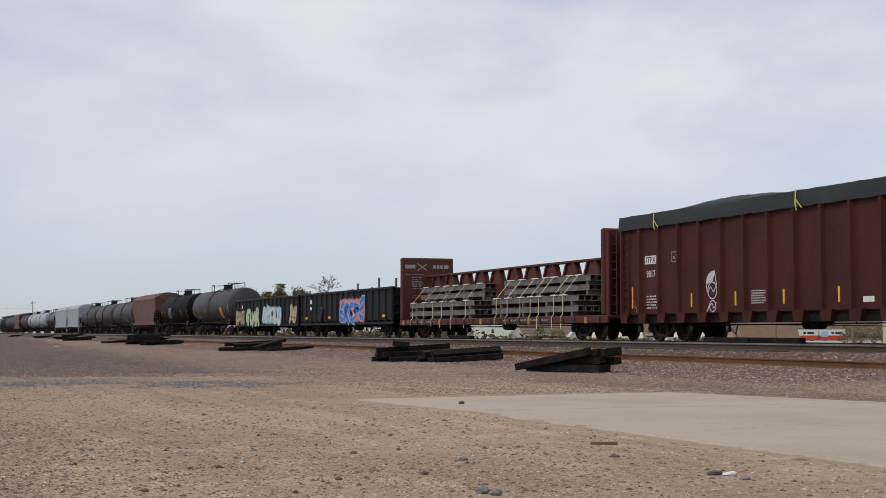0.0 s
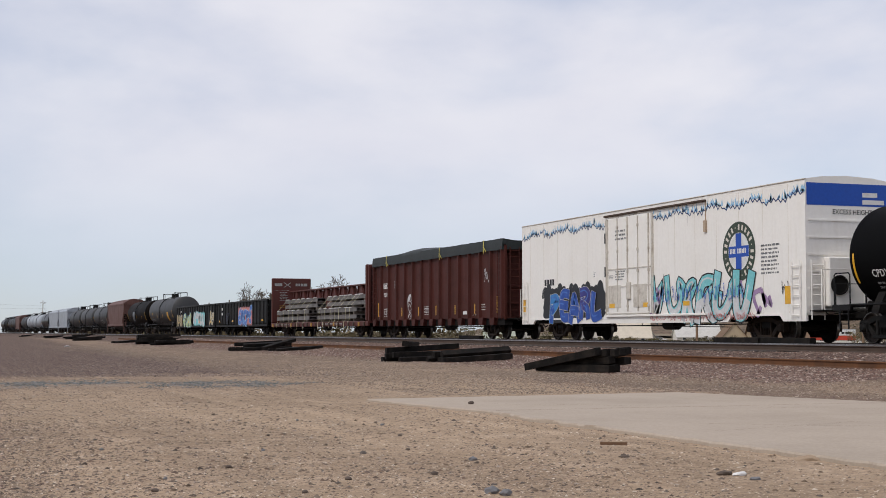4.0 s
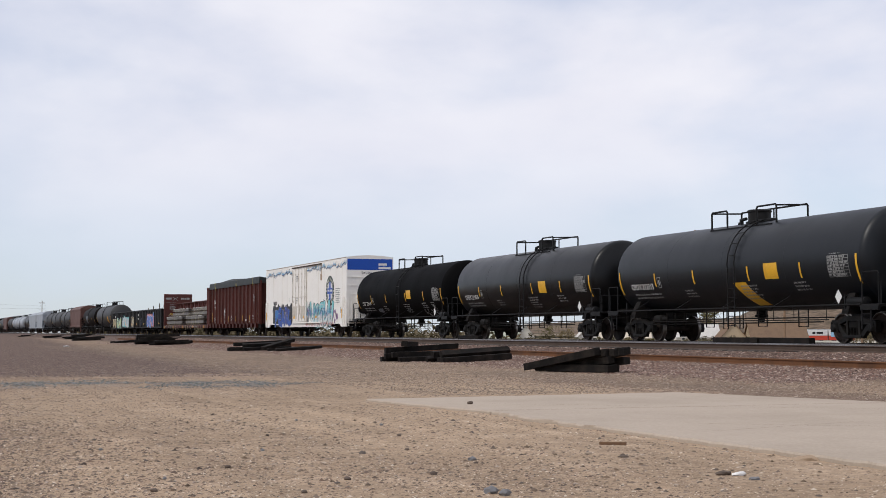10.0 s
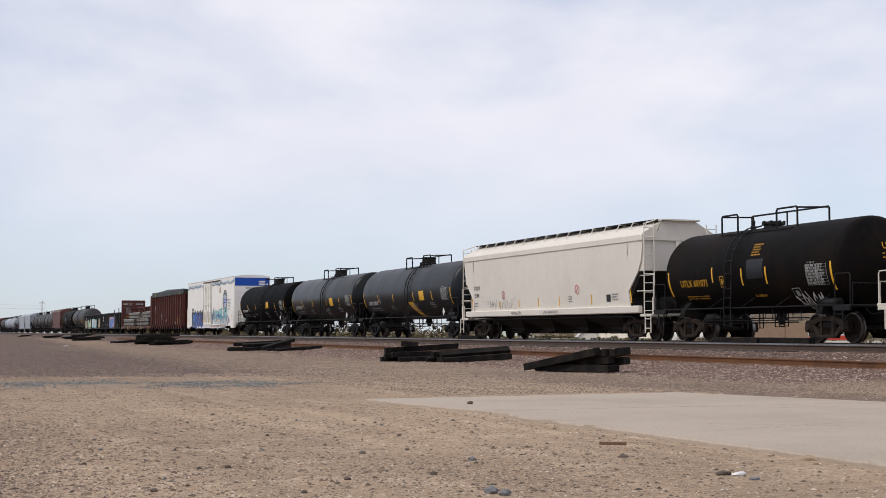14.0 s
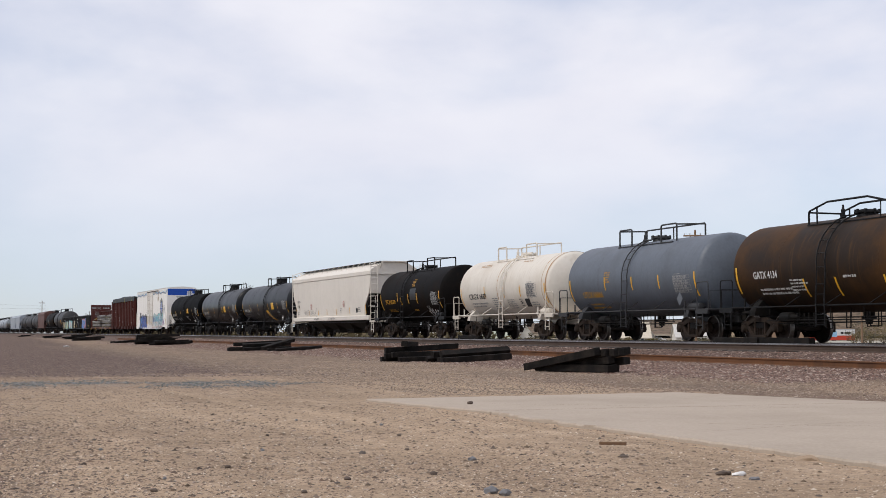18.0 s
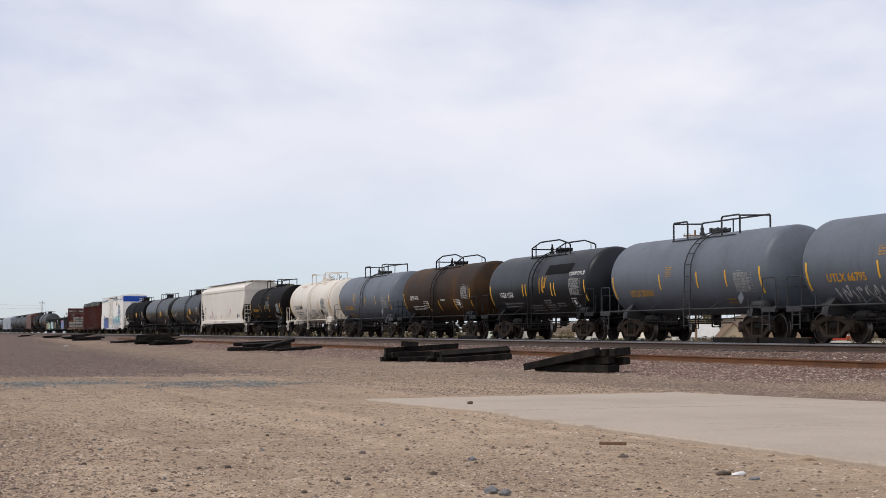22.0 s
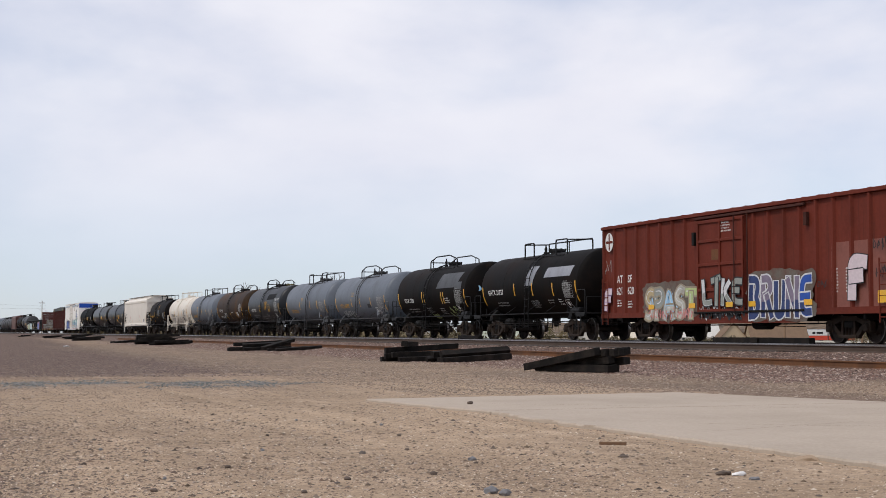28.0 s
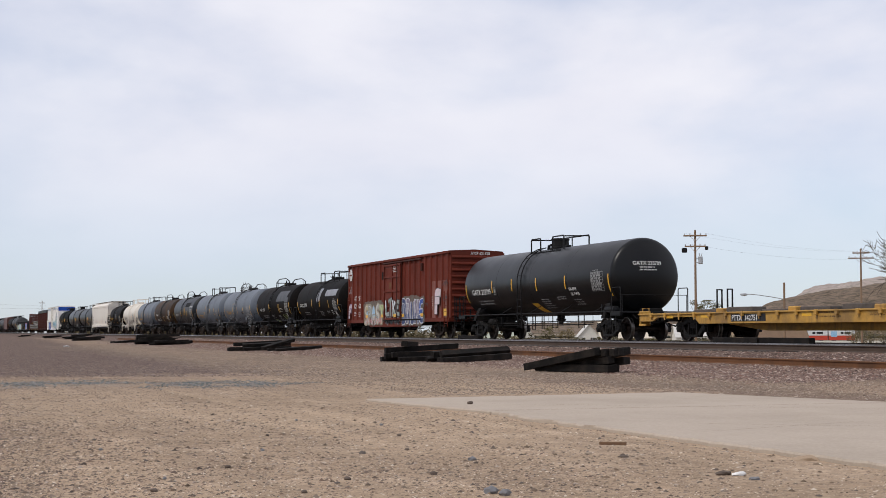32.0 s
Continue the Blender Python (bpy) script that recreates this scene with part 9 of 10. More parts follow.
WIRE = surface("dull_wire", (0.16, 0.16, 0.17), 0.6, 0.2, (0.1, 0.1, 0.1), 0.4, 2.0, 20, 0, 0.0, 0.3)


def base(x, y):
    return ground_height(x, y)


def utility_pole(x, y, h, label, arms, transformer=False, turn=0.0, r=0.16):
    h += DROP
    arms = [(z + DROP, half) for z, half in arms]
    root = empty("utility_pole", pose(x, y, base(x, y) - 0.05, 0, 0, turn), label, "utility pole", "utility poles behind the railway")
    part("pole", Shape().lathe([(0, r), (h * 0.6, r * 0.85), (h, r * 0.7), (h + 0.02, 0.02)], "z", (0, 0, 0), 12), WOODS, root)
    for z, half in arms:
        part("crossarm", Shape().box(-half, half, -0.20, -0.09, z - 0.07, z + 0.07, 0.01).tube([(-half * 0.5, -0.14, z), (0, -0.14, z - 0.55)], 0.02, 5).tube([(half * 0.5, -0.14, z), (0, -0.14, z - 0.55)], 0.02, 5), WOODS, root)
        for k in (-0.92, -0.45, 0.45, 0.92):
            part("insulator", Shape().lathe([(z + 0.07, 0.03), (z + 0.12, 0.05), (z + 0.20, 0.05), (z + 0.24, 0.025)], "z", (k * half, -0.145, 0), 8), GALV, root)
    if transformer:
        z = h * 0.70 + 0.35
        part("transformer_bracket", Shape().box(0.05, 0.4, -0.16, -0.04, z + 0.3, z + 0.38, 0).box(0.05, 0.4, -0.16, -0.04, z + 0.7, z + 0.78, 0), GALV, root)
        part("transformer", Shape().lathe([(z + 0.2, 0.18), (z + 0.24, 0.21), (z + 0.86, 0.21), (z + 0.9, 0.18), (z + 0.92, 0.02)], "z", (0.48, -0.1, 0), 16).tube([(0.40, -0.1, z + 0.9), (0.36, -0.1, z + 1.2)], 0.035, 6).tube([(0.56, -0.1, z + 0.9), (0.62, -0.1, z + 1.2)], 0.035, 6), GALV, root, "grey can transformer")
        part("fuse_cutout", Shape().box(-1.25, -0.75, -0.16, -0.05, (h * 0.845) - 0.2, (h * 0.845) + 0.25, 0.04).box(0.9, 1.2, -0.16, -0.05, (h * 0.845) + 0.05, (h * 0.845) + 0.4, 0.04), MAT["pipe"], root)
    return root


utility_pole(-116.4, 68.6, 10.6, "tall brown timber utility pole with a grey transformer", [(10.05, 1.08), (9.05, 0.98)], True, 62, 0.125)
utility_pole(-137.7, 103.1, 10.7, "brown timber utility pole with two crossarms", [(10.2, 0.95), (9.6, 1.45)], False, 62, 0.13)
utility_pole(-455.5, 37.7, 9.6, "distant timber utility pole on the plain", [(8.9, 0.9)], False, 90, 0.14)
utility_pole(-625.0, 62.0, 9.4, "distant timber utility pole on the plain", [(8.7, 0.9)], False, 90, 0.14)


def wires():
    def sag(a, b, drop, r, parent):
        a, b = Vector(a), Vector(b)
        pts = [a.lerp(b, i / 12) - Vector((0, 0, drop * 4 * (i / 12) * (1 - i / 12))) for i in range(13)]
        part("wire", Shape().tube(pts, r, 4), WIRE, parent)
    root = empty("overhead_wires", pose(-128, 86, 9), "thin sagging power lines between timber poles", "power line")
    for o in ((-0.9, 10.25), (0.9, 10.25), (-0.85, 9.3)):
        d = Vector((math.cos(radians(62)), math.sin(radians(62)), 0)) * o[0]
        a = Vector((-116.4 + 128, 68.6 - 86, o[1] - 9)) + d
        b = Vector((-137.7 + 128, 103.1 - 86, o[1] - 8.9)) + d
        sag(a, b, 0.45, 0.004, root)
    far = empty("distant_wires", pose(-455.5, 37.7, 8), "thin distant power lines", "power line")
    for z in (1.2, 0.2):
        sag((0, -1.2, z), (-170, 23, z - 0.2), 1.5, 0.014, far)
        sag((0, 1.2, z), (180, -60, z + 1.5), 1.5, 0.014, far)


wires()


def street_lamp():
    x, y = -128.0, 86.1
    root = empty("street_lamp", pose(x, y, base(x, y) + DROP, 0, 0, 69.5), "timber pole with a long curved lamp arm", "street lamp")
    part("pole", Shape().lathe([(-DROP, 0.13), (6.2, 0.11), (6.22, 0.02)], "z", (0, 0, 0), 10), WOODS, root)
    part("arm", Shape().tube([(-0.05, 0, 4.45), (-1.5, 0, 4.72), (-3.2, 0, 4.95), (-3.9, 0, 4.98)], 0.04, 6), GALV, root)
    part("lamp_head", Shape().lathe([(-0.45, 0.03), (-0.4, 0.09), (0.0, 0.16), (0.28, 0.10), (0.3, 0.02)], "x", (-4.2, 0, 4.94), 10), GALV, root)


street_lamp()


def roof_house(name, x, y, w, d, hw, hr, turn, wall, roof, label, windows=2, overhang=0.4, ridge="x", door=True):
    """A plain gabled house: walls, two roof slopes, windows and a door."""
    if hw < 3:
        hr += DROP
    else:
        hw += DROP
    root = empty(name, pose(x, y, base(x, y), 0, 0, turn), label, "house", "houses behind the railway")
    wl = Shape()
    if ridge == "x":
        wl.prism([(-d / 2, 0), (d / 2, 0), (d / 2, hw), (0, hw + hr), (-d / 2, hw)], -w / 2, w / 2, 0, "x")
    else:
        wl.prism([(-w / 2, 0), (w / 2, 0), (w / 2, hw), (0, hw + hr), (-w / 2, hw)], -d / 2, d / 2, 0, "y")
    part("wall", wl, wall, root, smooth=0)
    o, t = overhang, 0.12
    for sg in (-1, 1):
        sp = d / 2 if ridge == "x" else w / 2
        k = hr / sp
        pts = [(0, hw + hr + t), (sg * (sp + o), hw - o * k + t), (sg * (sp + o), hw - o * k), (0, hw + hr)]
        part("roof_slope", Shape().prism(pts, -(w if ridge == "x" else d) / 2 - o, (w if ridge == "x" else d) / 2 + o, 0, "x" if ridge == "x" else "y"), roof, root, smooth=0)
    for i in range(windows):
        u = -w / 2 + w * (i + 0.5) / windows
        win = part("window", Shape().box(u - 0.5, u + 0.5, -d / 2 - 0.06, -d / 2 + 0.02, hw * 0.38, hw * 0.80, 0.02), MAT["white_mark"], root)
        part("pane", Shape().box(u - 0.42, u + 0.42, -d / 2 - 0.075, -d / 2 - 0.05, hw * 0.42, hw * 0.76, 0), GLASS, win)
    if door:
        part("door", Shape().box(w * 0.08, w * 0.08 + 0.9, -d / 2 - 0.05, -d / 2 + 0.02, 0, min(2.0, hw * 0.8), 0.01), MAT["rail_side"], root)
    return root


GLASS = surface("dark_window_glass", (0.03, 0.035, 0.04), 0.12, 0, (0.05, 0.05, 0.05), 0.2, 1, 10, 0, 0, 0.6)
STUCCO = surface("tan_stucco", (0.47, 0.37, 0.25), 0.9, 0, (0.38, 0.30, 0.21), 0.4, 0.8, 12, 0.2, 0.1, 0.2)
CREAM_W = surface("cream_stucco", (0.62, 0.52, 0.38), 0.9, 0, (0.5, 0.42, 0.31), 0.4, 0.8, 12, 0.2, 0.1, 0.2)
PALE_W = surface("pale_painted_wall", (0.66, 0.63, 0.56), 0.9, 0, (0.5, 0.47, 0.42), 0.4, 0.8, 12, 0.2, 0.1, 0.2)
SHINGLE = surface("brown_shingle_roof", (0.19, 0.125, 0.08), 0.9, 0, (0.13, 0.09, 0.065), 0.5, 0.6, 4, 0, 0.4, 0.2)
PALE_R = surface("pale_grey_roof", (0.58, 0.56, 0.52), 0.8, 0, (0.45, 0.43, 0.4), 0.5, 0.6, 4, 0, 0.2, 0.2)
CREAM_R = surface("cream_sheet_roof", (0.62, 0.55, 0.44), 0.8, 0, (0.5, 0.44, 0.35), 0.5, 0.6, 4, 0, 0.2, 0.2)
GREEN_R = surface("pale_green_roof", (0.42, 0.45, 0.36), 0.8, 0, (0.32, 0.34, 0.28), 0.5, 0.6, 4, 0, 0.2, 0.2)
FACE = 69.55
roof_house("house", -348.0, 146.0, 9.0, 6.5, 1.35, 1.35, FACE, PALE_W, GREEN_R, "low house with a pale green hipped roof", 2)
roof_house("house", -350.5, 154.0, 4.6, 7.0, 1.6, 1.2, FACE, PALE_W, PALE_R, "small pale gabled house", 1, ridge="y")
roof_house("house", -342.0, 168.5, 5.4, 8.0, 1.7, 1.2, FACE, PALE_W, PALE_R, "white gabled bungalow with a grey roof", 2, ridge="y")
roof_house("house", -339.5, 178.0, 13.0, 8.5, 1.5, 2.0, FACE, PALE_W, CREAM_R, "bungalow with a broad cream roof", 3)
roof_house("house", -343.0, 186.0, 5.0, 7.0, 1.5, 1.2, FACE, PALE_W, PALE_R, "white gabled house with a dark window", 1, ridge="y")
roof_house("house", -349.0, 205.5, 12.0, 8.0, 1.6, 1.4, FACE, PALE_W, PALE_R, "long white house with a pale grey roof", 3)
roof_house("house", -337.9, 209.9, 6.6, 8.5, 1.65, 1.75, FACE, STUCCO, SHINGLE, "tan gable-fronted house under a brown roof", 2, ridge="y")
roof_house("house", -331.0, 219.8, 15.0, 9.0, 1.35, 2.10, FACE, STUCCO, SHINGLE, "long tan building with a brown shingle roof", 4)
roof_house("house", -105.0, 87.6, 7.0, 8.0, 3.9, 1.1, FACE, CREAM_W, SHINGLE, "cream two-storey house beside a bare tree", 2)


def pale_strip_run():
    # added white run: stands in for the pale line of parked cars, no wall known
    root = empty("roadside_wall", pose(-330, 196, base(-330, 196), 0, 0, FACE), "low white roadside wall in front of the houses", "wall")
    part("wall_run", Shape().box(-60, 55, -0.12, 0.12, -0.2, 0.5, 0.02), PALE_W, root)


pale_strip_run()


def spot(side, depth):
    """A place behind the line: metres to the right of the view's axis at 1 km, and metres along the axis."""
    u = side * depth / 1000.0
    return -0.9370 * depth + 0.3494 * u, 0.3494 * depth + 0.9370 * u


ORANGE = surface("orange_red_band", (0.55, 0.06, 0.03), 0.5, 0, (0.4, 0.06, 0.04), 0.3, 1, 10, 0, 0, 0.4)


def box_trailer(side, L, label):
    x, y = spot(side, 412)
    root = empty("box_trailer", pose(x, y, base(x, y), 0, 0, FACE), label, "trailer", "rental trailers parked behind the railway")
    part("upper_body", Shape().box(-L / 2, L / 2, -1.1, 1.1, 1.75, 3.58, 0.08), MAT["white_mark"], root, "white upper box body")
    part("lower_band", Shape().box(-L / 2, L / 2, -1.1, 1.1, 0.45, 1.75, 0.03), ORANGE, root, "orange-red lower band")
    part("side_lettering_bars", Shape().box(-L * 0.05, L * 0.06, -1.115, -1.09, 2.25, 2.85, 0).box(L * 0.10, L * 0.34, -1.115, -1.09, 2.25, 2.85, 0), MAT["black_mark"], root, "dark bars of side lettering")
    part("side_picture", Shape().box(-L / 2 + 0.5, -L / 2 + 2.3, -1.112, -1.09, 1.4, 3.0, 0), MAT["g_sky"], root, "blue side picture")
    part("roof_edge", Shape().box(-L / 2, L / 2, -1.12, 1.12, 3.5, 3.61, 0.01), GALV, root)
    for sx in (-0.28, 0.3):
        for sy in (-1, 1):
            part("wheel", Shape().lathe([(-0.09, 0.12), (-0.09, 0.30), (0.09, 0.30), (0.09, 0.12)], "y", (sx * L, sy * 0.95, 0.30), 16), MAT["mat_black"], root)
    return root


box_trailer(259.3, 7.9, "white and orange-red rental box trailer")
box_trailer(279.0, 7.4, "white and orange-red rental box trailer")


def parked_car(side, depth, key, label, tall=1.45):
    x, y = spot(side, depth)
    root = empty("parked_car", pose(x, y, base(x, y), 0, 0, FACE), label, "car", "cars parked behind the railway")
    part("body", Shape().prism([(-2.2, 0.35), (2.2, 0.35), (2.25, 0.75), (1.3, 0.92), (-2.0, 0.95), (-2.25, 0.7)], -0.85, 0.85), MAT[key], root)
    part("cabin", Shape().prism([(-1.75, 0.94), (1.15, 0.93), (0.55, tall), (-1.2, tall)], -0.74, 0.74), MAT[key], root)
    part("window_band", Shape().prism([(-1.5, 0.98), (0.95, 0.98), (0.5, tall - 0.08), (-1.15, tall - 0.08)], -0.755, 0.755), GLASS, root, "dark side windows")
    for sx in (-1.35, 1.4):
        for sy in (-0.78, 0.78):
            part("wheel", Shape().lathe([(-0.1, 0.16), (-0.1, 0.32), (0.1, 0.32), (0.1, 0.16)], "y", (sx, sy, 0.32), 14), MAT["mat_black"], root)


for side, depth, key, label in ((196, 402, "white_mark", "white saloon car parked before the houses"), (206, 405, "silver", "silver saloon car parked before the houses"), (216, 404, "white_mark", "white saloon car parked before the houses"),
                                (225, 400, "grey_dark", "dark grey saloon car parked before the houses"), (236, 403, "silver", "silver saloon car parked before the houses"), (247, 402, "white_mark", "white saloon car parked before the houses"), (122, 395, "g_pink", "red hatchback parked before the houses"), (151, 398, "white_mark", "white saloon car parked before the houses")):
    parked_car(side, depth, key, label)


# ---- trees and scrub ----
def bare_tree(x, y, h, seed, label, spread=0.55, mat=None, depth=5, r0=None, twigs=3, thin=0.05):
    rng = random.Random(seed)
    h += DROP
    root = empty("bare_tree", pose(x, y, base(x, y) - 0.1), label, "tree", "trees behind the railway")
    trunk, limbs = Shape(), Shape()
    r0 = r0 or h * 0.02

    def grow(p, d, L, r, level, sh):
        n = 4
        pts, rs = [p], [r]
        q = p.copy()
        for i in range(n):
            d = (d + Vector((rng.uniform(-1, 1), rng.uniform(-1, 1), rng.uniform(-0.5, 0.8))) * 0.16).normalized()
            q = q + d * (L / n)
            pts.append(q.copy())
            rs.append(max(thin, r * (1 - 0.45 * (i + 1) / n)))
        sh.tube(pts, rs, 6 if level < 2 else 4, 0, False)
        if level >= depth:
            return
        for k in range(twigs if level else twigs + 1):
            t = rng.uniform(0.35, 1.0)
            i = min(n, int(t * n) + (1 if k else 0))
            dd = (d + Vector((rng.uniform(-1, 1), rng.uniform(-1, 1), rng.uniform(-0.35, 0.7))) * spread * 1.5).normalized()
            grow(pts[i], dd, L * rng.uniform(0.55, 0.78), rs[i] * rng.uniform(0.5, 0.72), level + 1, limbs)

    grow(Vector((0, 0, 0)), Vector((0, 0, 1)), h * 0.34, r0, 0, trunk)
    part("trunk", trunk, mat or BARK, root)
    part("crown", limbs, mat or BARK, root, "fine bare branches")
    return root


LEAF = {}


def leaf_mat(name, a, b):
    m = stone_material(name, [a, b, tuple((p + q) / 2 for p, q in zip(a, b))], 0.7)
    return m


LEAF["olive"] = leaf_mat("olive_leaves", (0.115, 0.105, 0.042), (0.19, 0.16, 0.07))
LEAF["dry"] = leaf_mat("yellow_dry_leaves", (0.30, 0.235, 0.115), (0.19, 0.15, 0.075))
LEAF["scrub"] = leaf_mat("grey_green_scrub", (0.10, 0.095, 0.055), (0.17, 0.145, 0.085))


def leafy(name, x, y, h, w, seed, mat, label, trunk_h=None, n=1500, leaf=0.16, category="tree"):
    rng = np.random.RandomState(seed)
    h += DROP
    root = empty(name, pose(x, y, base(x, y) - 0.05), label, category, "trees behind the railway" if category == "tree" else "scrub behind the railway")
    th = h * 0.35 if trunk_h is None else trunk_h
    tr = Shape().tube([(0, 0, 0), (0.05 * h * 0.2, 0, th * 0.6), (0, 0.03, h * 0.75)], [h * 0.028 + 0.03, h * 0.022 + 0.02, 0.02], 7)
    for k in range(6):
        a = k * 1.05 + seed
        tr.tube([(0, 0, th * 0.7 + 0.05 * k), (math.cos(a) * w * 0.22, math.sin(a) * w * 0.22, th + h * 0.2), (math.cos(a) * w * 0.4, math.sin(a) * w * 0.4, th + h * (0.25 + 0.06 * k))], [h * 0.014 + 0.01, h * 0.01, 0.012], 5)
    part("trunk", tr, BARK, root)
    cl = rng.randn(22, 3) * np.array([w * 0.26, w * 0.26, (h - th) * 0.24]) + np.array([0, 0, th + (h - th) * 0.52])
    pick = rng.randint(0, len(cl), n)
    c = cl[pick] + rng.randn(n, 3) * np.array([w, w, h - th]) * 0.075
    c[:, 2] = np.clip(c[:, 2], 0.1, h)
    u = rng.randn(n, 3); u /= np.linalg.norm(u, axis=1)[:, None]
    v = np.cross(u, rng.randn(n, 3)); v /= np.linalg.norm(v, axis=1)[:, None]
    s = leaf * rng.uniform(0.6, 1.4, (n, 1))
    quad = np.stack([c - u * s, c - v * s * 0.45, c + u * s, c + v * s * 0.45], 1)
    me = bpy.data.meshes.new("crown")
    me.from_pydata(quad.reshape(-1, 3).tolist(), [], [(4 * i, 4 * i + 1, 4 * i + 2, 4 * i + 3) for i in range(n)])
    me.materials.append(mat)
    part("crown", me, None, root, "loose crown of small leaves")
    return root


bare_tree(-97.6, 81.5, 17.0, 4, "large bare tree with spreading grey branches", 0.85, depth=5, r0=0.34, twigs=4, thin=0.018)
bare_tree(-411.0, 94.0, 20.5, 7, "bare leafless tree in the distance", 0.8, depth=6, r0=0.28, thin=0.036)
bare_tree(-318.0, 95.0, 16.0, 12, "bare leafless tree with fine twigs", 0.85, depth=6, r0=0.22, thin=0.036)
bare_tree(-316.0, 101.0, 14.8, 15, "bare leafless tree with fine twigs", 0.85, depth=6, r0=0.2, thin=0.036)
bare_tree(-330.0, 96.0, 12.5, 17, "bare leafless tree with fine twigs", 0.8, depth=6, r0=0.18, thin=0.036)
leafy("leafy_tree", -371.0, 91.0, 11.5, 7.0, 21, LEAF["dry"], "yellowing tree in thin leaf", n=5200, leaf=0.27)
leafy("leafy_tree", -369.0, 96.2, 13.5, 7.5, 22, LEAF["olive"], "olive green tree with an open crown", n=5600, leaf=0.28)
leafy("leafy_tree", -372.0, 101.0, 13.0, 5.0, 23, LEAF["olive"], "olive green tree with an open crown", n=3800, leaf=0.27)
leafy("leafy_tree", -375.4, 223.9, 10.5, 9.5, 24, LEAF["olive"], "rounded green tree behind the houses", None, 2600, 0.26)
for i, (x, y, h, w, k) in enumerate([(-352, 118, 3.4, 8, "scrub"), (-350, 123, 3.0, 9, "olive"), (-345, 131, 3.2, 9, "scrub"), (-349, 137, 3.4, 7, "olive"), (-341, 156, 3.0, 5, "olive"), (-338, 161, 2.4, 6, "dry"), (-360, 104, 3.4, 9, "scrub"), (-366, 98, 3.0, 8, "olive"),
                                     (-331, 248, 3.4, 8, "scrub"), (-328, 254, 3.8, 9, "dry"), (-390, 84, 3.0, 10, "scrub"), (-410, 78, 3.0, 10, "scrub"), (-430, 70, 2.6, 10, "scrub"), (-300, 100, 2.6, 6, "dry"), (-310, 108, 2.4, 6, "scrub"), (-325, 112, 3.0, 8, "scrub")]):
    leafy("shrub", x, y, h, w, 40 + i, LEAF[k], {"scrub": "grey-green desert scrub beyond the track", "olive": "green shrub beyond the track", "dry": "dry yellow-brown shrub beyond the track"}[k], 0.3, 900, 0.17, "shrub")


rng_ = random.Random(77)
for i in range(46):
    # a broken belt of low scrub before the houses and along the road
    lat = -4.0 + 112.0 * (i + rng_.uniform(0.1, 0.9)) / 46
    far_ = rng_.uniform(318, 345)
    if 79 < lat < 97:
        continue
    u_ = lat * far_ / 340.0
    x_, y_ = -0.9370 * far_ + 0.3494 * u_, 0.3494 * far_ + 0.9370 * u_
    kind_ = rng_.choice(("scrub", "dry", "dry", "scrub", "olive"))
    tall = rng_.uniform(-0.9, 0.1) if lat < 88 else rng_.uniform(0.9, 3.2)
    leafy("shrub", x_, y_, tall, rng_.uniform(2.0, 4.5), 200 + i, LEAF[kind_], {"scrub": "grey-green desert scrub beyond the track", "olive": "green shrub beyond the track", "dry": "dry yellow-brown shrub beyond the track"}[kind_], 0.2, 420, 0.16, "shrub")


def scrub_belt():
    """Uncountable brush along the far side of the line: clumps of small leaves on short stems."""
    rng = np.random.RandomState(91)
    cs, hs, ws = [], [], []
    x = -96.0
    while x > -620:
        for _ in range(3):
            y = 41 + 0.05 * (-x - 96) + rng.uniform(-4, 8)
            cs.append((x + rng.uniform(-3, 3), y))
            hs.append(DROP + rng.uniform(0.9, 2.2) + (0.8 if x < -250 else 0) - (0.9 if x > -125 else 0))
            ws.append(rng.uniform(1.6, 3.6) * (1 + (-x - 96) / 500))
        x -= 2.6 * (1 + (-x - 96) / 260)
    per = 260
    c = np.repeat(np.array(cs), per, 0)
    h, w = np.repeat(np.array(hs), per), np.repeat(np.array(ws), per)
    n = len(c)
    r = np.sqrt(rng.rand(n)) * w
    a = rng.rand(n) * 6.2832
    zz = h * (1 - (r / w) ** 2 * 0.75) * rng.rand(n) ** 0.55 * rng.uniform(0.75, 1.05, n)
    p = np.stack([c[:, 0] + r * np.cos(a), c[:, 1] + r * np.sin(a), zz - DROP], 1)
    u = rng.randn(n, 3); u /= np.linalg.norm(u, axis=1)[:, None]
    v = np.cross(u, rng.randn(n, 3)); v /= np.linalg.norm(v, axis=1)[:, None]
    s = 0.17 * rng.uniform(0.6, 1.5, (n, 1)) * (w[:, None] / 2.2)
    quad = np.stack([p - u * s, p - v * s * 0.5, p + u * s, p + v * s * 0.5], 1).reshape(-1, 3)
    me = bpy.data.meshes.new("scrub_belt")
    me.vertices.add(4 * n)
    me.vertices.foreach_set("co", quad.astype(np.float32).ravel())
    me.loops.add(4 * n)
    me.loops.foreach_set("vertex_index", np.arange(4 * n, dtype=np.int32))
    me.polygons.add(n)
    me.polygons.foreach_set("loop_start", np.arange(0, 4 * n, 4, dtype=np.int32))
    me.polygons.foreach_set("loop_total", np.full(n, 4, np.int32))
    me.materials.append(stone_material("olive_brown_brush", [(0.075, 0.065, 0.032), (0.19, 0.145, 0.085), (0.10, 0.088, 0.042), (0.24, 0.19, 0.115), (0.12, 0.10, 0.05)], 0.8))
    me.update()
    me.validate()
    tagged(new("scrub_belt", me), "dense olive and tan brush along the far side of the railway", "scrub", kind="stuff")


scrub_belt()


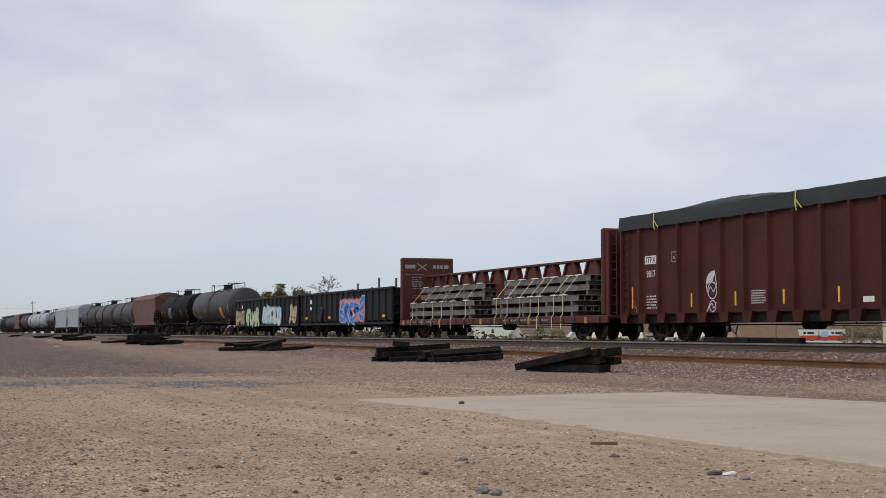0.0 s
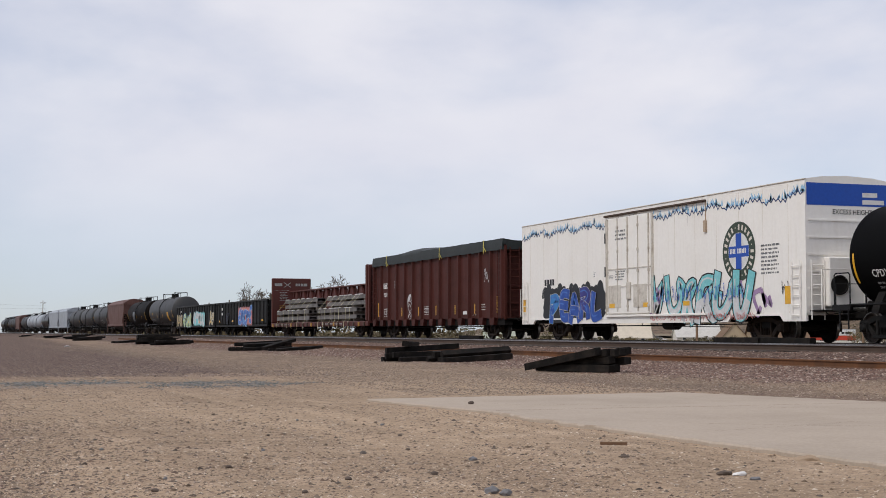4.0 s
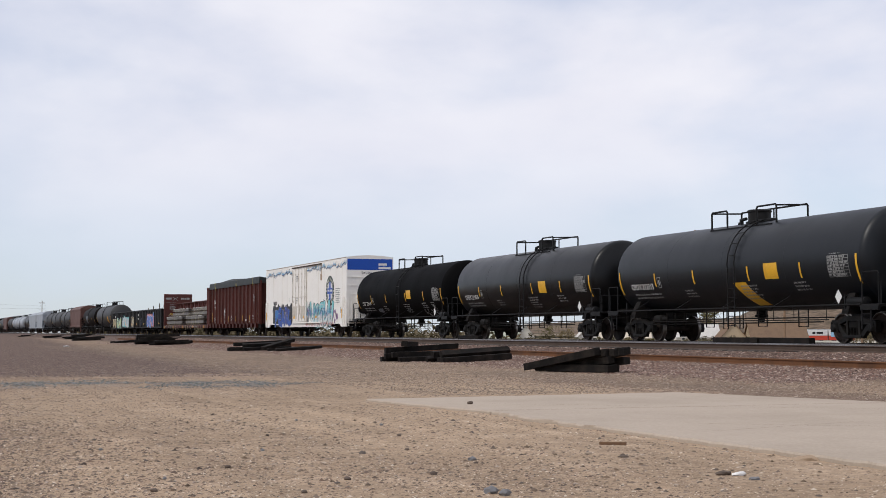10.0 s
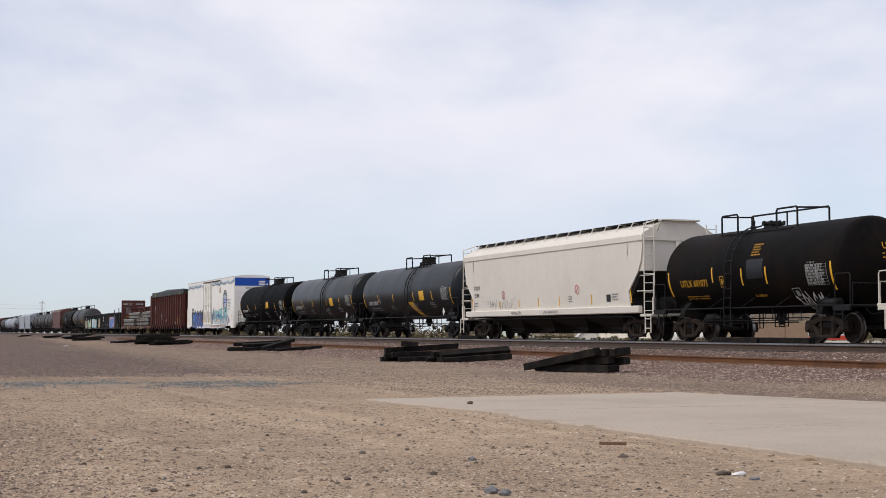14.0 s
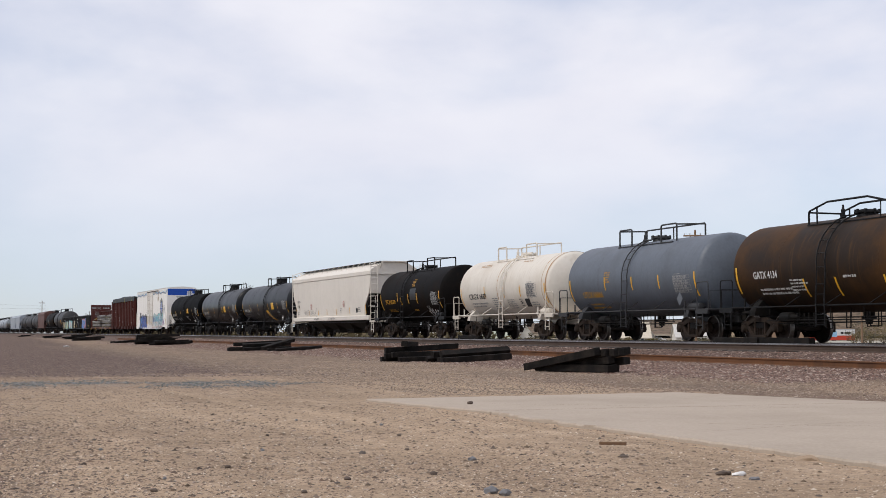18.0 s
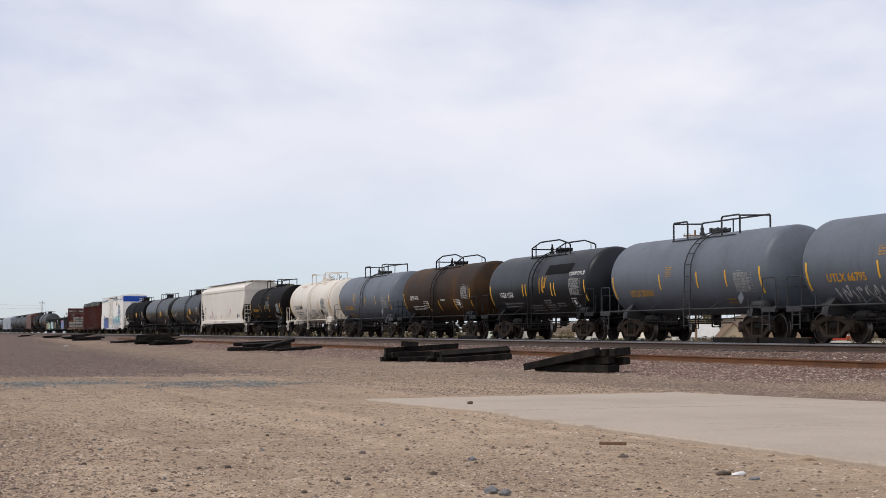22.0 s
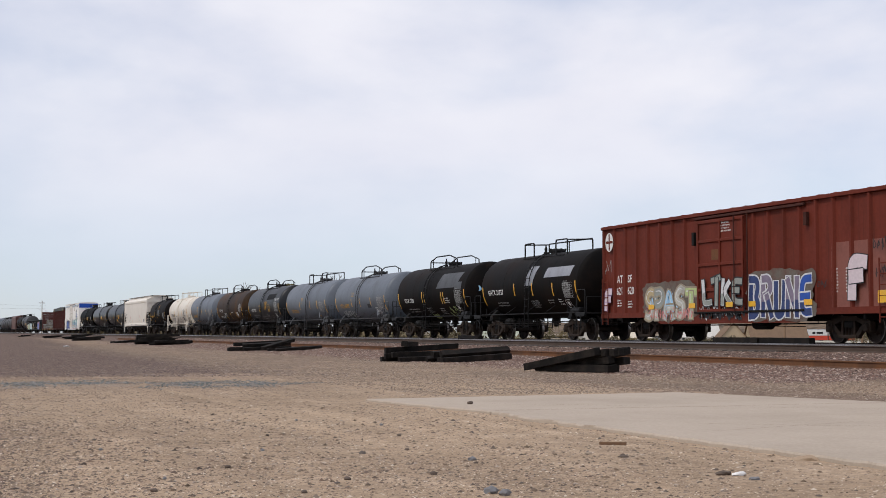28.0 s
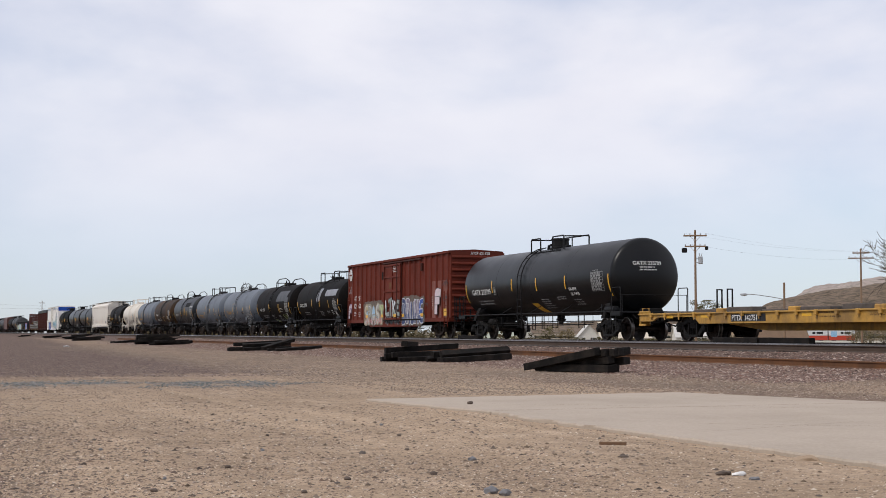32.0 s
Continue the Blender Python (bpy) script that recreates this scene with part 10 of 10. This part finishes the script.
def hill(name, z0, z1, ridge, label, mat, seed):
    """A rocky hill whose skyline rises to the camera's right."""
    yaw = radians(20.45)
    f_, r_ = Vector((-math.cos(yaw), math.sin(yaw), 0)), Vector((math.sin(yaw), math.cos(yaw), 0))
    nu, nd = 300, 30
    us = [p[0] for p in ridge]
    vs = []
    for j in range(nd + 1):
        t = j / nd
        d = z0 + (z1 - z0) * t
        for i in range(nu + 1):
            u = us[0] + (us[-1] - us[0]) * i / nu
            top = float(np.interp(u, us, [p[1] for p in ridge])) * (0.4 * z0 + 0.6 * z1) / z1
            k = math.sin(min(1.0, t / 0.6) * math.pi / 2) ** 0.8
            h = top * k * (1 + 0.10 * noise.noise(Vector((u * 0.02, d * 0.02, seed))) + 0.05 * noise.noise(Vector((u * 0.09, d * 0.09, seed))) * k) + k * (0.9 * noise.noise(Vector((u * 0.22, d * 0.12, seed + 3))) + 0.5 * noise.noise(Vector((u * 0.6, d * 0.3, seed + 7))))
            p = f_ * d + r_ * (u * d / z1)
            vs.append((p.x, p.y, h))
    w = nu + 1
    me = bpy.data.meshes.new(name)
    me.from_pydata(vs, [], [(j * w + i, j * w + i + 1, (j + 1) * w + i + 1, (j + 1) * w + i) for j in range(nd) for i in range(nu)])
    me.materials.append(mat)
    me.polygons.foreach_set("use_smooth", [True] * len(me.polygons))
    return tagged(new(name, me), label, "hill", kind="structure")


HILL = surface("scrubby_hillside", (0.172, 0.125, 0.088), 0.95, 0, (0.048, 0.042, 0.027), 0.95, 0.16, 0.45, 0, 0.6, 0.1, speck=0.45)
HILL_FAR = surface("hazy_far_hillside", (0.36, 0.30, 0.26), 0.95, 0, (0.20, 0.175, 0.15), 0.8, 0.09, 0.35, 0, 0.4, 0.1, speck=0.25)
hill("hill_near", 650, 1000, [(10, 0), (40, 4.5), (70, 7.0), (100, 8.0), (130, 8.5), (165, 9), (190, 9.5), (203, 10.5), (211, 13), (222, 17), (228, 21), (240, 24), (256, 26.6), (285, 29.5), (311, 35.5), (380, 46), (480, 64), (700, 80), (900, 60)], "scrubby brown hillside behind the houses", HILL, 2)
hill("hill_far", 1100, 1500, [(350, 0), (372, 37), (380, 43), (392, 47.6), (414, 50), (438, 53), (462, 57), (520, 62), (800, 90), (1100, 80)], "paler rocky ridge beyond the near hill", HILL_FAR, 5)


# ---- motion: the train rolls steadily away, its wheels turning ----
def motions():
    for car, x0 in CARS:
        walk(car, [(2.0 * i, pose(x0 - travelled(2.0 * i), TRACK_Y, RAIL_Z)) for i in range(17)])
    step = 1 / 15
    rows = []
    for i in range(481):
        t = step * i
        rows.append((t, pose(0, 0, 0, 0, -math.degrees(travelled(t) / WHEEL_R), 0)))
    first = WHEELSETS[0]
    walk(first, rows)
    act, slot = first.animation_data.action, first.animation_data.action_slot
    for w in WHEELSETS[1:]:
        w.rotation_mode = "QUATERNION"
        ad = w.animation_data_create()
        ad.action = act
        ad.action_slot = slot


motions()
